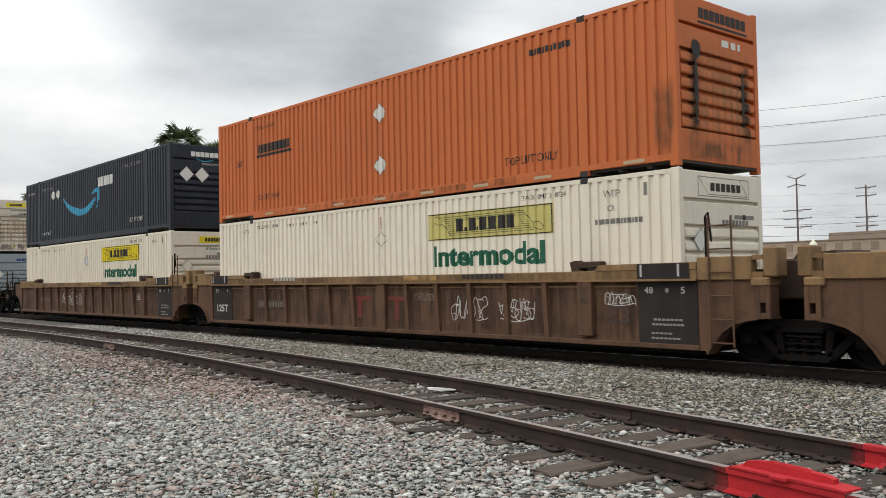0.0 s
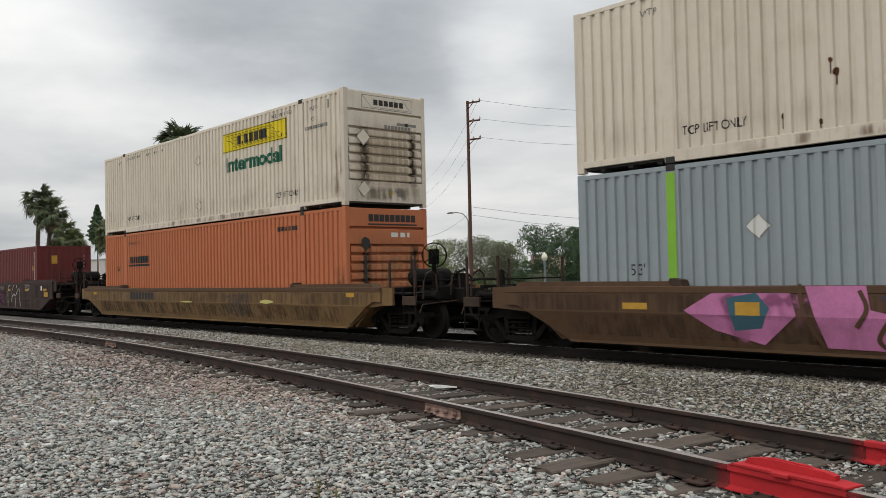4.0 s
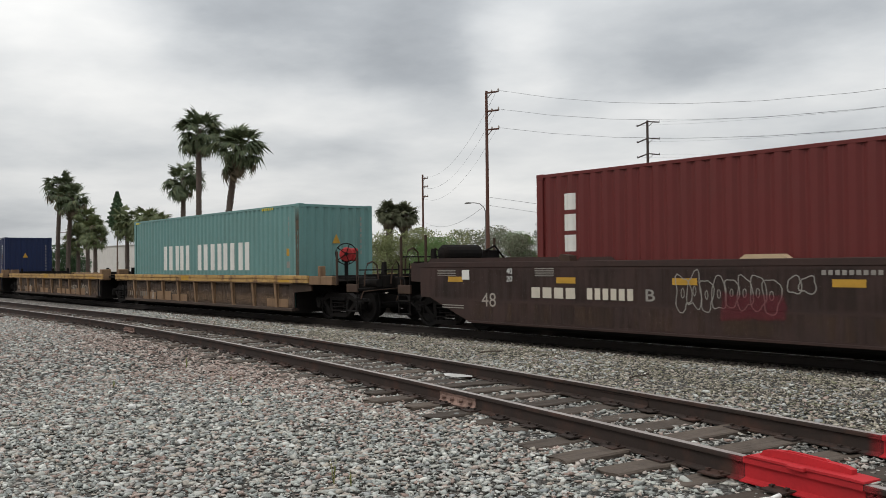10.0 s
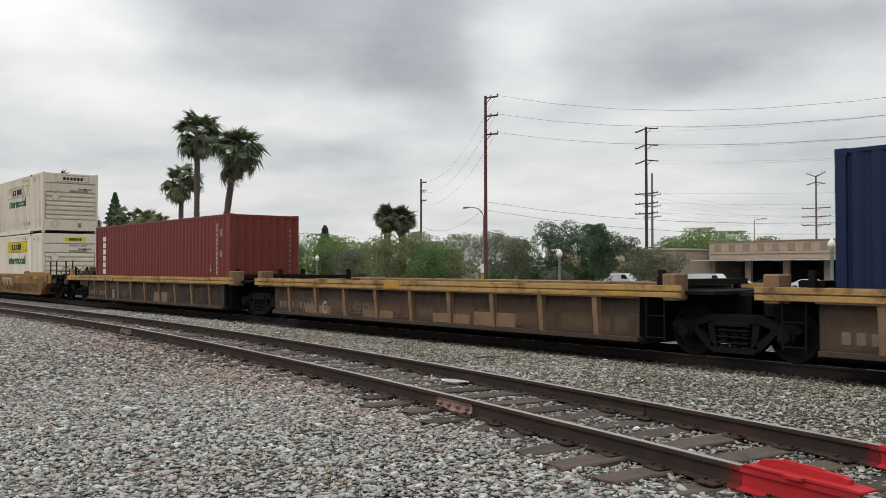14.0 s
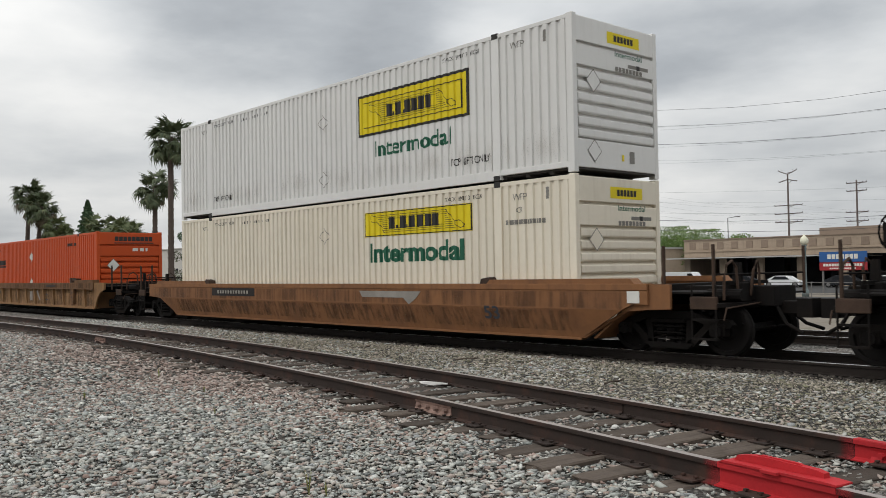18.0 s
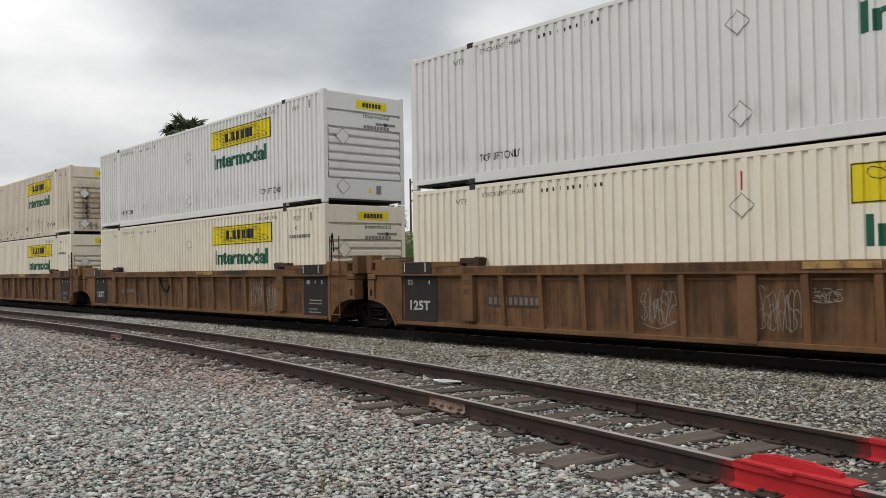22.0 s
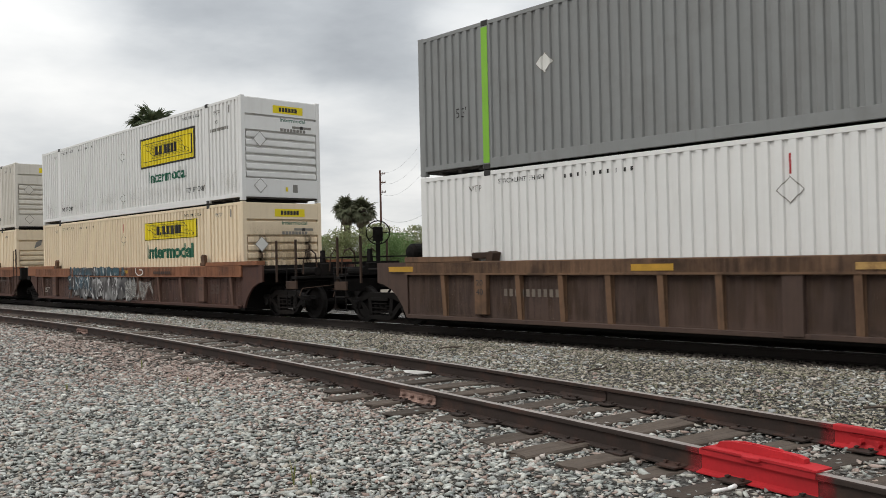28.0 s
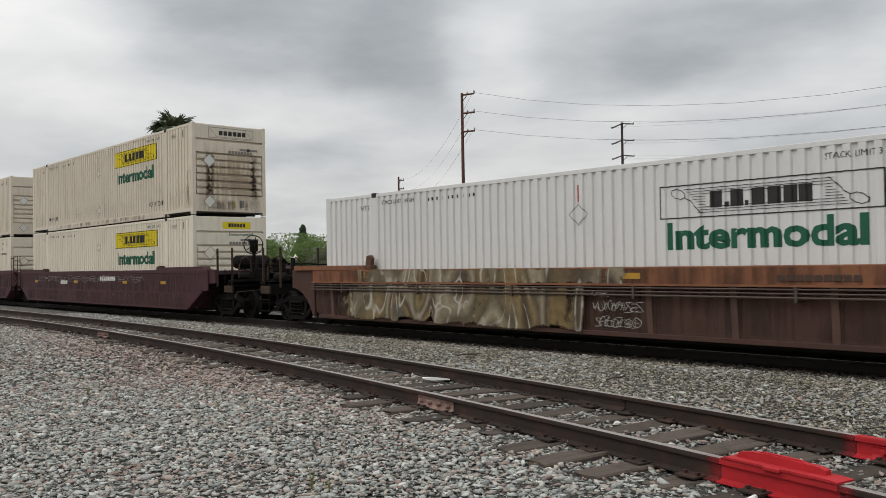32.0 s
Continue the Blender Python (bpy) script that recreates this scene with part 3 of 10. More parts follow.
material("pale_granite", (0.56, 0.55, 0.52), 0.8, 0, 0.15, 8.0)
material("white_litter", (0.75, 0.74, 0.71), 0.7, 0, 0.1, 8.0)
material("asphalt", (0.055, 0.054, 0.053), 0.9, 0, 0.2, 0.5, bump=0.004)
material("dry_earth", (0.19, 0.165, 0.135), 0.95, 0, 0.25, 0.4, 0, (0.09, 0.09, 0.05), 0.4, 0.5, 0.01, 20)
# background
# Farthest wooden poles: paler, with distance haze put into the colour.
material("hazed_pole", (0.14, 0.115, 0.105), 0.9, 0, 0.25, 2.0)
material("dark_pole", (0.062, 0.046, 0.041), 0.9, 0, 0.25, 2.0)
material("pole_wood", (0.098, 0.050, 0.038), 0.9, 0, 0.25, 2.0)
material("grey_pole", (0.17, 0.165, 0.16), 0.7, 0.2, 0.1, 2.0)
material("dark_metal", (0.04, 0.04, 0.042), 0.6, 0.3, 0.15, 3.0)
material("wire", (0.05, 0.05, 0.055), 0.7, 0, 0.05)
material("porcelain", (0.30, 0.26, 0.23), 0.4, 0, 0.1)
material("stucco_tan", (0.36, 0.285, 0.215), 0.9, 0, 0.12, 0.5, 0.3, (0.22, 0.17, 0.13), 0.3, bump=0.003)
material("stucco_brown", (0.25, 0.19, 0.145), 0.9, 0, 0.12, 0.5, 0.2, (0.16, 0.12, 0.09), 0.2)
material("stucco_white", (0.52, 0.50, 0.47), 0.9, 0, 0.1, 0.5, 0.2, (0.35, 0.32, 0.28), 0.2)
material("dark_interior", (0.022, 0.022, 0.024), 0.9, 0, 0.2)
material("canopy_grey", (0.45, 0.44, 0.42), 0.7, 0, 0.1)
material("car_white", (0.68, 0.69, 0.70), 0.3, 0, 0.03, gloss=0.6)
material("car_dark", (0.03, 0.032, 0.036), 0.25, 0.2, 0.05)
material("car_glass", (0.02, 0.022, 0.025), 0.12, 0.0, 0.05)
material("rubber", (0.02, 0.02, 0.02), 0.85, 0, 0.1)
material("lamp_glass", (0.72, 0.70, 0.55), 0.3, 0, 0.04)
material("lamp_green_grey", (0.16, 0.20, 0.20), 0.6, 0.1, 0.1)
material("sign_blue", (0.03, 0.10, 0.28), 0.5, 0, 0.05)
material("sign_red", (0.30, 0.03, 0.035), 0.5, 0, 0.05)
material("bark", (0.13, 0.095, 0.075), 0.95, 0, 0.3, 3.0, bump=0.02, bump_scale=12)
material("palm_bark", (0.105, 0.082, 0.070), 0.95, 0, 0.3, 3.0, bump=0.02, bump_scale=9)
island("palm_leaf", [(0.048, 0.070, 0.034), (0.094, 0.113, 0.056), (0.064, 0.088, 0.044), (0.128, 0.135, 0.066)], 0.6, 0.15)
island("old_palm_leaf", [(0.075, 0.084, 0.048), (0.125, 0.130, 0.075), (0.092, 0.102, 0.058), (0.150, 0.140, 0.090)], 0.7, 0.15)
island("low_palm_leaf", [(0.060, 0.082, 0.034), (0.118, 0.138, 0.060), (0.080, 0.105, 0.045), (0.150, 0.160, 0.070), (0.095, 0.118, 0.050)], 0.6, 0.15)
island("dead_frond", [(0.112, 0.090, 0.058), (0.160, 0.128, 0.084), (0.090, 0.074, 0.052)], 0.9, 0.1)
island("bright_leaf", [(0.106, 0.185, 0.052), (0.168, 0.241, 0.071), (0.129, 0.207, 0.060), (0.207, 0.263, 0.092)], 0.7, 0.25)
island("green_leaf", [(0.097, 0.168, 0.055), (0.141, 0.213, 0.077), (0.116, 0.186, 0.063)], 0.7, 0.25)
island("dark_leaf", [(0.047, 0.086, 0.044), (0.078, 0.123, 0.059), (0.059, 0.101, 0.049)], 0.7, 0.2)
island("olive_leaf", [(0.161, 0.186, 0.082), (0.232, 0.245, 0.113), (0.186, 0.213, 0.093)], 0.75, 0.25)
island("dull_leaf", [(0.115, 0.128, 0.082), (0.155, 0.165, 0.105), (0.130, 0.142, 0.090), (0.170, 0.155, 0.110)], 0.8, 0.2)
island("weed_leaf", [(0.210, 0.240, 0.075), (0.300, 0.285, 0.105), (0.150, 0.195, 0.060)], 0.8, 0.25)

# ---------------------------------------------------------------- mesh helpers
SHARED = {}


def box(bm, x0, x1, y0, y1, z0, z1, bevel=0.0):
    vs = [bm.verts.new((x, y, z)) for x in (x0, x1) for y in (y0, y1) for z in (z0, z1)]
    for q in ((0, 1, 3, 2), (4, 6, 7, 5), (0, 4, 5, 1), (2, 3, 7, 6), (0, 2, 6, 4), (1, 5, 7, 3)):
        bm.faces.new([vs[i] for i in q])
    if bevel:
        es = {e for v in vs for e in v.link_edges}
        bmesh.ops.bevel(bm, geom=list(es), offset=bevel, segments=1, affect="EDGES")


def prism(bm, outline, axis, a, b):
    """An outline of 2D points, drawn out along an axis from a to b. Outline: (y, z) for x, (x, z) for y, (x, y) for z."""
    def put(p, w):
        return {"x": (w, p[0], p[1]), "y": (p[0], w, p[1]), "z": (p[0], p[1], w)}[axis]
    n = len(outline)
    va, vb = [bm.verts.new(put(p, a)) for p in outline], [bm.verts.new(put(p, b)) for p in outline]
    for i in range(n):
        j = (i + 1) % n
        bm.faces.new((va[i], va[j], vb[j], vb[i]))
    bm.faces.new(va[::-1])
    bm.faces.new(vb)


def rod(bm, p, q, r, r2=None, sides=8, caps=True):
    p, q = Vector(p), Vector(q)
    r2 = r if r2 is None else r2
    d = (q - p).normalized()
    u = d.cross(Vector((0, 0, 1)) if abs(d.z) < 0.9 else Vector((1, 0, 0))).normalized()
    w = d.cross(u)
    ring = [(math.cos(2 * math.pi * i / sides), math.sin(2 * math.pi * i / sides)) for i in range(sides)]
    a = [bm.verts.new(p + (u * c + w * s) * r) for c, s in ring]
    b = [bm.verts.new(q + (u * c + w * s) * r2) for c, s in ring]
    for i in range(sides):
        j = (i + 1) % sides
        bm.faces.new((a[i], a[j], b[j], b[i]))
    if caps:
        bm.faces.new(a[::-1])
        bm.faces.new(b)


def pipe(bm, points, r, sides=6):
    """One round bar bent along the points."""
    pts = [Vector(q) for q in points]
    rings = []
    for i, q in enumerate(pts):
        d = (pts[min(i + 1, len(pts) - 1)] - pts[max(i - 1, 0)]).normalized()
        u = d.cross(Vector((0, 0, 1)) if abs(d.z) < 0.93 else Vector((0.6, 0.8, 0))).normalized()
        w = d.cross(u)
        rings.append([bm.verts.new(q + (u * math.cos(6.2832 * k / sides) + w * math.sin(6.2832 * k / sides)) * r) for k in range(sides)])
    for a, b in zip(rings, rings[1:]):
        for k in range(sides):
            j = (k + 1) % sides
            bm.faces.new((a[k], a[j], b[j], b[k]))
    bm.faces.new(rings[0][::-1])
    bm.faces.new(rings[-1])


def lathe(bm, profile, axis="y", centre=(0, 0, 0), sides=24):
    """profile: (radius, place along the axis)."""
    rings = []
    for r, w in profile:
        row = []
        for i in range(sides):
            c, s = math.cos(2 * math.pi * i / sides) * r, math.sin(2 * math.pi * i / sides) * r
            p = {"y": (c, w, s), "x": (w, c, s), "z": (c, s, w)}[axis]
            row.append(bm.verts.new(Vector(p) + Vector(centre)))
        rings.append(row)
    for a, b in zip(rings, rings[1:]):
        for i in range(sides):
            j = (i + 1) % sides
            bm.faces.new((a[i], a[j], b[j], b[i]))
    for row in (rings[0], rings[-1]):
        if len(row) > 2:
            bm.faces.new(row)


def finish(bm, name, mat, smooth=False):
    bmesh.ops.recalc_face_normals(bm, faces=bm.faces[:])
    me = bpy.data.meshes.new(name)
    bm.to_mesh(me)
    bm.free()
    me.materials.append(M[mat])
    if smooth:
        me.polygons.foreach_set("use_smooth", [True] * len(me.polygons))
    return me


def shared(name, key, mat, build, smooth=False):
    """The mesh of a part, built once for each key and material."""
    full = (name, key, mat)
    if full not in SHARED:
        bm = bmesh.new()
        build(bm)
        SHARED[full] = finish(bm, name, mat, smooth)
    return SHARED[full]


def part(name, me, parent, label="", at=None):
    ob = new(name, me)
    ob.parent = parent
    if at is not None:
        ob.matrix_basis = at
    if label:
        ob["label"] = label
    return ob


def empty(name, at=None):
    ob = new(name)
    ob.empty_display_size = 0.3
    if at is not None:
        ob.matrix_basis = at
    return ob


def cloud_mesh(name, verts, faces, mat):
    """A mesh of very many triangles or quads from arrays."""
    me = bpy.data.meshes.new(name)
    k = faces.shape[1]
    me.vertices.add(len(verts))
    me.vertices.foreach_set("co", verts.astype(np.float32).ravel())
    me.loops.add(faces.size)
    me.loops.foreach_set("vertex_index", faces.astype(np.int32).ravel())
    me.polygons.add(len(faces))
    me.polygons.foreach_set("loop_start", np.arange(0, faces.size, k, dtype=np.int32))
    me.update(calc_edges=True)
    me.materials.append(M[mat])
    return me


# ---------------------------------------------------------------- lettering
GLYPHS = {}


def glyphs(text, bold):
    """Corners and faces of a text one unit high, from x = 0."""
    key = (text, bold)
    if key not in GLYPHS:
        cu = bpy.data.curves.new("text", "FONT")
        cu.body, cu.size, cu.offset, cu.resolution_u = text, 1.0, bold, 3
        ob = bpy.data.objects.new("text", cu)
        me = bpy.data.meshes.new_from_object(ob)
        vs = [tuple(v.co) for v in me.vertices]
        fs = [tuple(p.vertices) for p in me.polygons]
        x0, x1 = min(v[0] for v in vs), max(v[0] for v in vs)
        z0, z1 = min(v[1] for v in vs), max(v[1] for v in vs)
        GLYPHS[key] = ([((v[0] - x0) / (x1 - x0), (v[1] - z0) / (z1 - z0)) for v in vs], fs)
        bpy.data.objects.remove(ob)
        bpy.data.curves.remove(cu)
        bpy.data.meshes.remove(me)
    return GLYPHS[key]


def trapezoid(x, pitch, flat, slope, depth):
    """How far a corrugated wall steps back at x: flat outer faces, slopes, inner faces."""
    u = (x / pitch) % 1.0 * pitch
    inner = pitch - flat - 2 * slope
    if u < flat:
        return 0.0
    if u < flat + slope:
        return depth * (u - flat) / slope
    if u < flat + slope + inner:
        return depth
    return depth * (pitch - u) / slope


def folds(x0, x1, pitch, flat, slope):
    """The places of all folds of that wall between x0 and x1."""
    inner, out = pitch - flat - 2 * slope, []
    for i in range(math.floor(x0 / pitch) - 1, math.ceil(x1 / pitch) + 1):
        for o in (0, flat, flat + slope, flat + slope + inner):
            if x0 < i * pitch + o < x1:
                out.append(i * pitch + o)
    return out


def hug(bm, wave, lift, y):
    """Fold flat markings (drawn in x and z) over a corrugated wall that faces -y."""
    xs = [v.co.x for v in bm.verts]
    if wave and xs:
        for x in folds(min(xs), max(xs), *wave[:3]):
            geom = bm.verts[:] + bm.edges[:] + bm.faces[:]
            bmesh.ops.bisect_plane(bm, geom=geom, plane_co=(x, 0, 0), plane_no=(1, 0, 0), dist=1e-5)
    for v in bm.verts:
        v.co.y = y - lift + (trapezoid(v.co.x, *wave) if wave else 0.0)


CREASED = {}          # things whose side plates lean inwards below a crease: (height, lean)


def bend(bm, parent):
    """Fold flat markings over the crease of their car's side."""
    if parent.name in CREASED:
        z, lean = CREASED[parent.name]
        bmesh.ops.triangulate(bm, faces=bm.faces[:])
        bmesh.ops.bisect_plane(bm, geom=bm.verts[:] + bm.edges[:] + bm.faces[:], plane_co=(0, 0, z), plane_no=(0, 0, 1), dist=1e-5)
        for v in bm.verts:
            v.co.y += max(0.0, z - v.co.z) * lean


def lettering(text, x, z, width, height, mat, parent, y, wave=None, bold=0.0, face="side", lift=0.004, label="", name="lettering"):
    """Words on a wall that faces -y (face "side") or +x (face "end", x is then the place across)."""
    key = (text, x, z, width, height, y, wave, face, lift, CREASED.get(parent.name))

    def build(bm):
        vs, fs = glyphs(text, bold)
        made = [bm.verts.new((x + a * width, 0, z + b * height)) for a, b in vs]
        for f in fs:
            try:
                bm.faces.new([made[i] for i in f])
            except ValueError:
                pass
        if face == "side":
            hug(bm, wave, lift, y)
            bend(bm, parent)
        else:
            for v in bm.verts:
                v.co = (y + lift, v.co.x, v.co.z)
    if height < 0.3:
        ob = part(name, shared(name, key, mat, build), parent, label)
        ob["kind"] = "stuff"
        return ob
    # large words: every letter is a part of its own
    vs, fs = glyphs(text, bold)
    home = list(range(len(vs)))

    def root(i):
        while home[i] != i:
            i = home[i]
        return i
    for f in fs:
        for i in f[1:]:
            home[root(i)] = root(f[0])
    spans = {}
    for i, (u, _) in enumerate(vs):
        lo, hi = spans.get(root(i), (9, -9))
        spans[root(i)] = (min(lo, u), max(hi, u))
    groups = []
    for r, (lo, hi) in sorted(spans.items(), key=lambda q: q[1]):
        if groups and lo < groups[-1][1] - 0.012:
            groups[-1][0].add(r)
            groups[-1][1] = max(hi, groups[-1][1])
        else:
            groups.append([{r}, hi])
    for k, (members, _) in enumerate(groups):

        def letter(bm):
            made = {}
            for f in fs:
                if root(f[0]) in members:
                    for i in f:
                        if i not in made:
                            made[i] = bm.verts.new((x + vs[i][0] * width, 0, z + vs[i][1] * height))
                    try:
                        bm.faces.new([made[i] for i in f])
                    except ValueError:
                        pass
            hug(bm, wave, lift, y)
        part("letter", shared("letter", key + (k,), mat, letter), parent, label)


def plates(rects, mat, parent, y, wave=None, face="side", lift=0.003, name="marking", label=""):
    """Flat painted shapes: each an outline of (x, z) points, or (x0, x1, z0, z1)."""
    key = (tuple(rects), y, wave, face, lift, CREASED.get(parent.name))

    def build(bm):
        for r in rects:
            pts = r
            if not isinstance(r[0], tuple):
                x0, x1, z0, z1 = r
                pts = ((x0, z0), (x1, z0), (x1, z1), (x0, z1))
            bm.faces.new([bm.verts.new((px, 0, pz)) for px, pz in pts])
        if face == "side":
            hug(bm, wave, lift, y)
            bend(bm, parent)
            if len(rects) > 8:
                # strokes that cross lie a hair above one another
                for i, f in enumerate(bm.faces):
                    for v in f.verts:
                        v.co.y -= 0.00012 * (i % 23)
        else:
            for v in bm.verts:
                v.co = (y + lift, v.co.x, v.co.z)
    ob = part(name, shared(name, key, mat, build), parent, label)
    if len(rects) > 1:
        ob["kind"] = "stuff"
    return ob


def bars(x, z, width, height, count, gap=0.25):
    """A row of plain bars in place of signs that are not to be spelt."""
    w = width / (count + (count - 1) * gap)
    return [(x + i * w * (1 + gap), x + i * w * (1 + gap) + w, z, z + height) for i in range(count)]


def frame_bars(x0, x1, z0, z1, w):
    return [(x0, x1, z0, z0 + w), (x0, x1, z1 - w, z1), (x0, x0 + w, z0 + w, z1 - w), (x1 - w, x1, z0 + w, z1 - w)]


def ribbon(points, width):
    """Quads along a line of (x, z) points, as a sprayed or brushed stroke."""
    out = []
    for (ax, az), (bx, bz) in zip(points, points[1:]):
        dx, dz = bx - ax, bz - az
        n = math.hypot(dx, dz) or 1.0
        ox, oz = -dz / n * width / 2, dx / n * width / 2
        ex, ez = dx / n * width * 0.3, dz / n * width * 0.3
        out.append(((ax + ox - ex, az + oz - ez), (ax - ox - ex, az - oz - ez), (bx - ox + ex, bz - oz + ez), (bx + ox + ex, bz + oz + ez)))
    return out


def smooth_line(points, steps=5):
    """Points along a soft curve through the given ones."""
    pts = [points[0]] + list(points) + [points[-1]]
    out = []
    for a, b, c, d in zip(pts, pts[1:], pts[2:], pts[3:]):
        for i in range(steps):
            t = i / steps
            out.append(tuple(0.5 * (2 * q + (r - p_) * t + (2 * p_ - 5 * q + 4 * r - s) * t * t + (3 * q - p_ - 3 * r + s) * t ** 3) for p_, q, r, s in zip(a, b, c, d)))
    return out + [points[-1]]


STROKES = (((0, 0), (0.05, 0.7), (0.4, 1), (0.8, 0.7), (0.85, 0)), ((0, 1), (0.8, 1), (0.1, 0.1), (0.9, 0)), ((0.8, 0.9), (0.3, 1), (0, 0.65), (0.6, 0.5), (0.9, 0.2), (0.4, 0), (0, 0.15)),
           ((0, 0), (0.4, 1), (0.8, 0)), ((0, 0.9), (0.3, 0.2), (0.6, 0.9), (0.9, 0.1)), ((0.1, 1), (0, 0.3), (0.3, 0), (0.7, 0.1), (0.8, 0.9)),
           ((0.5, 1), (0.05, 0.75), (0.05, 0.25), (0.5, 0), (0.9, 0.3), (0.85, 0.75), (0.5, 1)))


def scrawl(seed, x0, x1, z0, z1, width=0.03, loops=5):
    """An unreadable sprayed tag: crowded, slanting strokes that never spell anything."""
    rnd = random.Random(seed)
    quads, n, width = [], loops * 2, width * 0.42
    w, h, last = (x1 - x0) / n, z1 - z0, -1
    slant = rnd.uniform(0.0, 0.25)
    for i in range(n):
        k = rnd.choice([q for q in range(len(STROKES)) if q != last])
        last = k
        high, drop, flip = h * rnd.uniform(0.65, 0.95), h * rnd.uniform(0, 0.12), rnd.random() < 0.4
        pts = []
        for u, v in STROKES[k]:
            u, v = (0.9 - u if flip else u) + rnd.uniform(-0.07, 0.07), v + rnd.uniform(-0.06, 0.06)
            pts.append((x0 + (i - 0.40 + u * 1.9) * w + slant * v * w, z0 + drop + v * high))
        quads += ribbon(smooth_line(pts), width * rnd.uniform(0.85, 1.2))
        if rnd.random() < 0.4:
            v = rnd.uniform(0.35, 0.7)
            quads += ribbon(smooth_line([(x0 + (i - 0.1) * w, z0 + drop + v * high), (x0 + (i + 0.5) * w, z0 + drop + (v + 0.06) * high), (x0 + (i + 1.0) * w, z0 + drop + (v - 0.04) * high)]), width)
    if rnd.random() < 0.5:
        quads += ribbon(smooth_line([(x0, z0 + 0.05 * h), ((x0 + x1) / 2, z0 - 0.08 * h), (x1, z0 + 0.12 * h)]), width)
    return quads


def bubbles(seed, x0, x1, z0, z1, width=0.03, count=6, inner=True):
    """Outlines of swollen sprayed shapes that lean on one another and spell nothing."""
    rnd = random.Random(seed)
    quads, w, h = [], (x1 - x0) / count, z1 - z0
    for i in range(count):
        cx, cz = x0 + (i + 0.5) * w, z0 + h * rnd.uniform(0.42, 0.58)
        a, b, p, q = w * rnd.uniform(0.50, 0.66), h * rnd.uniform(0.36, 0.5), rnd.uniform(0, 6.28), rnd.uniform(0.10, 0.22)
        ring = []
        for k in range(25):
            g = 6.2832 * k / 24
            lump = 1 + q * math.sin(3 * g + p) + 0.5 * q * math.sin(5 * g + 2 * p)
            ring.append((cx + a * lump * math.copysign(abs(math.cos(g)) ** 0.8, math.cos(g)), cz + b * lump * math.copysign(abs(math.sin(g)) ** 0.8, math.sin(g))))
        quads += ribbon(ring, width)
        if inner:
            quads += ribbon([(cx + a * 0.22 * math.cos(6.2832 * k / 8), cz + b * rnd.uniform(-0.02, 0.02) + b * 0.28 * math.sin(6.2832 * k / 8)) for k in range(9)], width * 0.8)
    return quads


def blob(seed, cx, cz, w, h, n=14, rough=0.25):
    rnd = random.Random(seed)
    return tuple((cx + math.cos(2 * math.pi * i / n) * w / 2 * rnd.uniform(1 - rough, 1), cz + math.sin(2 * math.pi * i / n) * h / 2 * rnd.uniform(1 - rough, 1)) for i in range(n))

# ---------------------------------------------------------------- ground
def sheet(name, outline, z, mat, label, cuts=1):
    bm = bmesh.new()
    bm.faces.new([bm.verts.new((x, y, z)) for x, y in outline])
    ob = new(name, finish(bm, name, mat))
    return tagged(ob, label, name.replace("_", " "), kind="structure")


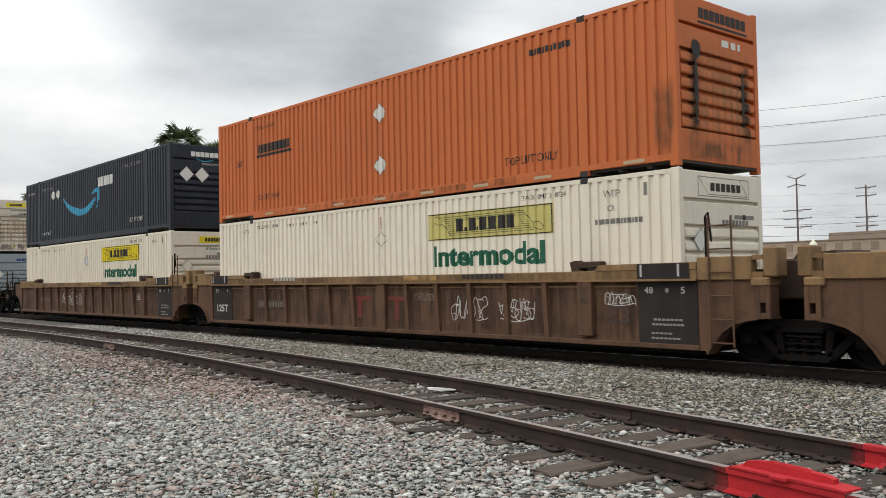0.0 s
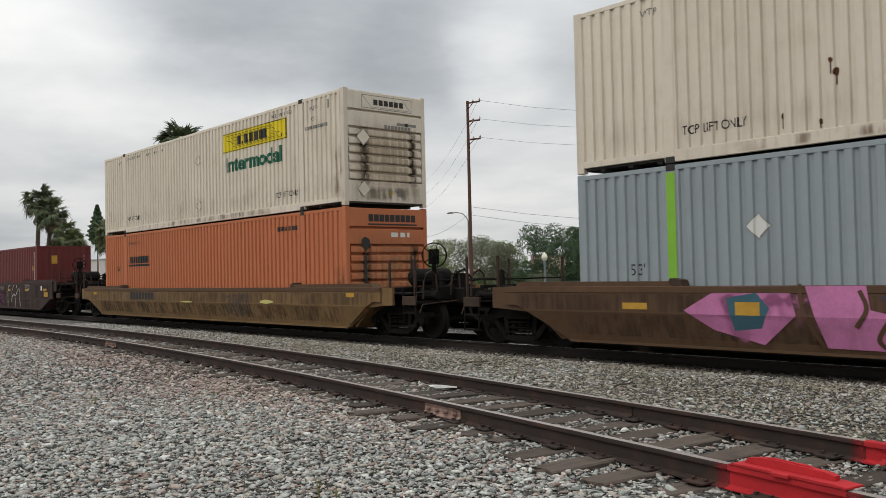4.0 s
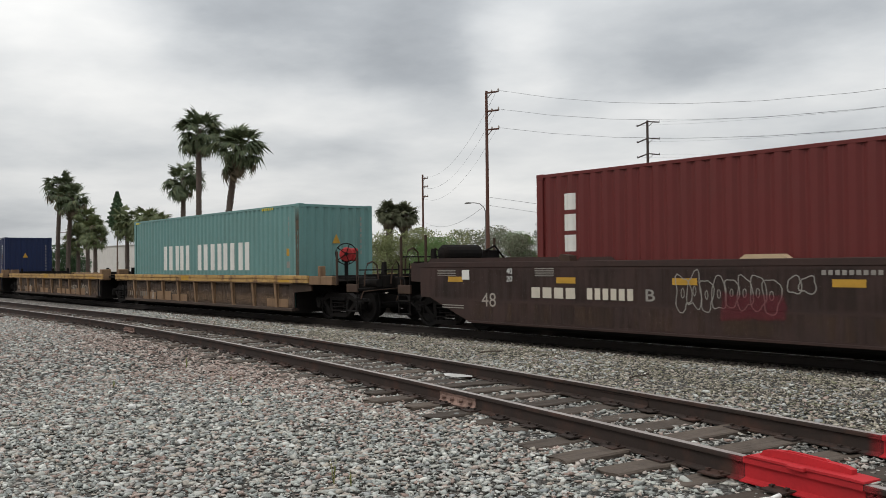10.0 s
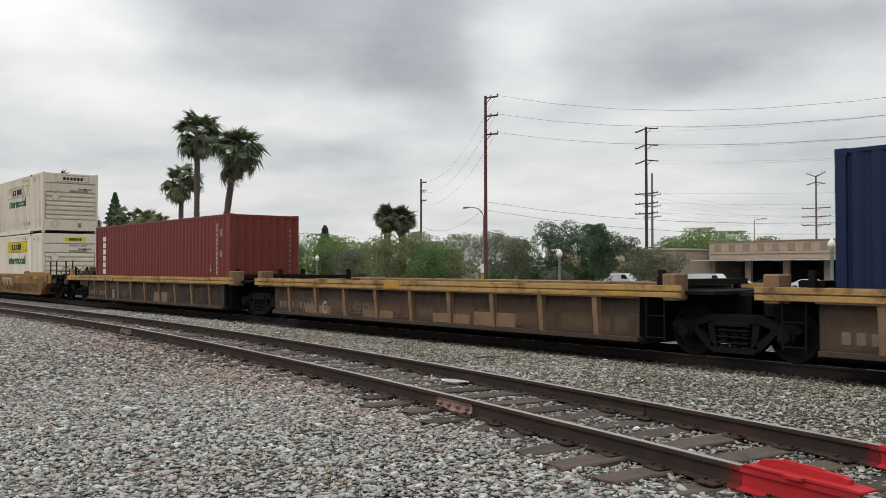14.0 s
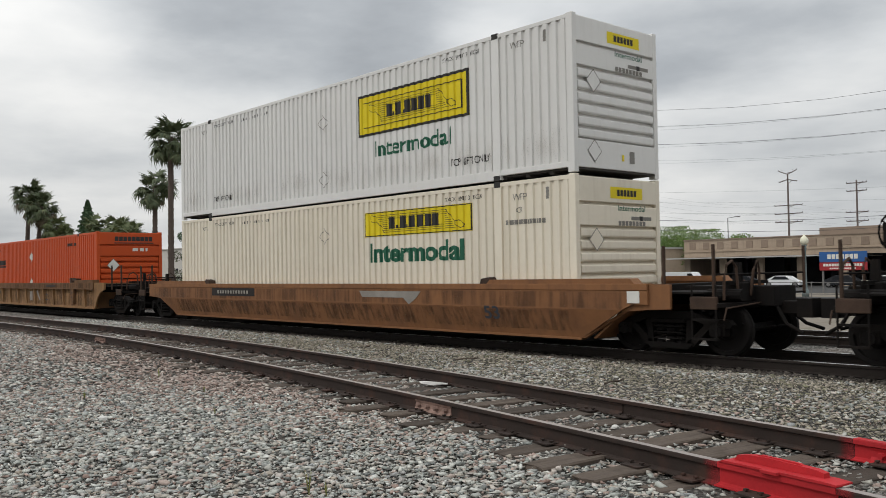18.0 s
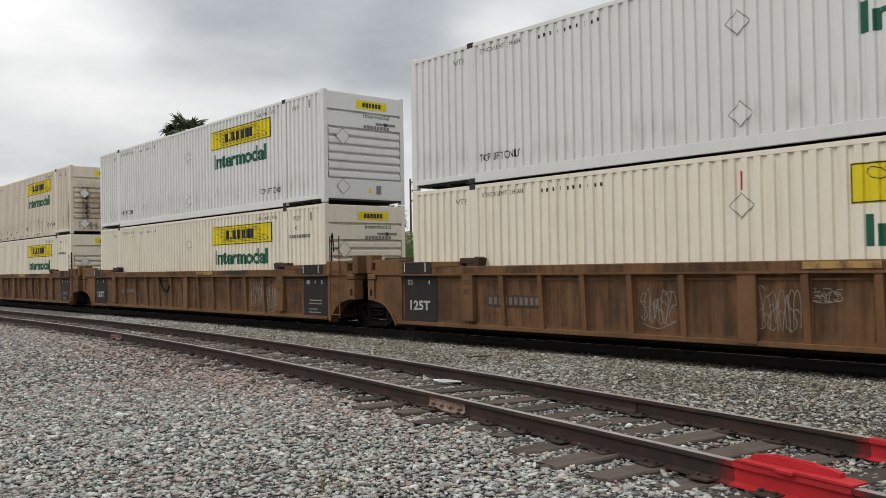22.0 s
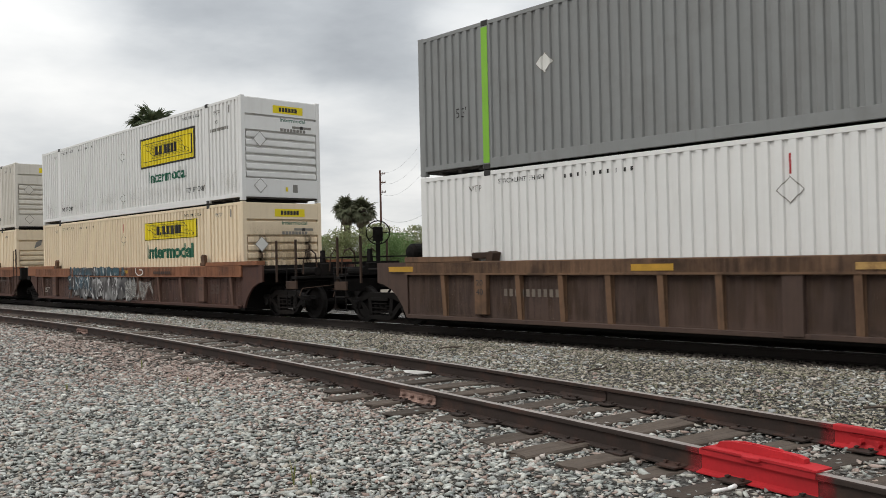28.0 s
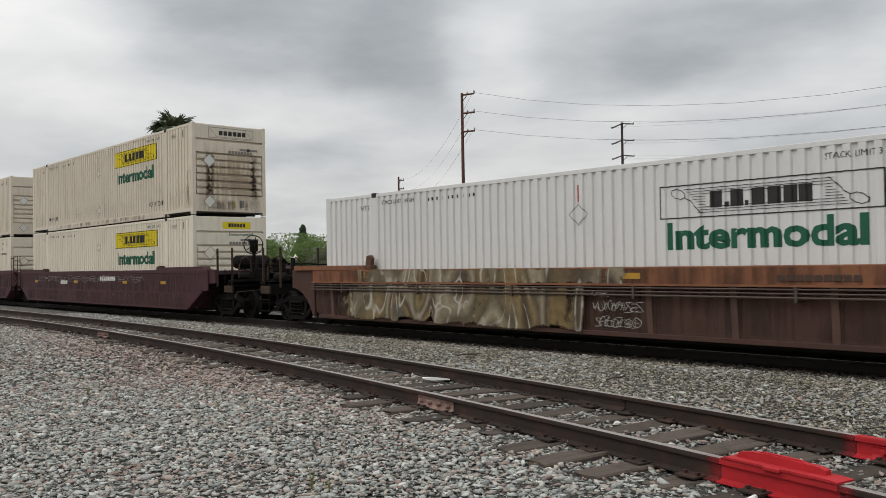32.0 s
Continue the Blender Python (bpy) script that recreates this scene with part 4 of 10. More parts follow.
def build_ground():
    bm = bmesh.new()
    rows = [[bm.verts.new((x, y, z)) for x in (-2500, 2500)] for y, z in ((-2500, -0.07), (21.5, -0.07), (27, BASE), (2500, BASE))]
    for a, b in zip(rows, rows[1:]):
        bm.faces.new((a[0], a[1], b[1], b[0]))
    tagged(new("ground", finish(bm, "ground", "dry_earth")), "dry tan earth that runs out to the horizon", "ground", kind="structure")
    # the bed of broken stone on which the siding lies, with a sloping shoulder towards the main line
    bm = bmesh.new()
    rnd = random.Random(3)
    xs = [-140, -110, -90, -75, -60, -50] + [-44 + i for i in range(56)] + [16, 24, 40]
    ys = [-14, -9, -5, -2, 0, 1, 2, 3, 4, 5, 6, 7, 8, 9, 10, 10.7, 11.4, 12.0, 12.35]
    grid = []
    for x in xs:
        row = []
        for y in ys:
            z = 0.0 if y < 11.0 else -0.05 * (y - 11.0) / 1.3
            if -44 < x < 12 and 0 < y < 10:
                z += rnd.uniform(-0.018, 0.012)
            row.append(bm.verts.new((x, y + (rnd.uniform(-0.12, 0.12) if 10.5 < y < 12.2 else 0), z)))
        grid.append(row)
    for a, b in zip(grid, grid[1:]):
        for i in range(len(ys) - 1):
            bm.faces.new((a[i], b[i], b[i + 1], a[i + 1]))
    me = finish(bm, "ballast_bed", "distant_gravel", True)
    me.materials.append(M["shaded_stone_fines"])
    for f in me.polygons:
        # fines between the loose stones, darkened: the gaps' shade put into their colour
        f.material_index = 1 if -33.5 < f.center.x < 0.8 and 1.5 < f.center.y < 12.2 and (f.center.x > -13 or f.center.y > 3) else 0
    tagged(new("ballast_bed", me), "bed of crushed grey granite ballast beside the tracks", "ballast", kind="structure")
    # this strip's dark colour holds oil and the train's shade
    sheet("main_line_bed", [(-400, 12.1), (400, 12.1), (400, 15.4), (-400, 15.4)], -0.055, "shaded_grimy_ballast", "oily ballast under the main line, train's shade in its colour")
    sheet("second_line_bed", [(-400, 15.4), (400, 15.4), (400, 20.4), (-400, 20.4)], -0.055, "distant_gravel", "grey ballast under the second main line")
    sheet("road", [(-600, 62), (400, 62), (400, 74), (-600, 74)], BASE + 0.02, "asphalt", "grey asphalt street beyond the railway")
    sheet("parking_lot", [(-130, 84), (60, 84), (60, 112), (-130, 112)], BASE + 0.02, "asphalt", "grey asphalt parking lot before the garage")
    bm = bmesh.new()
    box(bm, -600, 400, 60.6, 62, BASE, BASE + 0.16)
    tagged(new("kerb", finish(bm, "kerb", "canopy_grey")), "pale concrete kerb along the street", "kerb", kind="structure")


def stones(count, x0, x1, y0, y1, low, high, seed, mat, name, label, keep=None):
    """Loose broken stones, half sunk in the bed."""
    rs = np.random.RandomState(seed)
    p = np.stack([rs.uniform(x0, x1, count), rs.uniform(y0, y1, count)], 1)
    if keep is not None:
        p = p[keep(p[:, 0], p[:, 1], rs)]
    n = len(p)
    # broken shards: four corners round the waist, a blunt ridge above and a foot below
    tv = np.array([(-1, 0, 0), (0, -1, 0), (1, 0, 0), (0, 1, 0), (-0.45, 0, 1), (0.45, 0, 1), (0, 0, -0.8)])
    tf = np.array([(0, 1, 4), (1, 5, 4), (1, 2, 5), (2, 3, 5), (3, 4, 5), (3, 0, 4), (1, 0, 6), (2, 1, 6), (3, 2, 6), (0, 3, 6)])
    v = tv[None] * rs.uniform(0.55, 1.25, (n, len(tv), 1)) + rs.uniform(-0.42, 0.42, (n, len(tv), 3))
    size = rs.uniform(0, 1, n) ** 2.0 * (high - low) + low
    v = v * (size[:, None] * np.stack([rs.uniform(1.0, 1.9, n), rs.uniform(0.7, 1.2, n), rs.uniform(0.30, 0.70, n)], 1))[:, None]
    a, b = rs.uniform(0, 6.283, n), rs.uniform(-0.65, 0.65, n)
    cb, sb = np.cos(b)[:, None], np.sin(b)[:, None]
    y, z = v[..., 1] * cb - v[..., 2] * sb, v[..., 1] * sb + v[..., 2] * cb
    ca, sa = np.cos(a)[:, None], np.sin(a)[:, None]
    x, y = v[..., 0] * ca - y * sa, v[..., 0] * sa + y * ca
    base = np.where(p[:, 1] > 11.0, -0.05 * (p[:, 1] - 11.0) / 1.3, 0.0) + size * rs.uniform(0.0, 0.45, n)
    v = np.stack([x + p[:, :1], y + p[:, 1:], z + base[:, None]], -1).reshape(-1, 3)
    f = (tf[None] + (np.arange(n) * len(tv))[:, None, None]).reshape(-1, 3)
    return tagged(new(name, cloud_mesh(name, v, f, mat)), label, "ballast", kind="stuff")


def sid(x):
    return np.where(x < -28.0, 8.62, 5.79 - 0.2007 * x - 0.00356 * x * x)


def lay_ties():
    """Places of the siding's ties: x, y and slope of the track, with a little disorder."""
    rnd, out, x = random.Random(11), [], 5.0
    while x > -48:
        y, m = siding(x)
        out.append((x, y, m, rnd.uniform(-4.0, 4.0), rnd.uniform(-0.20, 0.20), rnd.uniform(-0.030, 0.002), rnd.randrange(6)))
        x -= rnd.uniform(0.53, 0.60)
    return out


TIES = lay_ties()


def on_tie(x, y):
    """True where a tie lies."""
    hit = np.zeros(len(x), bool)
    for tx, ty, m, turn, slide, _, _ in TIES:
        a = math.atan(m) + radians(turn)
        dx, dy = x - tx, y - ty
        u, v = dx * math.cos(a) + dy * math.sin(a), -dx * math.sin(a) + dy * math.cos(a) - slide
        hit |= (np.abs(u) < 0.135) & (np.abs(v) < 1.32)
    return hit


def reddish(x, y, rs):
    """Where rust from the rails has stained the stone."""
    d = y - sid(x)
    near = np.exp(-((d + 1.5) / 0.9) ** 2) * np.exp(-((x + 15) / 7.0) ** 2) + 0.30 * np.exp(-(d / 0.9) ** 2) + 0.13
    near = near + 0.20 * np.maximum(0, np.sin(x * 0.9 + 1.3 * np.sin(y * 0.7)) * np.sin(y * 1.1 + x * 0.3)) + 0.25 / (1 + np.exp((x + 10.5) / 0.8)) * (d < 0)
    return rs.uniform(0, 1, len(x)) < near


def dusty(x, y, rs):
    """Where dirt and dry weeds lie among the stone, between the siding and the main line."""
    d = y - sid(x)
    far = 1 / (1 + np.exp(-(d - 1.1) / 0.35)) / (1 + np.exp(-(x + 24.0) / 2.5))
    streaks = 0.5 + 0.5 * np.sin(x * 1.7 + 2.0 * np.sin(y * 1.3)) * np.sin(y * 2.3 + x * 0.4)
    far = np.maximum(far, 0.9 / (1 + np.exp(-(y - 11.75) / 0.12)))
    return rs.uniform(0, 1, len(x)) < far * (0.68 + 0.4 * streaks)


def build_stones():
    def sort(kind):
        def keep(x, y, rs):
            red, dust = reddish(x, y, rs), dusty(x, y, rs)
            # between the ties the stone is old and grimed
            crib = (np.abs(y - sid(x)) < 1.15) & (rs.uniform(0, 1, len(x)) < 0.72)
            if kind == "crib":
                return crib & ~(on_tie(x, y) & (rs.uniform(0, 1, len(x)) < 0.86))
            dust, red = dust & ~crib, red & ~crib
            free = ~(on_tie(x, y) & (rs.uniform(0, 1, len(x)) < 0.86))
            return free & {"grey": ~red & ~dust & ~crib, "red": red & ~dust, "dust": dust}[kind]
        return keep
    lab = "loose crushed grey granite stones"
    stones(130000, -13, 1.0, 1.5, 12.2, 0.010, 0.036, 5, "gravel_stones", "ballast_stones", lab, sort("grey"))
    stones(52000, -34, -13, 3.0, 12.2, 0.015, 0.044, 6, "gravel_stones", "ballast_stones", lab, sort("grey"))
    stones(75000, -26, 1.0, 3.0, 12.2, 0.012, 0.034, 12, "grimy_stones", "grimed_stones", "old grimed grey stones between the ties", sort("crib"))
    lab = "loose rust-stained granite stones near the rails"
    stones(105000, -13, 1.0, 1.5, 12.2, 0.011, 0.036, 7, "rusty_stones", "stained_stones", lab, sort("red"))
    stones(44000, -34, -13, 3.0, 12.2, 0.016, 0.042, 8, "rusty_stones", "stained_stones", lab, sort("red"))
    stones(9000, -32, 2.0, 12.12, 12.70, 0.014, 0.046, 10, "oily_stones", "oily_stones", "oily stones heaped against the main line's rail, shade in their colour")
    stones(135000, -29, 1.0, 4.0, 12.35, 0.008, 0.026, 9, "dusty_stones", "dusty_stones", "small dusty stones mixed with dry earth beside the main line", sort("dust"))


# ---------------------------------------------------------------- tracks
HEAD = [(-0.036, -0.012), (-0.033, -0.002), (0.033, -0.002), (0.036, -0.012), (0.036, -0.036), (0.011, -0.044), (-0.011, -0.044), (-0.036, -0.036)]
WEB = [(-0.010, -0.042), (0.010, -0.042), (0.010, -0.145), (0.035, -0.155), (0.070, -0.160), (0.070, -0.170), (-0.070, -0.170), (-0.070, -0.160), (-0.035, -0.155), (-0.010, -0.145)]
TREAD = [(-0.031, -0.003), (-0.031, 0.0), (0.031, 0.0), (0.031, -0.003)]


def sweep(bm, section, path):
    """A section of (sideways, up) points along a path of (x, y, z, slope)."""
    rings = []
    for x, y, z, m in path:
        n = math.hypot(1, m)
        rings.append([bm.verts.new((x - m / n * a, y + a / n, z + b)) for a, b in section])
    k = len(section)
    for a, b in zip(rings, rings[1:]):
        for i in range(k):
            j = (i + 1) % k
            bm.faces.new((a[i], a[j], b[j], b[i]))
    bm.faces.new(rings[0][::-1])
    bm.faces.new(rings[-1])


def side_path(off, x0, x1, step=1.0, z=SIDE_TOP):
    out, n = [], max(1, round((x1 - x0) / step))
    for i in range(n + 1):
        x = x0 + (x1 - x0) * i / n
        y, m = siding(x)
        k = math.hypot(1, m)
        out.append((x - m / k * off, y + off / k, z, m))
    return out


def rail(parent, path, web, head, tread):
    bm = bmesh.new()
    sweep(bm, WEB, path)
    r = part("rail", finish(bm, "rail", web), parent)
    for name, sec, mat in (("rail_head", HEAD, head), ("running_surface", TREAD, tread)):
        bm = bmesh.new()
        sweep(bm, sec, path)
        part(name, finish(bm, name, mat), r)
    return r


def tie_mesh(key, mat, seed):
    def build(bm):
        rnd = random.Random(seed)
        xs = [-1.3, -1.05, -0.4, 0.2, 0.9, 1.3]
        rows = []
        for i, x in enumerate(xs):
            w = 0.122 + rnd.uniform(-0.008, 0.008)
            e = rnd.uniform(-0.03, 0.03) if i in (0, 5) else 0
            rows.append([bm.verts.new(p) for p in ((-w, x + e, -0.16), (-w, x + e, -0.014), (-w + 0.014, x + e * 1.6, rnd.uniform(-0.005, 0.003)),
                                                   (rnd.uniform(-0.03, 0.03), x - e, rnd.uniform(-0.012, 0.0)), (w - 0.014, x + e, rnd.uniform(-0.005, 0.003)), (w, x + e, -0.014), (w, x + e, -0.16))])
        for a, b in zip(rows, rows[1:]):
            for i in range(6):
                bm.faces.new((a[i], a[i + 1], b[i + 1], b[i]))
        bm.faces.new(rows[0])
        bm.faces.new(rows[-1])
    return shared("tie", key, mat, build)


def plate_mesh(mat):
    def build(bm):
        box(bm, -0.095, 0.095, -0.17, 0.17, 0.0, 0.012)
        for x in (-0.06, 0.06):
            for y in (-0.088, 0.088):
                rod(bm, (x, y, 0.0), (x, y, 0.026), 0.010, sides=6)
                box(bm, x - 0.014, x + 0.014, y - 0.017, y + 0.017, 0.022, 0.033)
    return shared("tie_plate", 0, mat, build)


def build_siding():
    t = tagged(empty("siding_track"), "rusty curved siding track on weathered wooden ties", "railway track", kind="structure")
    near = rail(t, side_path(-0.7535, -110, 14), "rail_rust", "rail_rust", "rail_head_dull")
    far = rail(t, side_path(0.7535, -110, 14), "rail_rust", "rail_rust", "rail_head_dull")
    for x, y, m, turn, slide, drop, kind in TIES:
        angle = math.degrees(math.atan(m))
        part("tie", tie_mesh(kind, "tie_wood", kind), t, at=pose(x, y, SIDE_TOP - 0.150 + drop, 0, turn * 0.5, angle + turn) @ Matrix.Translation((0, slide, 0)))
        if x > -26:
            k = math.hypot(1, m)
            for off in (-0.7535, 0.7535):
                part("tie_plate", plate_mesh("rail_rust"), t, at=pose(x - m / k * off, y + off / k, SIDE_TOP - 0.160, 0, 0, angle))
    # bolted joints
    for off, xs in ((-0.7535, (-7.2, -20.9)), (0.7535, (-6.2, -26.0, -2.66))):
        for cx in xs:
            red = cx == -2.66
            y, m = siding(cx)
            k = math.hypot(1, m)
            at = pose(cx - m / k * off, y + off / k, SIDE_TOP, 0, 0, math.degrees(math.atan(m)))

            def bar(bm):
                for s in (-1, 1):
                    prism(bm, [(s * 0.011, -0.045), (s * 0.034, -0.05), (s * 0.022, -0.075), (s * 0.022, -0.12), (s * 0.05, -0.155), (s * 0.045, -0.16), (s * 0.011, -0.15)], "x", *((-0.46, 0.46) if red else (-0.36, 0.36)))
            j = part("joint_bar", shared("joint_bar", red, "safety_red_paint" if red else "joint_rust" if off < 0 else "rail_rust", bar), t, "" if red else "rust-brown bolted joint bar", at)

            def bolts(bm):
                for i in range(6 if red else 4):
                    x = -0.36 + 0.144 * i if red else -0.27 + 0.18 * i
                    rod(bm, (x, -0.022, -0.098), (x, -0.070, -0.098), 0.024, sides=6)
                    rod(bm, (x, 0.022, -0.098), (x, 0.058, -0.098), 0.017, sides=6)
            if off > 0 and not red:
                continue
            part("bolts", shared("bolts", red, "safety_red_paint" if red else "joint_rust" if off < 0 else "rail_rust", bolts), j)
    # red paint on both rails round the derail
    for off, a, b in ((-0.7535, -3.31, -2.38), (0.7535, -3.25, 0.6)):
        bm = bmesh.new()
        grown = [(p * 1.06 + (0.003 if p > 0 else -0.003), q + (0.003 if q > -0.1 else 0.001)) for p, q in WEB]
        sweep(bm, grown, side_path(off, a, b, 0.4))
        sweep(bm, [(p * 1.08, q + (0.004 if q > -0.03 else -0.004)) for p, q in HEAD], side_path(off, a, b, 0.4))
        part("red_paint", finish(bm, "red_paint", "safety_red_paint"), t, "bright red paint on a length of rail")
        for p0, p1 in ((a - 0.13, a + 0.05), (b - 0.05, b + 0.13)):
            bm = bmesh.new()
            sweep(bm, [(p * 1.05 + (0.002 if p > 0 else -0.002), q + (0.002 if q > -0.1 else 0.0006)) for p, q in WEB], side_path(off, p0, p1, 0.06))
            sweep(bm, [(p * 1.06, q + (0.003 if q > -0.03 else -0.003)) for p, q in HEAD], side_path(off, p0, p1, 0.2))
            part("red_overspray", finish(bm, "red_overspray", "red_overspray"), t, "thin red overspray at the end of the paint")


def build_derail():
    y, m = siding(-2.86)
    k = math.hypot(1, m)
    d = empty("derail", pose(-2.86 + m / k * 0.7535, y - 0.7535 / k, SIDE_TOP + 0.004, 0, 0, math.degrees(math.atan(m))))
    tagged(d, "bright red steel derail clamped over a rail of the siding", "derail")

    def shoe(bm):
        prism(bm, [(-0.44, 0.003), (0.50, 0.003), (0.50, 0.016), (0.40, 0.022), (-0.40, 0.018)], "y", -0.050, 0.115)
    part("base_plate", shared("base_plate", 0, "safety_red_paint", shoe), d)

    def wedge(bm):
        prism(bm, [(-0.36, 0.019), (0.36, 0.022), (0.36, 0.052), (0.30, 0.066), (-0.06, 0.078), (-0.22, 0.074), (-0.33, 0.056)], "y", 0.030, 0.085)
        prism(bm, [(-0.18, 0.074), (0.20, 0.069), (0.16, 0.082), (-0.14, 0.086)], "y", 0.045, 0.070)
    part("deflecting_block", shared("deflecting_block", 0, "safety_red_paint", wedge), d)

    def lug(bm):
        box(bm, -0.06, 0.08, -0.075, -0.035, -0.006, 0.020, 0.004)
    part("clamp_lug", shared("clamp_lug", 0, "safety_red_paint", lug), d)


def build_main(name, yc, label, x0, x1, bright):
    t = tagged(empty(name), label, "railway track", kind="structure")
    for off in (-0.7535, 0.7535):
        rail(t, [(x, yc + off, MAIN_TOP, 0.0) for x in (-400, -60, -30, 0, 30, 200)], "rail_black", "rail_black", bright)
    rnd = random.Random(7)
    n = int((x1 - x0) / 0.56)
    for i in range(n):
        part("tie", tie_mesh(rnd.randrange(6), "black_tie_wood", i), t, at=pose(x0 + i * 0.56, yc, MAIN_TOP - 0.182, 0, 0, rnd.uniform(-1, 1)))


def build_litter():
    def scrap(bm):
        rnd = random.Random(2)
        pts = [(-0.24, 0.0), (-0.18, 0.05), (-0.05, 0.035), (0.06, 0.07), (0.2, 0.045), (0.25, 0.0), (0.12, -0.05), (-0.02, -0.03), (-0.16, -0.06)]
        prism(bm, pts, "z", 0.0, 0.018)
        for v in bm.verts:
            v.co.z += rnd.uniform(-0.004, 0.045)
    s = new("crumpled_paper", shared("crumpled_paper", 0, "white_litter", scrap))
    s.matrix_basis = pose(-9.05, 7.78, 0.03, 0, 0, 12)
    tagged(s, "crumpled white paper litter between the rails", "litter")

    def stick(bm):
        rod(bm, (-0.10, -0.025, 0.03), (0.02, 0.0, 0.03), 0.014, 0.012, 7)
        rod(bm, (0.02, 0.0, 0.03), (0.10, 0.03, 0.035), 0.012, 0.017, 7)
    s = new("plastic_tube", shared("plastic_tube", 0, "white_litter", stick, True))
    s.matrix_basis = pose(-3.02, 5.23, 0.02, 0, 0, 62)
    tagged(s, "short white plastic tube on the stones", "litter")

    def chip(bm):
        bmesh.ops.create_icosphere(bm, subdivisions=1, radius=0.06)
        rnd = random.Random(9)
        for v in bm.verts:
            v.co *= rnd.uniform(0.7, 1.2)
            v.co.z *= 0.6
    for i, (x, y, s_) in enumerate(((-9.75, 3.58, 1.1), (-5.35, 6.95, 0.8), (-5.72, 7.62, 1.0), (-7.5, 3.2, 0.8), (-10.2, 8.3, 0.7), (-5.0, 2.95, 1.0))):
        o = new("pale_stone", shared("pale_stone", 0, "pale_granite", chip))
        o.matrix_basis = pose(x, y, 0.03, 0, 0, i * 50) @ Matrix.Diagonal((s_, s_, s_, 1))
        tagged(o, "pale chip of stone among the grey ballast", "stone", "pale stones")
    # dry sticks
    def twig(bm):
        pipe(bm, [(-0.20, 0.0, 0.0), (-0.06, 0.02, 0.014), (0.08, -0.01, 0.012), (0.22, 0.02, 0.02)], 0.013, 5)
        pipe(bm, [(0.02, 0.005, 0.014), (0.10, 0.06, 0.024)], 0.008, 5)
    for i, (x, y) in enumerate(((-3.42, 8.97), (-11.2, 10.4), (-7.4, 9.6), (-14.6, 10.8))):
        o = new("dry_stick", shared("dry_stick", 0, "tie_wood", twig))
        o.matrix_basis = pose(x, y, 0.035, 0, 0, 20 + 35 * i)
        tagged(o, "dark dry stick on the ballast", "stick", "dry sticks")
    # small weeds
    rs = np.random.RandomState(4)
    for i, (x, y, h) in enumerate(((-5.35, 3.42, 0.24), (-9.15, 4.62, 0.12), (-13.1, 5.68, 0.22), (-5.25, 3.5, 0.12), (-11.62, 4.04, 0.14), (-11.0, 5.4, 0.12))):
        n = 9
        a, r = rs.uniform(0, 6.28, n), rs.uniform(0.3, 1.0, n)
        tip = np.stack([np.cos(a) * r * h * 0.22, np.sin(a) * r * h * 0.22, h * rs.uniform(0.5, 1.0, n)], 1)
        mid = tip * np.array([0.4, 0.4, 0.6])
        w = np.stack([-np.sin(a), np.cos(a), a * 0], 1) * 0.004
        vs = np.stack([-w, w, mid + w * 0.8, mid - w * 0.8, tip], 1).reshape(-1, 3)
        base = (np.arange(n) * 5)[:, None]
        fs = np.concatenate([base + np.array([[0, 1, 2]]), base + np.array([[0, 2, 3]]), base + np.array([[3, 2, 4]])])
        o = new("weed", cloud_mesh("weed", vs, fs, "weed_leaf"))
        o.matrix_basis = pose(x, y, 0.0)
        tagged(o, "small yellow-green weed growing through the ballast", "weed", kind="stuff")


build_ground()

# ---------------------------------------------------------------- containers
DOMESTIC = (0.2165, 0.108, 0.020, 0.038)      # pitch, flat, slope, depth of the folded walls
OVERSEAS = (0.2780, 0.104, 0.068, 0.036)
FLOOR_Z = 0.39                                # floor of the wells
UPPER_Z = 3.33                                # floor of the upper boxes
MOVING = []                                   # (thing, place along the train, height)


def folded(bm, x0, x1, z0, z1, y, sign, wave):
    """A folded wall across x, facing -y (sign -1) or +y."""
    xs = [x0] + folds(x0, x1, *wave[:3]) + [x1]
    f = [(x, y - sign * trapezoid(x, *wave)) for x in xs]
    back = y - sign * (wave[3] + 0.02)
    prism(bm, f + [(x1, back), (x0, back)], "z", z0, z1)


END_RIB = ((-0.088, -0.008), (-0.016, 0.004), (-0.004, 0.030), (-0.006, 0.135), (-0.088, 0.190))   # out, up


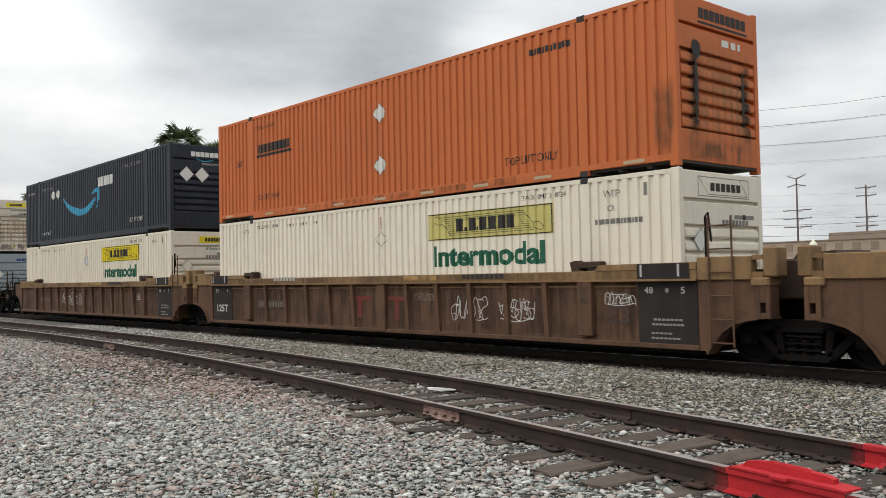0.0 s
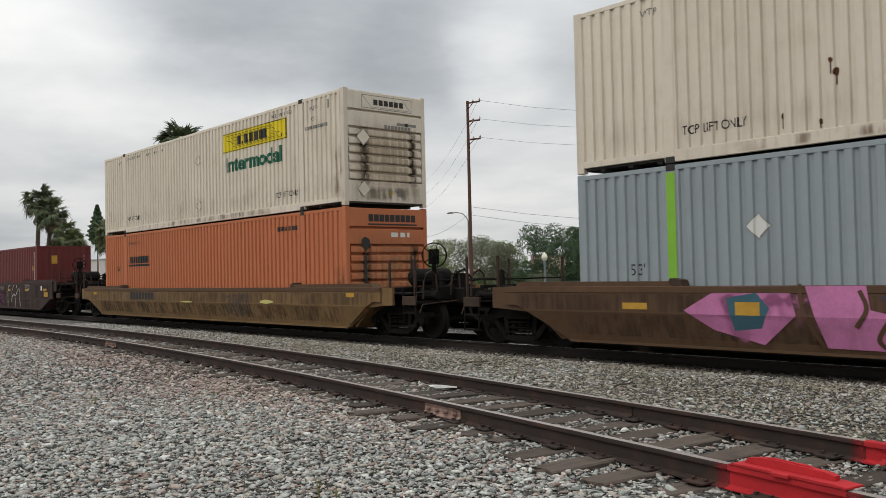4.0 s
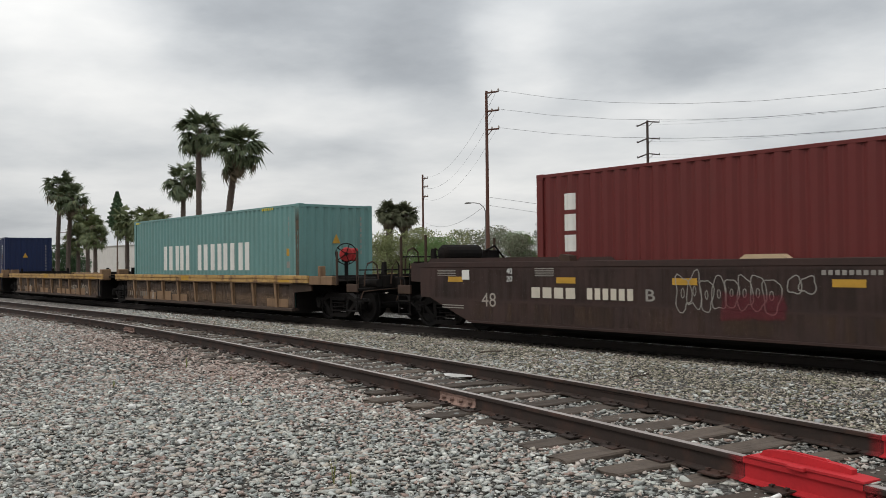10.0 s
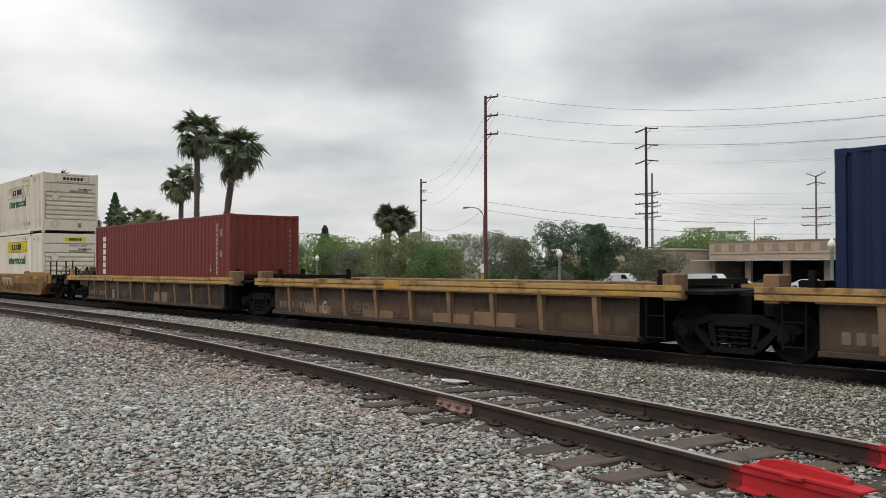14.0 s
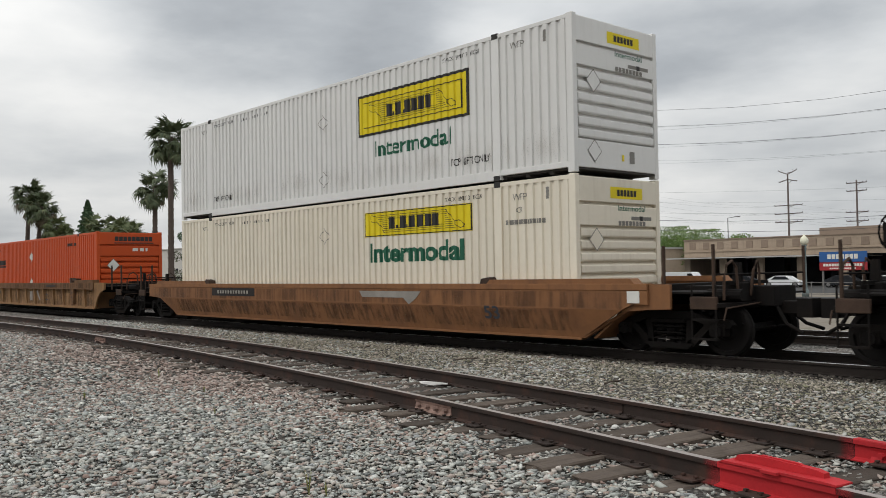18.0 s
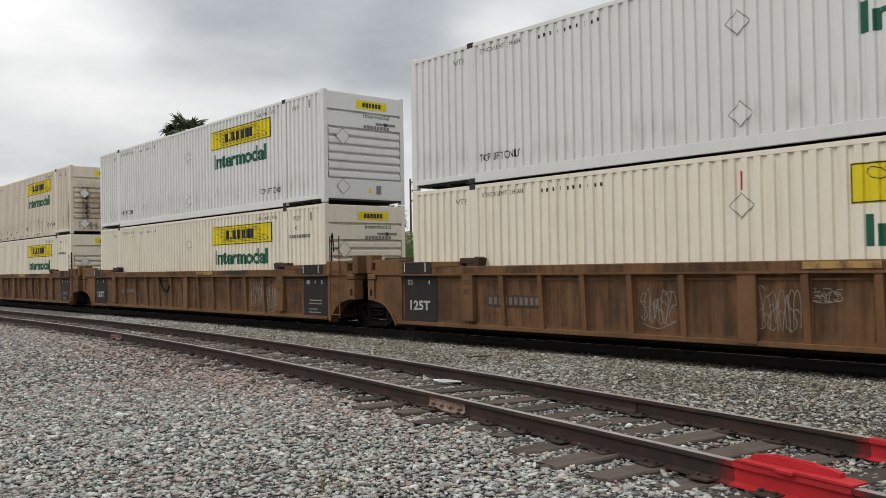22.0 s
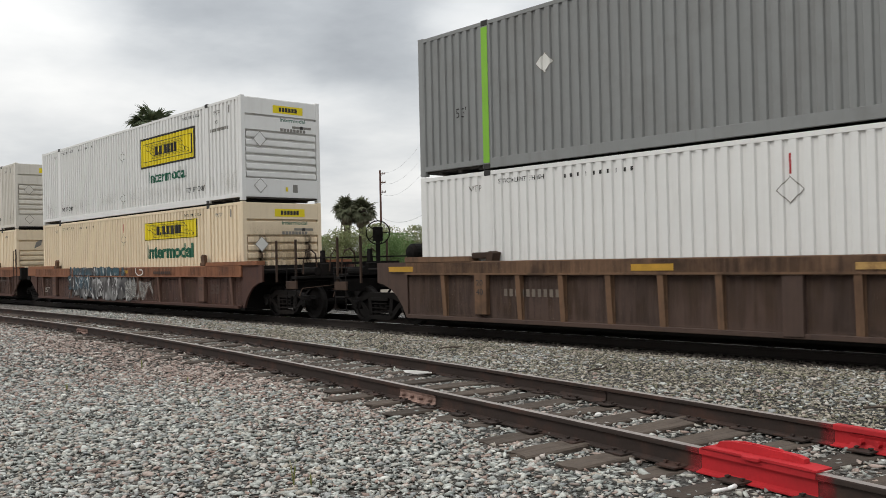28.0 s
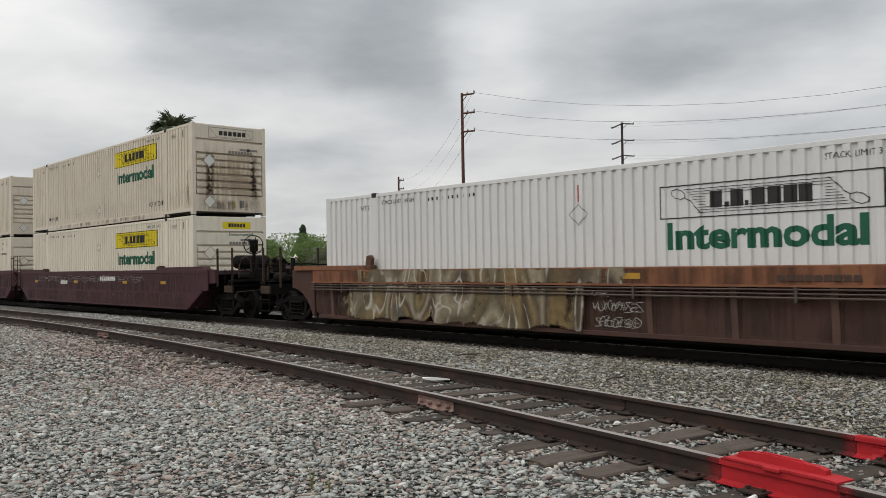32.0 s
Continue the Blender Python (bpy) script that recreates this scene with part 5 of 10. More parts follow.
def container_53(paint, side=()):
    """A 53-foot domestic box: folded sides with lifting posts, ribbed front end."""
    L, W, H = 8.077, 1.295, 2.905
    c = empty("shipping_container")
    w = DOMESTIC
    for s in (-1, 1):
        y = s * W
        for a, b in ((-7.93, -6.20), (-5.99, 5.99), (6.20, 7.93)):
            low = 0.20
            part("side_panel", shared("side_panel", (s, a), paint, lambda bm: folded(bm, a, b, low, H - 0.085, y, s, w)), c)
        for x in (-6.096, 6.096):
            part("lifting_post", shared("lifting_post", (s, x), paint, lambda bm: box(bm, x - 0.104, x + 0.104, min(y + s * 0.004, y - s * 0.06), max(y + s * 0.004, y - s * 0.06), 0.1, H - 0.02, 0.004)), c)
            for z0, z1 in ((-0.012, 0.10), (H - 0.10, H + 0.012)):
                part("lifting_socket", shared("lifting_socket", (s, x, z0), "black_mark", lambda bm: box(bm, x - 0.09, x + 0.09, min(y + s * 0.012, y - s * 0.17), max(y + s * 0.012, y - s * 0.17), z0, z1, 0.01)), c, "grimy black steel lifting casting")
        part("top_rail", shared("top_rail", s, paint, lambda bm: box(bm, -L, L, min(y, y - s * 0.07), max(y, y - s * 0.07), H - 0.085, H - 0.005, 0.006)), c)
        part("bottom_rail", shared("bottom_rail", s, paint, lambda bm: (
            box(bm, -6.2, 6.2, min(y + s * 0.002, y - s * 0.08), max(y + s * 0.002, y - s * 0.08), 0.012, 0.205, 0.006),
            box(bm, -L, -6.2, min(y + s * 0.002, y - s * 0.08), max(y + s * 0.002, y - s * 0.08), 0.095, 0.205, 0.006),
            box(bm, 6.2, L, min(y + s * 0.002, y - s * 0.08), max(y + s * 0.002, y - s * 0.08), 0.095, 0.205, 0.006))), c)
        for e in (-1, 1):
            part("corner_post", shared("corner_post", (s, e), paint, lambda bm: box(bm, min(e * L, e * (L - 0.16)), max(e * L, e * (L - 0.16)), min(y + s * 0.003, y - s * 0.12), max(y + s * 0.003, y - s * 0.12), 0.0, H + 0.012, 0.008)), c)
    part("roof", shared("roof", 53, paint, lambda bm: [box(bm, -L + 0.02 + i * 0.8, min(L - 0.02, -L + 0.02 + i * 0.8 + 0.79), -W + 0.06, W - 0.06, H - 0.04, H - (0.012 if i % 2 else 0.02)) for i in range(21)]), c)
    part("floor_frame", shared("floor_frame", 53, "container_floor_grime", lambda bm: (box(bm, -L + 0.02, L - 0.02, -W + 0.06, W - 0.06, 0.06, 0.16), [box(bm, -7.6 + i * 0.6, -7.5 + i * 0.6, -W + 0.08, W - 0.08, 0.012, 0.06) for i in range(26)])), c)

    part("front_wall", shared("front_wall", 53, paint, lambda bm: box(bm, L - 0.14, L - 0.085, -W + 0.11, W - 0.11, 0.10, H - 0.09)), c)
    for z0, z1 in ((0.10, 0.62), (1.98, 2.36), (2.42, H - 0.03)):
        part("end_panel", shared("end_panel", z0, paint, lambda bm: box(bm, L - 0.09, L - 0.004, -W + 0.11, W - 0.11, z0, z1, 0.01)), c)
    for i in range(6):
        z = 0.655 + i * 0.222
        part("end_rib", shared("end_rib", i, paint, lambda bm: prism(bm, [(L + x, z + h) for x, h in END_RIB], "y", -W + 0.15, W - 0.15)), c)

    def doors(s):
        def build(bm):
            box(bm, -L + 0.02, -L + 0.07, min(0.01 * s, (W - 0.11) * s), max(0.01 * s, (W - 0.11) * s), 0.12, H - 0.09, 0.006)
            for z in (0.5, 1.1, 1.7, 2.3):
                box(bm, -L + 0.005, -L + 0.02, min(0.06 * s, (W - 0.2) * s), max(0.06 * s, (W - 0.2) * s), z, z + 0.25)
            rod(bm, (-L - 0.02, 0.3 * s, 0.15), (-L - 0.02, 0.3 * s, H - 0.12), 0.018)
        return build
    for s in (-1, 1):
        part("door_leaf", shared("door_leaf", s, paint, doors(s)), c)
    return c


def container_40(paint):
    """A 40-foot overseas box: deep folds all round and steel corner castings."""
    L, W, H = 6.096, 1.219, 2.896
    c = empty("shipping_container")
    for s in (-1, 1):
        y = s * W
        part("side_panel", shared("side_panel", (40, s), paint, lambda bm: folded(bm, -L + 0.14, L - 0.14, 0.15, H - 0.06, y, s, OVERSEAS)), c)
        part("top_rail", shared("top_rail", (40, s), paint, lambda bm: box(bm, -L, L, min(y + s * 0.002, y - s * 0.06), max(y + s * 0.002, y - s * 0.06), H - 0.07, H - 0.006, 0.006)), c)
        part("bottom_rail", shared("bottom_rail", (40, s), paint, lambda bm: box(bm, -L, L, min(y + s * 0.002, y - s * 0.06), max(y + s * 0.002, y - s * 0.06), 0.012, 0.165, 0.006)), c)
        for e in (-1, 1):
            part("corner_post", shared("corner_post", (40, s, e), paint, lambda bm: box(bm, min(e * L, e * (L - 0.16)), max(e * L, e * (L - 0.16)), min(y + s * 0.003, y - s * 0.12), max(y + s * 0.003, y - s * 0.12), 0.1, H - 0.1, 0.006)), c)
            for z in (0.0, H - 0.118):
                part("corner_casting", shared("corner_casting", (s, e, z), paint, lambda bm: box(bm, min(e * (L + 0.006), e * (L - 0.178)), max(e * (L + 0.006), e * (L - 0.178)), min(y + s * 0.006, y - s * 0.16), max(y + s * 0.006, y - s * 0.16), z - 0.004, z + 0.122, 0.012)), c)

    def end(bm, e):
        xs = [-W + 0.12] + folds(-W + 0.12, W - 0.12, *OVERSEAS[:3]) + [W - 0.12]
        pts = [(e * (L - 0.004 - trapezoid(v, *OVERSEAS)), v) for v in xs]
        prism(bm, pts + [(e * (L - 0.06), W - 0.12), (e * (L - 0.06), -W + 0.12)], "z", 0.14, H - 0.06)
    part("front_wall", shared("front_wall", 40, paint, lambda bm: end(bm, 1)), c)
    part("top_beam", shared("top_beam", 40, paint, lambda bm: box(bm, L - 0.07, L, -W + 0.12, W - 0.12, H - 0.09, H - 0.012, 0.006)), c)
    part("sill_beam", shared("sill_beam", 40, paint, lambda bm: box(bm, L - 0.07, L, -W + 0.12, W - 0.12, 0.012, 0.17, 0.006)), c)

    def doors(s):
        def build(bm):
            box(bm, -L + 0.01, -L + 0.06, min(0.01 * s, (W - 0.11) * s), max(0.01 * s, (W - 0.11) * s), 0.12, H - 0.09, 0.006)
            for y in (0.3, 0.85):
                rod(bm, (-L - 0.015, y * s, 0.12), (-L - 0.015, y * s, H - 0.1), 0.017)
        return build
    for s in (-1, 1):
        part("door_leaf", shared("door_leaf", (40, s), paint, doors(s)), c)
    part("roof", shared("roof", 40, paint, lambda bm: box(bm, -L + 0.02, L - 0.02, -W + 0.05, W - 0.05, H - 0.05, H - 0.016)), c)
    part("floor_frame", shared("floor_frame", 40, "container_floor_grime", lambda bm: box(bm, -L + 0.02, L - 0.02, -W + 0.05, W - 0.05, 0.02, 0.14)), c)
    return c


Y53, Y40 = -1.295, -1.219


def scroll_badge(c, x0, x1, z0, z1, ground, ink, lift=0.003):
    """The carrier's badge as plain shapes: a panel, a ruled frame, two scroll ends and a row of blocks."""
    w = DOMESTIC
    if ground:
        plates([(x0, x1, z0, z1)], ground, c, Y53, w, "side", lift, "badge_panel")
    h, l = z1 - z0, x1 - x0
    t = 0.018
    ruled = frame_bars(x0 + 0.01, x1 - 0.01, z0 + 0.01, z1 - 0.01, t)
    for flip in (1, -1):
        # a scroll end: an oval, a slanting edge and fine ruling, once upright and once upside down
        def at(u, v):
            return ((x0 + u * l, z1 - v * h) if flip > 0 else (x1 - u * l, z0 + v * h))
        ruled += ribbon([at(0.10 + 0.035 * math.cos(q) + 0.014 * math.sin(q), 0.28 + 0.15 * math.sin(q)) for q in (0, 0.8, 1.6, 2.4, 3.2, 4.0, 4.8, 5.6, 6.3)], 0.012)
        ruled += ribbon([at(0.135, 0.40), at(0.16, 0.50), at(0.19, 0.70), at(0.215, 0.86)], 0.014)
        for i in range(8):
            ruled += ribbon([at(0.13 + 0.012 * i, 0.16 + 0.075 * i), at((0.80 if i < 3 else 0.235), 0.16 + 0.075 * i)], 0.009)
    plates(ruled, ink, c, Y53, w, "side", lift * 2, "badge_ruling")
    a, b = z0 + 0.28 * h, z1 - 0.26 * h
    x = x0 + 0.26 * l
    u = 0.074 * l
    blocks = []
    for k in (1, 0.28, 1, 0.28, 1, 1, 1, 0.9):
        ww = u * k * 0.80
        blocks.append((x, x + ww, a, b if k > 0.5 else a + 0.14 * h))
        x += ww + u * 0.14
    plates(blocks, ink, c, Y53, w, "side", lift * 2, "badge_marking")


def small_print(c, seed, top, ink="grey_mark"):
    """The stencilled notices along the top and bottom of a domestic box."""
    w = DOMESTIC
    lettering("STACK LIMIT 3 HIGH", 4.5, 2.63, 1.15, 0.09, "black_mark", c, Y53, w)
    lettering("STACK LIMIT 3 HIGH", -5.8, 2.63, 1.15, 0.09, "black_mark", c, Y53, w)
    plates(bars(-4.2, 2.61, 1.5, 0.07, 10, 3.0), "black_mark", c, Y53, w, name="serial_marking")
    lettering("WTP", 6.52, 2.52, 0.34, 0.13, ink, c, Y53, w)
    lettering("WTP", -6.62, 2.52, 0.32, 0.12, ink, c, Y53, w)
    if seed % 3 == 0:
        lettering("OR", 6.60, 2.28, 0.17, 0.11, ink, c, Y53, w)
        plates(bars(6.32, 2.06, 1.0, 0.09, 13), ink, c, Y53, w, name="notice_marking")
    if top:
        lettering("TOP LIFT ONLY", -5.85, 0.42, 1.15, 0.15, "black_mark", c, Y53, w, 0.008)
        lettering("TOP LIFT ONLY", 4.73, 0.42, 1.19, 0.15, "black_mark", c, Y53, w, 0.008)


def end_badge(c, style):
    """Small badge and plates on the ribbed front end."""
    e = "end"
    x = 8.077
    if style == "yellow":
        plates([(-0.28, 0.72, 2.50, 2.72)], "yellow_mark", c, x, None, e, -0.001, "badge_panel")
        plates(bars(-0.08, 2.55, 0.6, 0.12, 6), "black_mark", c, x, None, e, 0.002, "badge_marking")
        lettering("Intermodal", -0.05, 2.27, 0.85, 0.11, "green_mark", c, x, None, 0.01, e, 0.0)
    elif style == "white":
        plates(frame_bars(-0.75, 0.85, 2.46, 2.80, 0.015) + ribbon([(-0.72, 2.78), (-0.45, 2.50), (0.8, 2.50), (0.55, 2.78)], 0.012), "grey_mark", c, x, None, e, -0.001, "badge_ruling")
        plates(bars(-0.38, 2.56, 0.95, 0.14, 6), "black_mark", c, x, None, e, 0.001, "badge_marking")
    plates([(0.35, 1.0, 2.10, 2.17)], "grey_mark", c, x, None, e, 0.0, "vent_slot")
    plates([(0.62, 0.72, 2.09, 2.18)], "black_mark", c, x, None, e, 0.002, "vent_flap")
    plates(bars(-0.05, 1.93 + 0.06, 0.85, 0.09, 8), "grey_mark", c, x, None, e, 0.001, "serial_marking")


def placard(c, x, z, s, mat, face="end", y=8.077, wave=None):
    plates([((x - s, z), (x, z - s), (x + s, z), (x, z + s))], mat, c, y, wave, face, 0.006, "placard")
    plates(ribbon([(x - s, z), (x, z - s), (x + s, z), (x, z + s), (x - s, z)], 0.015), "grey_mark", c, y, wave, face, 0.008, "placard_frame")


def end_film(c, y0, y1, z0, z1, mat, lift, name):
    """A film of rust or dirt that follows the ribs of the front end."""
    line = [(-0.004, z0)]
    if z0 < 0.62:
        line += [(-0.004, 0.62), (-0.082, 0.625)]
    for i in range(6):
        line += [(x, 0.655 + i * 0.222 + h) for x, h in END_RIB]
    line = [p for p in line if p[1] < z1] + ([(-0.082, 1.975), (-0.004, 1.985)] if z1 > 1.99 else []) + [(-0.004 if z1 > 1.99 else -0.02, z1)]
    cuts = [y0 + (y1 - y0) * k / 4 for k in range(5)]

    def build(bm):
        rows = [[bm.verts.new((8.077 + x + lift, y, z)) for y in cuts] for x, z in line]
        for a, b in zip(rows, rows[1:]):
            for k in range(4):
                bm.faces.new((a[k], a[k + 1], b[k + 1], b[k]))
    part(name, shared(name, (y0, y1, z0, z1, lift), mat, build), c)


def end_grime(c, seed, strong):
    """Soot and rust runs down the ribs of the front end, and rust round the near corner post."""
    rnd = random.Random(seed)
    for cx, w in ((-0.70, 0.30), (0.84, 0.26)) if strong else ((0.80, 0.2),):
        cx += rnd.uniform(-0.05, 0.05)
        end_film(c, cx - w / 2, cx + w / 2, 0.50, 2.02, "rust_runs", 0.004, "rust_run")
    end_film(c, -1.12, 1.12, 0.12, 2.30, "end_stain", 0.002, "weathering")
    plates([(-1.15, 1.15, 0.11, 0.50)], "soot_runs", c, 8.077, None, "end", 0.0045, "soot_run")
    plates([(7.60, 8.07, 0.10, 1.5)], "corner_rust", c, Y53, None, "side", 0.0055, "rust_run")
    plates([(-6.0, 6.0, 0.02, 0.20)], "corner_rust", c, Y53, None, "side", 0.0055, "rust_run")


def intermodal_box(paint, badge="yellow", upper=False, seed=0, end="yellow", grime=False, holes=False, big=False):
    c = container_53(paint)
    w = DOMESTIC
    if badge == "yellow":
        scroll_badge(c, 1.66, 5.34, 2.00, 2.57, "yellow_mark", "black_mark")
    elif badge == "faded":
        scroll_badge(c, 1.68, 5.32, 1.97, 2.54, "faded_yellow_mark", "black_mark")
    elif badge == "plain":
        scroll_badge(c, 1.74, 5.34, 1.90, 2.46, None, "black_mark")
    if big:
        plates([(1.50, 5.32, 1.42, 2.40)], "yellow_mark", c, Y53, w, name="badge_panel")
        plates(frame_bars(1.50, 5.32, 1.42, 2.40, 0.06), "black_mark", c, Y53, w, "side", 0.006, "badge_border")
        scroll_badge(c, 1.70, 5.12, 1.60, 2.22, None, "black_mark", 0.004)
        lettering("Intermodal", 2.11, 0.90, 2.66, 0.37, "green_mark", c, Y53, w, 0.02, "side", 0.004, "dark green lettering")
    elif badge:
        lettering("Intermodal", 1.86, 1.40, 3.24, 0.45, "green_mark", c, Y53, w, 0.035, "side", 0.004, "dark green lettering")
    small_print(c, seed, upper)
    plates([(-7.9, 7.9, 0.212, 0.9)], "panel_stain", c, Y53, w, "side", 0.002, "weathering")
    if end:
        end_badge(c, end)
    placard(c, -0.72, 1.72, 0.21, "white_mark" if seed % 2 else paint)
    if upper:
        placard(c, -0.72, 0.42, 0.20, "white_mark" if seed % 2 else paint)
    plates([(0.34, 0.50, 0.25, 0.48)], "grey_mark", c, 8.077, None, "end", 0.002, "document_holder")
    plates([(0.10, 0.17, 0.28, 0.40)], "yellow_mark", c, 8.077, None, "end", 0.002, "sticker")
    placard(c, 0.0, 1.98 if upper else 2.09, 0.20 if seed != 4 else 0.25, "faded_placard" if seed == 4 else paint, "side", Y53, w)
    if upper:
        placard(c, 0.02, 0.56, 0.20, paint, "side", Y53, w)
    if seed % 2 or seed == 4:
        plates([(-0.02, 0.03, 2.32, 2.62)], "red_mark", c, Y53, w, name="red_stripe")
    # locking-bar handles
    plates([(7.38, 7.45, 2.50, 2.72)], "grey_mark", c, Y53, w, "side", 0.006, "handle_recess")
    if grime:
        end_grime(c, seed, True)
    if holes:
        rnd = random.Random(seed)
        spots = []
        for i in range(26):
            x, z = rnd.gauss(-0.8, 2.2), rnd.uniform(0.24, 0.6) if rnd.random() < 0.75 else rnd.uniform(0.6, 1.2)
            s = rnd.uniform(0.03, 0.10)
            spots.append(blob(rnd.random(), x, z, s, s * rnd.uniform(1.2, 2.2), 9, 0.35))
            spots.append((x - s * 0.12, x + s * 0.12, z - s * rnd.uniform(1.5, 3.5), z))
        plates([q for q in spots], "rust", c, Y53, w, "side", 0.005, "rust_patch")
    return c


def orange_box(paint, upper=False, diamonds=(), seed=0, dark=False):
    c = container_53(paint)
    w = DOMESTIC
    plates([(-5.75, -3.95, 1.70, 1.77)] + bars(-5.72, 1.81, 1.72, 0.24, 9, 0.14), "black_mark", c, Y53, w, name="name_marking", label="black maker's mark as plain bars")
    lettering("53'", -6.9, 1.55, 0.34, 0.18, "black_mark", c, Y53, w)
    lettering("STACK 3 HIGH ONLY", -5.8, 2.48, 1.1, 0.10, "black_mark", c, Y53, w)
    plates(bars(4.82, 2.44, 1.0, 0.12, 10), "black_mark", c, Y53, w, name="serial_marking")
    if upper:
        lettering("TOP LIFT ONLY", -5.75, 0.50, 1.15, 0.14, "black_mark", c, Y53, w)
        lettering("TOP LIFT ONLY", 4.1, 0.40, 1.4, 0.16, "black_mark", c, Y53, w)
    if upper:
        for x in (-7.4, -5.1, -3.4, -1.7, 0.0, 1.7, 3.4, 5.1, 7.2):
            plates([(x - 0.22, x + 0.22, 0.06 if abs(x) < 6.2 else 0.12, 0.12 if abs(x) < 6.2 else 0.18)], "pale_tan_mark", c, Y53, None, "side", 0.008, "reflective_tape")
    for z in diamonds:
        placard(c, 0.02, z, 0.24, "white_mark", "side", Y53, w)
    e = 8.077
    plates([(-0.62, 0.95, 2.46, 2.50)] + bars(-0.6, 2.55, 1.5, 0.18, 9, 0.14), "black_mark", c, e, None, "end", 0.0, "name_marking")
    plates([(0.1, 0.32, 2.16, 2.28), (0.4, 0.55, 2.16, 2.28), (0.62, 0.7, 2.16, 2.28)], "white_mark", c, e, None, "end", 0.0, "label_plate")
    if not dark:
        placard(c, -0.66, 1.62, 0.24, "white_mark")
    else:
        end_grime(c, seed, True)
        plates([blob(5, -0.72, 1.25, 0.13, 1.4, 14, 0.4), blob(6, 0.75, 1.3, 0.1, 1.2, 14, 0.4), blob(8, -0.7, 2.0, 0.35, 0.4, 12, 0.3)], "black_mark", c, e, None, "end", 0.005, "soot_run")
    return c


def logistics_box(paint, upper, seed):
    """Grey box with lime-green posts."""
    c = container_53(paint)
    w = DOMESTIC
    for x in (-6.096, 6.096):
        plates([(x - 0.085, x + 0.085, 0.12, 2.78)], "lime_mark", c, Y53, None, "side", 0.012, "lime_post_stripe", "lime green paint on the lifting post")
    plates(bars(4.09, 1.88, 0.94, 0.29, 4, 0.2), "navy_mark", c, Y53, w, name="name_marking", label="dark blue company name as plain bars")
    plates(bars(4.12, 1.66, 0.75, 0.11, 8), "navy_mark", c, Y53, w, name="small_name_marking")
    plates([((3.05, 1.55), (3.30, 1.72), (3.45, 2.0), (3.2, 1.95)), ((3.15, 1.15), (3.40, 1.35), (3.5, 1.62), (3.25, 1.5))], "faded_lime_mark", c, Y53, w, name="leaf_mark")
    lettering("WARNING HIGH CUBE", -1.2, 2.48, 1.9, 0.13, "grey_mark" if not upper else "black_mark", c, Y53, w)
    lettering("53'", 6.95, 1.42, 0.38, 0.24, "black_mark", c, Y53, w)
    lettering("53'", -6.95, 1.1, 0.3, 0.2, "black_mark", c, Y53, w)
    lettering("DA", 5.55, 1.0 if upper else 0.5, 0.24, 0.18, "black_mark", c, Y53, w)
    lettering("WTP", 5.3, 2.5, 0.34, 0.13, "black_mark", c, Y53, w)
    plates(bars(6.5, 2.42, 1.2, 0.16, 8), "black_mark", c, Y53, w, name="serial_marking")
    placard(c, -4.58, 1.82, 0.20, "white_mark", "side", Y53, w)
    e = 8.077
    plates(bars(0.25, 2.5, 0.5, 0.13, 4), "navy_mark", c, e, None, "end", 0.0, "name_marking")
    plates([(0.82, 0.98, 2.42, 2.72)], "white_mark", c, e, None, "end", 0.0, "label_plate")
    placard(c, -0.62, 1.78, 0.24, "white_mark")
    lettering("53'", 0.15, 1.2, 0.2, 0.13, "black_mark", c, e, None, 0, "end", 0.0)
    return c


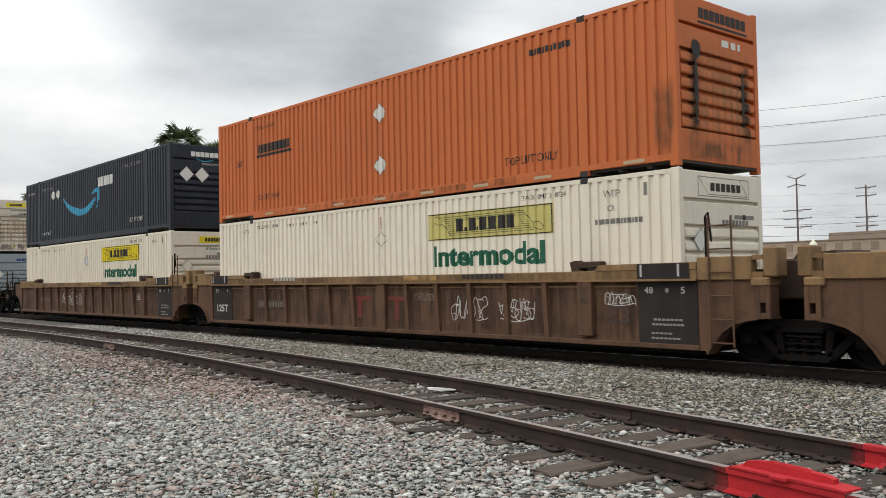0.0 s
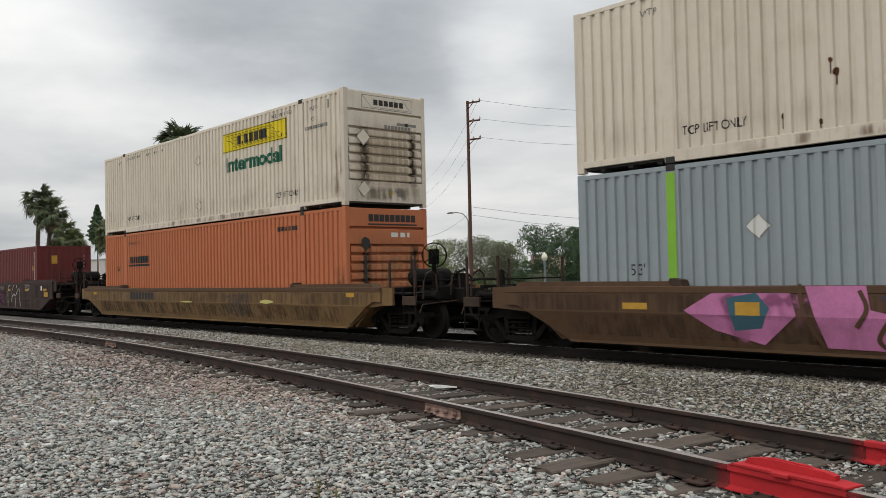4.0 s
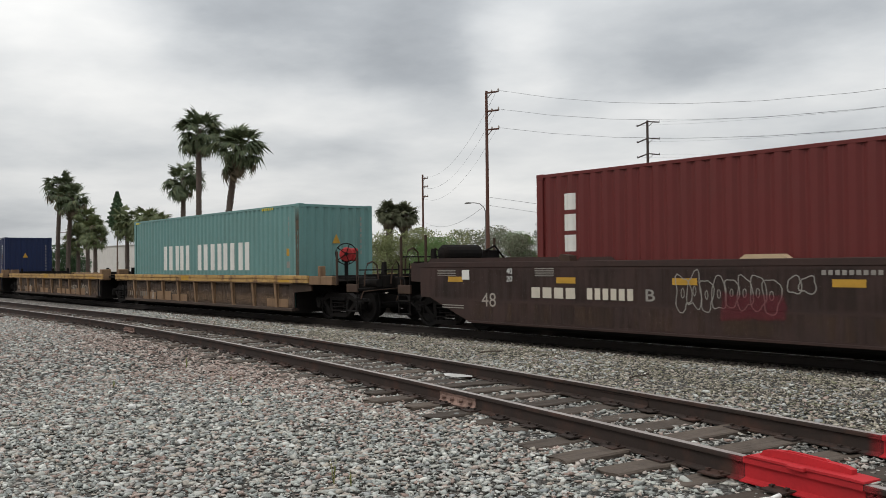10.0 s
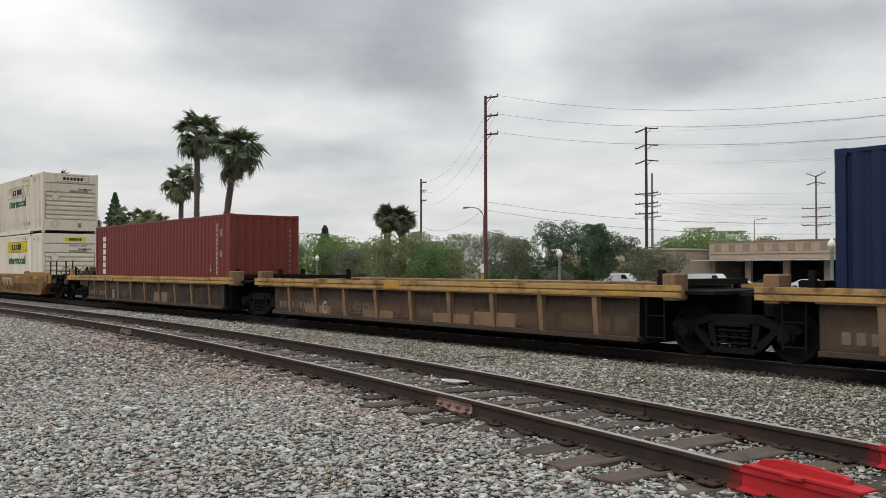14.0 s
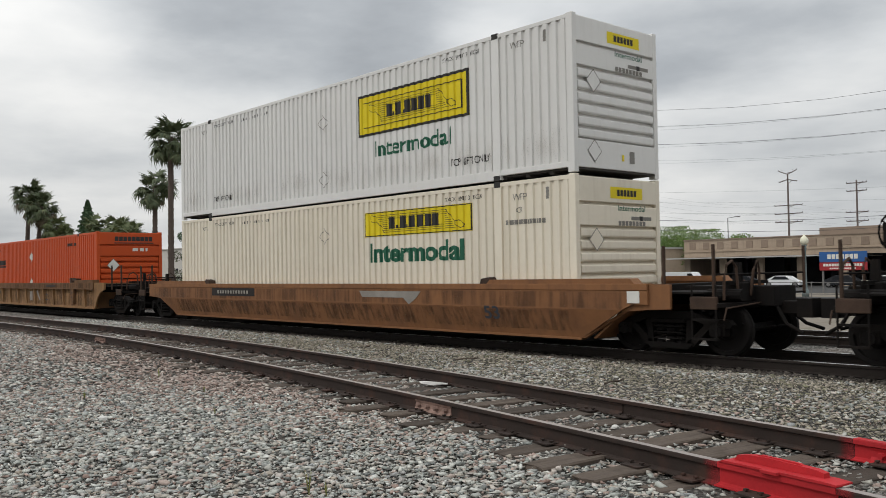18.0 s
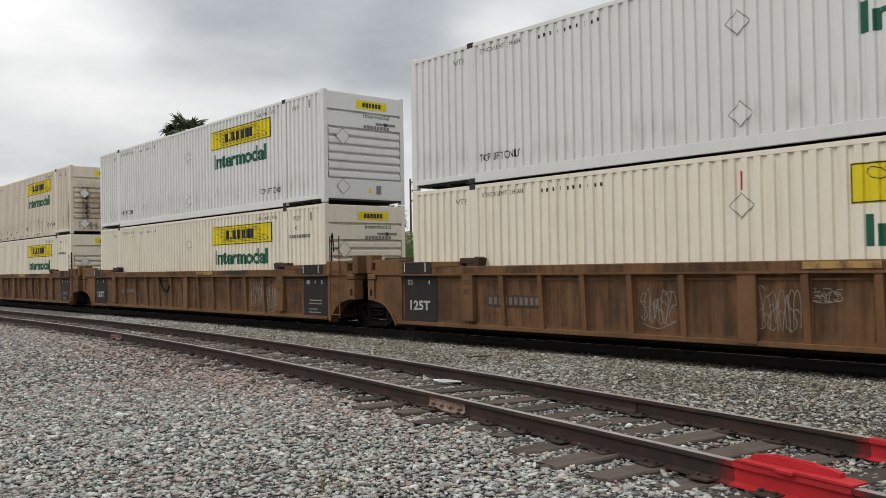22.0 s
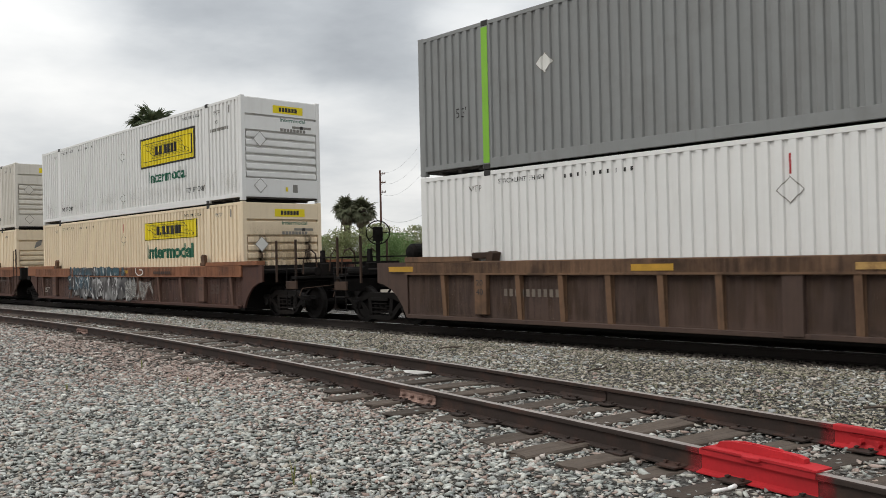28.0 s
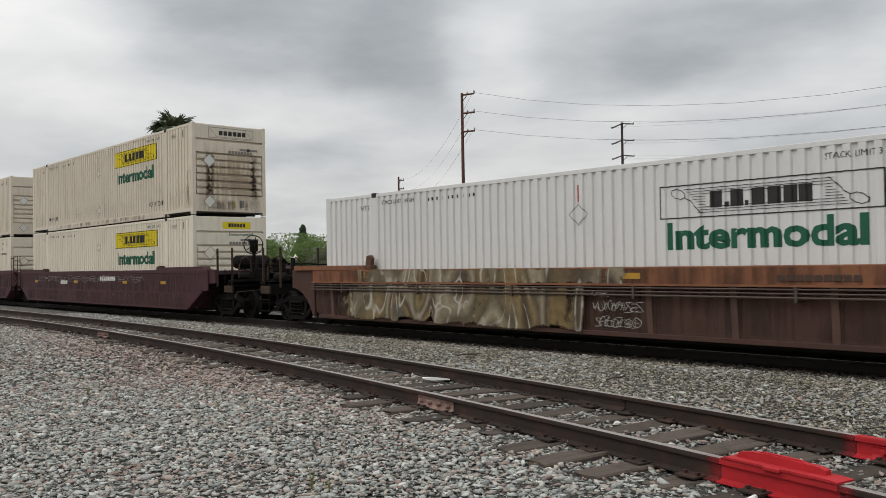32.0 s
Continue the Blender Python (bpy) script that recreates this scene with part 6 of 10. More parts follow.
def arrow_box():
    """Dark navy box with a curved blue arrow."""
    c = container_53("navy_black_paint")
    w = DOMESTIC
    # a crescent, thick in the middle, and a bent head standing clear of its tip
    up = smooth_line([(-2.80, 1.90), (-2.23, 1.65), (-1.62, 1.47), (-1.05, 1.36), (-0.44, 1.29), (0.15, 1.37), (0.63, 1.52), (1.08, 1.68)])
    down = smooth_line([(-2.72, 1.79), (-2.24, 1.43), (-1.64, 1.20), (-1.07, 1.06), (-0.45, 1.03), (0.13, 1.10), (0.62, 1.28), (1.05, 1.54)])
    plates([(a, b, d, e) for a, b, d, e in zip(up, down, down[1:], up[1:])], "sky_blue_mark", c, Y53, w, name="curved_arrow", label="light blue curved arrow")
    outer = smooth_line([(0.66, 1.83), (0.90, 1.95), (1.20, 2.00), (1.46, 1.97), (1.48, 1.75), (1.40, 1.47), (1.19, 1.21)])
    inner = smooth_line([(0.67, 1.78), (0.88, 1.82), (1.12, 1.84), (1.27, 1.81), (1.28, 1.70), (1.25, 1.50), (1.17, 1.25)])
    plates([(a, b, d, e) for a, b, d, e in zip(outer, inner, inner[1:], outer[1:])], "sky_blue_mark", c, Y53, w, "side", 0.004, "arrow_head")
    plates(bars(1.38, 2.02, 1.54, 0.36, 5, 0.18), "white_mark", c, Y53, w, name="name_marking", label="white service name as plain bars")
    lettering("STACK LIMIT 2 HIGH", 3.9, 2.48, 1.7, 0.13, "pale_mark", c, Y53, w)
    lettering("TOP LIFT ONLY", 4.5, 0.45, 1.25, 0.16, "white_mark", c, Y53, w)
    lettering("TOP LIFT ONLY", -5.62, 0.42, 1.2, 0.15, "white_mark", c, Y53, w)
    lettering("STACK LIMIT 2 HIGH", -5.62, 2.40, 1.55, 0.13, "pale_mark", c, Y53, w)
    plates(bars(-7.7, 2.38, 0.95, 0.11, 8), "pale_mark", c, Y53, w, name="serial_marking")
    for x in (-4.12, -3.47):
        placard(c, x, 2.13, 0.26, "white_mark", "side", Y53, w)
    e = 8.077
    plates(bars(-0.55, 2.50, 1.0, 0.16, 6, 0.16), "white_mark", c, e, None, "end", 0.0, "name_marking")
    plates(ribbon([(-0.35 + 0.6 * i / 8, 2.42 - 0.07 * math.sin(math.pi * i / 8)) for i in range(9)], 0.035), "sky_blue_mark", c, e, None, "end", 0.0, "curved_arrow")
    plates(bars(-0.15, 2.22, 0.6, 0.07, 8), "pale_mark", c, e, None, "end", 0.0, "serial_marking")
    plates([(0.72, 0.84, 2.40, 2.62), (0.72, 0.95, 0.42, 0.70)], "white_mark", c, e, None, "end", 0.0, "label_plate")
    for y in (-0.72, -0.16):
        placard(c, y, 1.88, 0.26, "white_mark")
    return c


def post_film(c, mat):
    """Rust bloomed over the corner post of a box, on both of its faces."""
    def build(bm):
        y = -Y40 if Y40 > 0 else Y40
        for q in (((5.90, y - 0.004, 0.15), (6.10, y - 0.004, 0.15), (6.10, y - 0.004, 2.86), (5.90, y - 0.004, 2.86)), ((6.100, y, 0.15), (6.100, y + 0.16, 0.15), (6.100, y + 0.16, 2.86), (6.100, y, 2.86))):
            bm.faces.new([bm.verts.new(p) for p in q])
    part("rust_film", shared("rust_film", mat, mat, build), c, "brown rust on the corner post")


def overseas_box(kind):
    if kind == "teal":
        c = container_40("teal_paint")
        w = OVERSEAS
        plates(bars(-3.25, 1.06, 2.15, 0.84, 5, 0.7) + bars(-0.44, 1.06, 3.62, 0.84, 8, 0.7), "white_mark", c, Y40, w, name="name_marking", label="large white line name as plain bars")
        plates([(5.22, 5.26, 0.9 + i * 0.17, 1.0 + i * 0.17) for i in range(9)] + [(5.46, 5.50, 2.0 + i * 0.15, 2.1 + i * 0.15) for i in range(4)], "pale_mark", c, Y40, w, name="serial_marking")
        plates([(5.4, 5.56, 1.45, 1.66)], "amber_mark", c, Y40, w, name="sticker")
        plates([(5.4, 5.58, 1.12, 1.30)], "pale_mark", c, Y40, w, name="label_plate")
        plates([((-0.15, 1.80), (0.12, 1.80), (-0.02, 2.07))], "amber_mark", c, 6.096, None, "end", 0.004, "hazard_triangle")
        post_film(c, "rust_film")
        plates([(0.80, 0.84, 1.5 + i * 0.16, 1.60 + i * 0.16) for i in range(7)], "pale_mark", c, 6.096, None, "end", 0.004, "serial_marking")
        plates([(4.0 + i * 0.12, 4.06 + i * 0.12, 2.78, 2.85) for i in range(6)] + [(-5.9 + i * 0.12, -5.84 + i * 0.12, 2.79, 2.85) for i in range(4)], "yellow_mark", c, Y40, None, "side", 0.008, "hazard_stripe")
    elif kind == "blue":
        c = container_40("blue_paint")
        w = OVERSEAS
        plates(bars(-1.77, 1.23, 1.52, 0.47, 3, 0.18) + bars(-0.08, 1.23, 1.62, 0.47, 3, 0.18), "white_mark", c, Y40, w, name="name_marking", label="large white line name as plain bars")
        a = [(-1.18, 1.97), (-0.98, 2.16), (-0.68, 2.33), (-0.35, 2.42), (0.26, 2.45), (0.20, 2.34), (-0.02, 2.25), (-0.35, 2.23), (-0.72, 2.18), (-0.98, 2.06)]
        plates([tuple(a[i] for i in (0, 1, 9)), tuple(a[i] for i in (1, 2, 8, 9)), tuple(a[i] for i in (2, 3, 7, 8)), tuple(a[i] for i in (3, 4, 5, 6, 7))], "white_mark", c, Y40, w, name="swoosh")
        lettering("eco container", 2.40, 0.93, 2.57, 0.20, "white_mark", c, Y40, w, 0.02, label="white lettering")
        plates([(5.25, 5.30, 1.19 + i * 0.117, 1.27 + i * 0.117) for i in range(11)] + [(5.56, 5.61, 2.01 + i * 0.12, 2.10 + i * 0.12) for i in range(4)], "white_mark", c, Y40, w, name="serial_marking")
        plates([(5.48, 5.64, 1.76, 1.92), ((5.42, 1.02), (5.68, 1.02), (5.55, 1.24))], "amber_mark", c, Y40, w, name="sticker")
        plates([(5.48, 5.64, 1.40, 1.54), (5.48, 5.64, 1.58, 1.64)], "pale_mark", c, Y40, w, name="label_plate")
        plates([((-0.32, 1.78), (-0.05, 1.78), (-0.18, 2.05))], "amber_mark", c, 6.096, None, "end", 0.004, "hazard_triangle")
        plates([(0.88, 0.92, 0.6 + i * 0.16, 0.70 + i * 0.16) for i in range(12)], "pale_mark", c, 6.096, None, "end", 0.004, "serial_marking")
        plates([(5.0 + i * 0.12, 5.06 + i * 0.12, 2.79, 2.85) for i in range(5)], "white_mark", c, Y40, None, "side", 0.008, "hazard_stripe")
    else:
        paint = "maroon_paint" if kind in ("maroon", "tall") else "rust_red_paint"
        c = container_40(paint)
        w = OVERSEAS
        rows = {"maroon": (3, "end"), "tall": (0, ""), "rust": (6, "")}[kind]
        if kind == "tall":
            plates([(-5.33, -4.94, 2.18, 2.62)], "navy_mark", c, Y40, w, name="badge_panel")
            plates([((-5.25, 2.28), (-5.15, 2.28), (-5.10, 2.40), (-5.02, 2.42), (-4.99, 2.50), (-4.98, 2.56), (-5.20, 2.54))], "faded_yellow_mark", c, Y40, w, "side", 0.006, "badge_shape")
            plates([(-5.33, -4.94, 2.18, 2.25)] + frame_bars(-5.35, -4.92, 2.16, 2.64, 0.02), "pale_tan_mark", c, Y40, w, "side", 0.008, "badge_border")
            plates([(-0.58, -0.32, 2.06, 2.44)], "amber_mark", c, 6.096, None, "end", 0.004, "sticker")
            plates([((0.28, 1.42), (0.52, 1.42), (0.40, 1.70))], "pale_mark", c, 6.096, None, "end", 0.004, "hazard_triangle")
        elif kind == "maroon":
            plates([(-5.40, -5.12, 1.40 + i * 0.39, 1.71 + i * 0.39) for i in range(3)], "white_mark", c, Y40, w, name="name_marking", label="white maker's name as plain upright blocks")
            plates(bars(-0.80, 2.06, 0.85, 0.32, 3, 0.22), "white_mark", c, 6.096, None, "end", 0.004, "name_marking")
        else:
            plates([(-5.23, -4.91, 0.98 + i * 0.26, 1.18 + i * 0.26) for i in range(6)], "white_mark", c, Y40, w, name="name_marking", label="white maker's name as plain upright blocks")
        plates([((5.66 if kind == "tall" else 5.14), (5.69 if kind == "tall" else 5.175), 1.0 + i * 0.15, 1.12 + i * 0.15) for i in range(11)], "faded_white_mark", c, Y40, w, name="serial_marking")
        if kind == "tall":
            plates([((5.29, 1.77), (5.51, 1.77), (5.40, 1.98))], "amber_mark", c, Y40, w, name="hazard_triangle")
        else:
            plates([(5.4, 5.58, 2.2, 2.42), (5.4, 5.58, 1.55, 1.75)], "pale_mark", c, Y40, w, name="label_plate")
        plates([((4.55, 1.12), (4.80, 1.12), (4.68, 1.40))] if kind == "maroon" else [((4.6, 1.1), (4.85, 1.1), (4.72, 1.4))], "pale_mark", c, Y40, w, name="hazard_triangle")
        if kind == "maroon":
            plates([(4.45, 4.95, 0.72, 0.98)], "amber_mark", c, Y40, w, name="sticker")
        plates([(0.88, 0.91, 0.6 + i * 0.16, 0.70 + i * 0.16) for i in range(12)], "pale_mark", c, 6.096, None, "end", 0.004, "serial_marking")
    return c


def load(ob, left, length, z, label):
    """Set a box on the train: left end along the train, length, height of its floor."""
    tagged(ob, label, "container", "containers on the train")
    MOVING.append((ob, left + length / 2, z))


WHITE = "off-white steel container with green lettering, "


def build_containers():
    lo, hi = FLOOR_Z, UPPER_Z
    A, B = 16.154, 12.192
    put = load
    put(intermodal_box("cream_paint", "faded", False, 3, "white"), -24.34, A, lo, WHITE + "under an orange one")
    put(orange_box("pale_orange_paint", True, (0.87, 2.09), 1, True), -24.34, A, hi, "faded orange 53-foot steel container with sooty front end")
    put(intermodal_box("cream_paint", "yellow", False, 4), -44.0, A, lo, WHITE + "under a dark navy one")
    put(arrow_box(), -44.0, A, hi, "dark navy 53-foot steel container with a light blue curved arrow")
    put(logistics_box("pale_blue_grey_paint", False, 1), -67.55, A, lo, "pale blue-grey steel container with lime-green posts")
    put(intermodal_box("old_white_paint", "yellow", True, 5, "yellow", True, True), -67.55, A, hi, WHITE + "rust-pocked, stacked on a grey one")
    put(orange_box("amber_orange_paint", False, (), 2, True), -91.08, A, lo, "amber-orange 53-foot steel container under an off-white one")
    put(intermodal_box("old_white_paint", "yellow", True, 6, "white", True), -91.08, A, hi, WHITE + "stacked on an orange one")
    put(overseas_box("tall"), -112.2, B, lo, "maroon 40-foot overseas container with small pale labels")
    put(overseas_box("maroon"), -156.56, B, lo, "maroon 40-foot overseas container with white upright blocks")
    put(overseas_box("teal"), -177.76, B, lo, "teal 40-foot overseas container with large white bars")
    put(overseas_box("blue"), -209.2, B, lo, "navy blue 40-foot overseas container with white swoosh")
    put(overseas_box("rust"), -240.35, B, lo, "rust-red 40-foot overseas container with white upright blocks")
    put(intermodal_box("cream_paint", "yellow", False, 8), -263.87, A, lo, WHITE + "lower of two")
    put(intermodal_box("old_white_paint", "plain", True, 10, "white"), -263.87, A, hi, WHITE + "outlined badge, upper of two")
    put(intermodal_box("cream_paint", "yellow", False, 12), -287.67, A, lo, WHITE + "lower of two")
    put(intermodal_box("white_paint", None, True, 14, big=True), -287.67, A, hi, "clean white steel container with black-framed yellow badge")
    put(orange_box("red_orange_paint", False, (0.95, 2.12), 3), -311.25, A, lo, "bright red-orange 53-foot steel container standing alone in its well")
    put(intermodal_box("cream_paint", "yellow", False, 15, "white"), -334.8, A, lo, WHITE + "lower of two")
    put(intermodal_box("white_paint", "yellow", True, 16), -334.8, A, hi, WHITE + "upper of two")
    put(intermodal_box("cream_paint", "yellow", False, 18), -354.54, A, lo, WHITE + "lower of two")
    put(intermodal_box("white_paint", "yellow", True, 20), -354.54, A, hi, WHITE + "upper of two")
    put(intermodal_box("cream_paint", "yellow", False, 21), -374.28, A, lo, WHITE + "lower of two")
    put(intermodal_box("old_white_paint", "yellow", True, 23, "yellow", True, True), -374.28, A, hi, WHITE + "rust-pocked, upper of two")
    put(intermodal_box("cream_paint", "yellow", False, 24), -397.91, A, lo, WHITE + "lower of two")
    put(intermodal_box("old_white_paint", "yellow", True, 26, "yellow", True), -397.91, A, hi, WHITE + "upper of two")
    put(intermodal_box("white_paint", "faded", False, 27, "white"), -421.36, A, lo, WHITE + "under a grey one")
    put(logistics_box("mid_grey_paint", True, 2), -421.36, A, hi, "mid-grey 53-foot steel container with lime-green posts")
    put(intermodal_box("tan_paint", "yellow", False, 29, "yellow", True), -444.97, A, lo, "yellowed tan 53-foot steel container with yellow badge")
    put(intermodal_box("white_paint", None, True, 30, big=True), -444.97, A, hi, "clean white steel container with black-framed yellow badge")
    tan = container_53("tan_paint")
    small_print(tan, 1, False)
    plates(bars(0.1, 2.2, 0.8, 0.22, 4), "black_mark", tan, 8.077, None, "end", 0.0, "name_marking")
    plates([((-0.55, 2.05), (-0.25, 2.2), (-0.2, 2.45), (-0.45, 2.35))], "grey_mark", tan, 8.077, None, "end", 0.0, "leaf_mark")
    put(tan, -464.66, A, lo, "plain yellowed tan 53-foot steel container")
    put(intermodal_box("grey_white_paint", "yellow", True, 32), -464.66, A, hi, WHITE + "stacked on a tan one")
    put(intermodal_box("white_paint", "plain", False, 33, "white"), -484.15, A, lo, WHITE + "standing alone in its well")
    put(intermodal_box("cream_paint", "yellow", False, 34), -507.75, A, lo, WHITE + "lower of two")
    put(intermodal_box("old_white_paint", "yellow", True, 35, "white", True), -507.75, A, hi, WHITE + "upper of two")
    put(intermodal_box("cream_paint", "yellow", False, 36), -527.38, A, lo, WHITE + "lower of two")
    put(intermodal_box("old_white_paint", "yellow", True, 37), -527.38, A, hi, WHITE + "upper of two")


build_containers()

# ---------------------------------------------------------------- freight cars
# a car's own space: x along the track, y across (0 at the track's centre), z above the rail top
ROLLING = []          # (wheelset, place of its car along the train)
WHEEL_R = 0.42


def wheelset_mesh():
    def build(bm):
        for s in (-1, 1):
            lathe(bm, [(0.06, s * 0.66), (0.15, s * 0.67), (0.16, s * 0.70), (0.33, s * 0.715), (0.35, s * 0.69), (0.445, s * 0.69), (0.445, s * 0.715), (WHEEL_R, s * 0.73), (WHEEL_R - 0.004, s * 0.815), (0.40, s * 0.825), (0.34, s * 0.825), (0.33, s * 0.775), (0.17, s * 0.765), (0.13, s * 0.83), (0.09, s * 0.835)], "y", sides=28)
        rod(bm, (0, -1.05, 0), (0, 1.05, 0), 0.075, sides=10)
        for s in (-1, 1):
            rod(bm, (0, s * 1.05, 0), (0, s * 1.14, 0), 0.10, sides=10)
            for i in range(3):
                a = i * 2.094
                rod(bm, (0.055 * math.cos(a), s * 1.13, 0.055 * math.sin(a)), (0.055 * math.cos(a), s * 1.16, 0.055 * math.sin(a)), 0.016, sides=6)
    return shared("wheelset", 0, "wheel_steel", build)


def side_frame_mesh():
    def build(bm):
        y0, y1 = -0.07, 0.07
        top = [(-1.16, 0.52), (-1.08, 0.60), (-0.75, 0.60), (-0.45, 0.72), (0.45, 0.72), (0.75, 0.60), (1.08, 0.60), (1.16, 0.52), (1.10, 0.46), (0.76, 0.48), (0.46, 0.58), (-0.46, 0.58), (-0.76, 0.48), (-1.10, 0.46)]
        prism(bm, top, "y", y0, y1)
        for s in (-1, 1):
            prism(bm, [(s * 0.80, 0.50), (s * 0.66, 0.50), (s * 0.34, 0.22), (s * 0.34, 0.14), (s * 0.44, 0.14)], "y", y0, y1)
            prism(bm, [(s * 0.46, 0.60), (s * 0.34, 0.60), (s * 0.30, 0.16), (s * 0.40, 0.16)], "y", y0, y1)
            box(bm, s * 0.89 - 0.14, s * 0.89 + 0.14, y0 - 0.02, y1 + 0.02, 0.33, 0.53, 0.015)
        prism(bm, [(-0.46, 0.20), (-0.36, 0.11), (0.36, 0.11), (0.46, 0.20)], "y", y0 - 0.02, y1 + 0.02)
        for i in range(3):
            x = -0.20 + 0.20 * i
            for k in range(5):
                rod(bm, (x, 0, 0.20 + k * 0.065), (x, 0, 0.235 + k * 0.065), 0.078, sides=9)
        box(bm, -0.32, 0.32, y0 - 0.05, y1 + 0.05, 0.53, 0.60, 0.01)
        for z in (0.26, 0.36, 0.46):
            box(bm, -0.27, 0.27, -0.105, -0.085, z, z + 0.025)
    return shared("side_frame", 0, "shaded_grimy_steel", build)


def bolster_mesh():
    def build(bm):
        prism(bm, [(-1.02, 0.42), (-0.9, 0.58), (-0.4, 0.66), (0.4, 0.66), (0.9, 0.58), (1.02, 0.42), (0.5, 0.36), (-0.5, 0.36)], "x", -0.22, 0.22)
        lathe(bm, [(0.2, 0.64), (0.2, 0.78)], "z", sides=16)
        for s in (-1, 1):
            box(bm, s * 0.36 - 0.04, s * 0.36 + 0.04, -0.95, 0.95, 0.30, 0.40)
    return shared("bolster", 0, "shaded_grimy_steel", build)


def truck(car, x, place):
    b = part("truck", bolster_mesh(), car, "grimy two-axle steel truck, deep shade in its black", pose(x, 0, 0))
    for y in (-1.0, 1.0):
        part("side_frame", side_frame_mesh(), b, at=pose(0, y, 0, 0, 0, 0 if y < 0 else 180))
    for dx in (-0.89, 0.89):
        w = part("wheelset", wheelset_mesh(), b, at=pose(dx, 0, WHEEL_R))
        ROLLING.append((w, place + x, dx))


def ladder(car, x, mat, y=-1.5, z0=0.35, z1=2.0, w=0.36):
    def build(bm):
        for dx in (0, w):
            rod(bm, (dx, 0, 0), (dx, 0, z1 - z0), 0.016, sides=6)
        n = int((z1 - z0) / 0.36)
        for i in range(n + 1):
            rod(bm, (0, 0, 0.06 + i * 0.36), (w, 0, 0.06 + i * 0.36), 0.013, sides=6)
    part("ladder", shared("ladder", (z0, z1, w), mat, build), car, at=pose(x, y, z0))


def posts(car, xs, mat, y=-1.45, z0=0.7, z1=1.95):
    def build(bm):
        box(bm, -0.019, 0.019, -0.028, 0.028, 0, z1 - z0, 0.004)
    for x in xs:
        part("upright", shared("upright", (z0, z1), mat, build), car, at=pose(x, y, z0))


def brake_wheel(car, x, y, z):
    def build(bm):
        n = 20
        pts = [(0, 0.28 * math.cos(6.2832 * i / n), 0.28 * math.sin(6.2832 * i / n)) for i in range(n + 1)]
        pipe(bm, pts, 0.016, 6)
        for i in range(5):
            a = 1.2566 * i
            rod(bm, (0, 0, 0), (0, 0.27 * math.cos(a), 0.27 * math.sin(a)), 0.013, sides=5)
        rod(bm, (-0.08, 0, 0), (0.05, 0, 0), 0.05)
        box(bm, -0.16, -0.06, -0.12, 0.12, -0.2, 0.14, 0.01)
        box(bm, -0.14, -0.08, -0.05, 0.05, -0.75, -0.2)
    part("brake_wheel", shared("brake_wheel", 0, "shaded_grimy_steel", build), car, at=pose(x, y, z, 0, 0, -35))


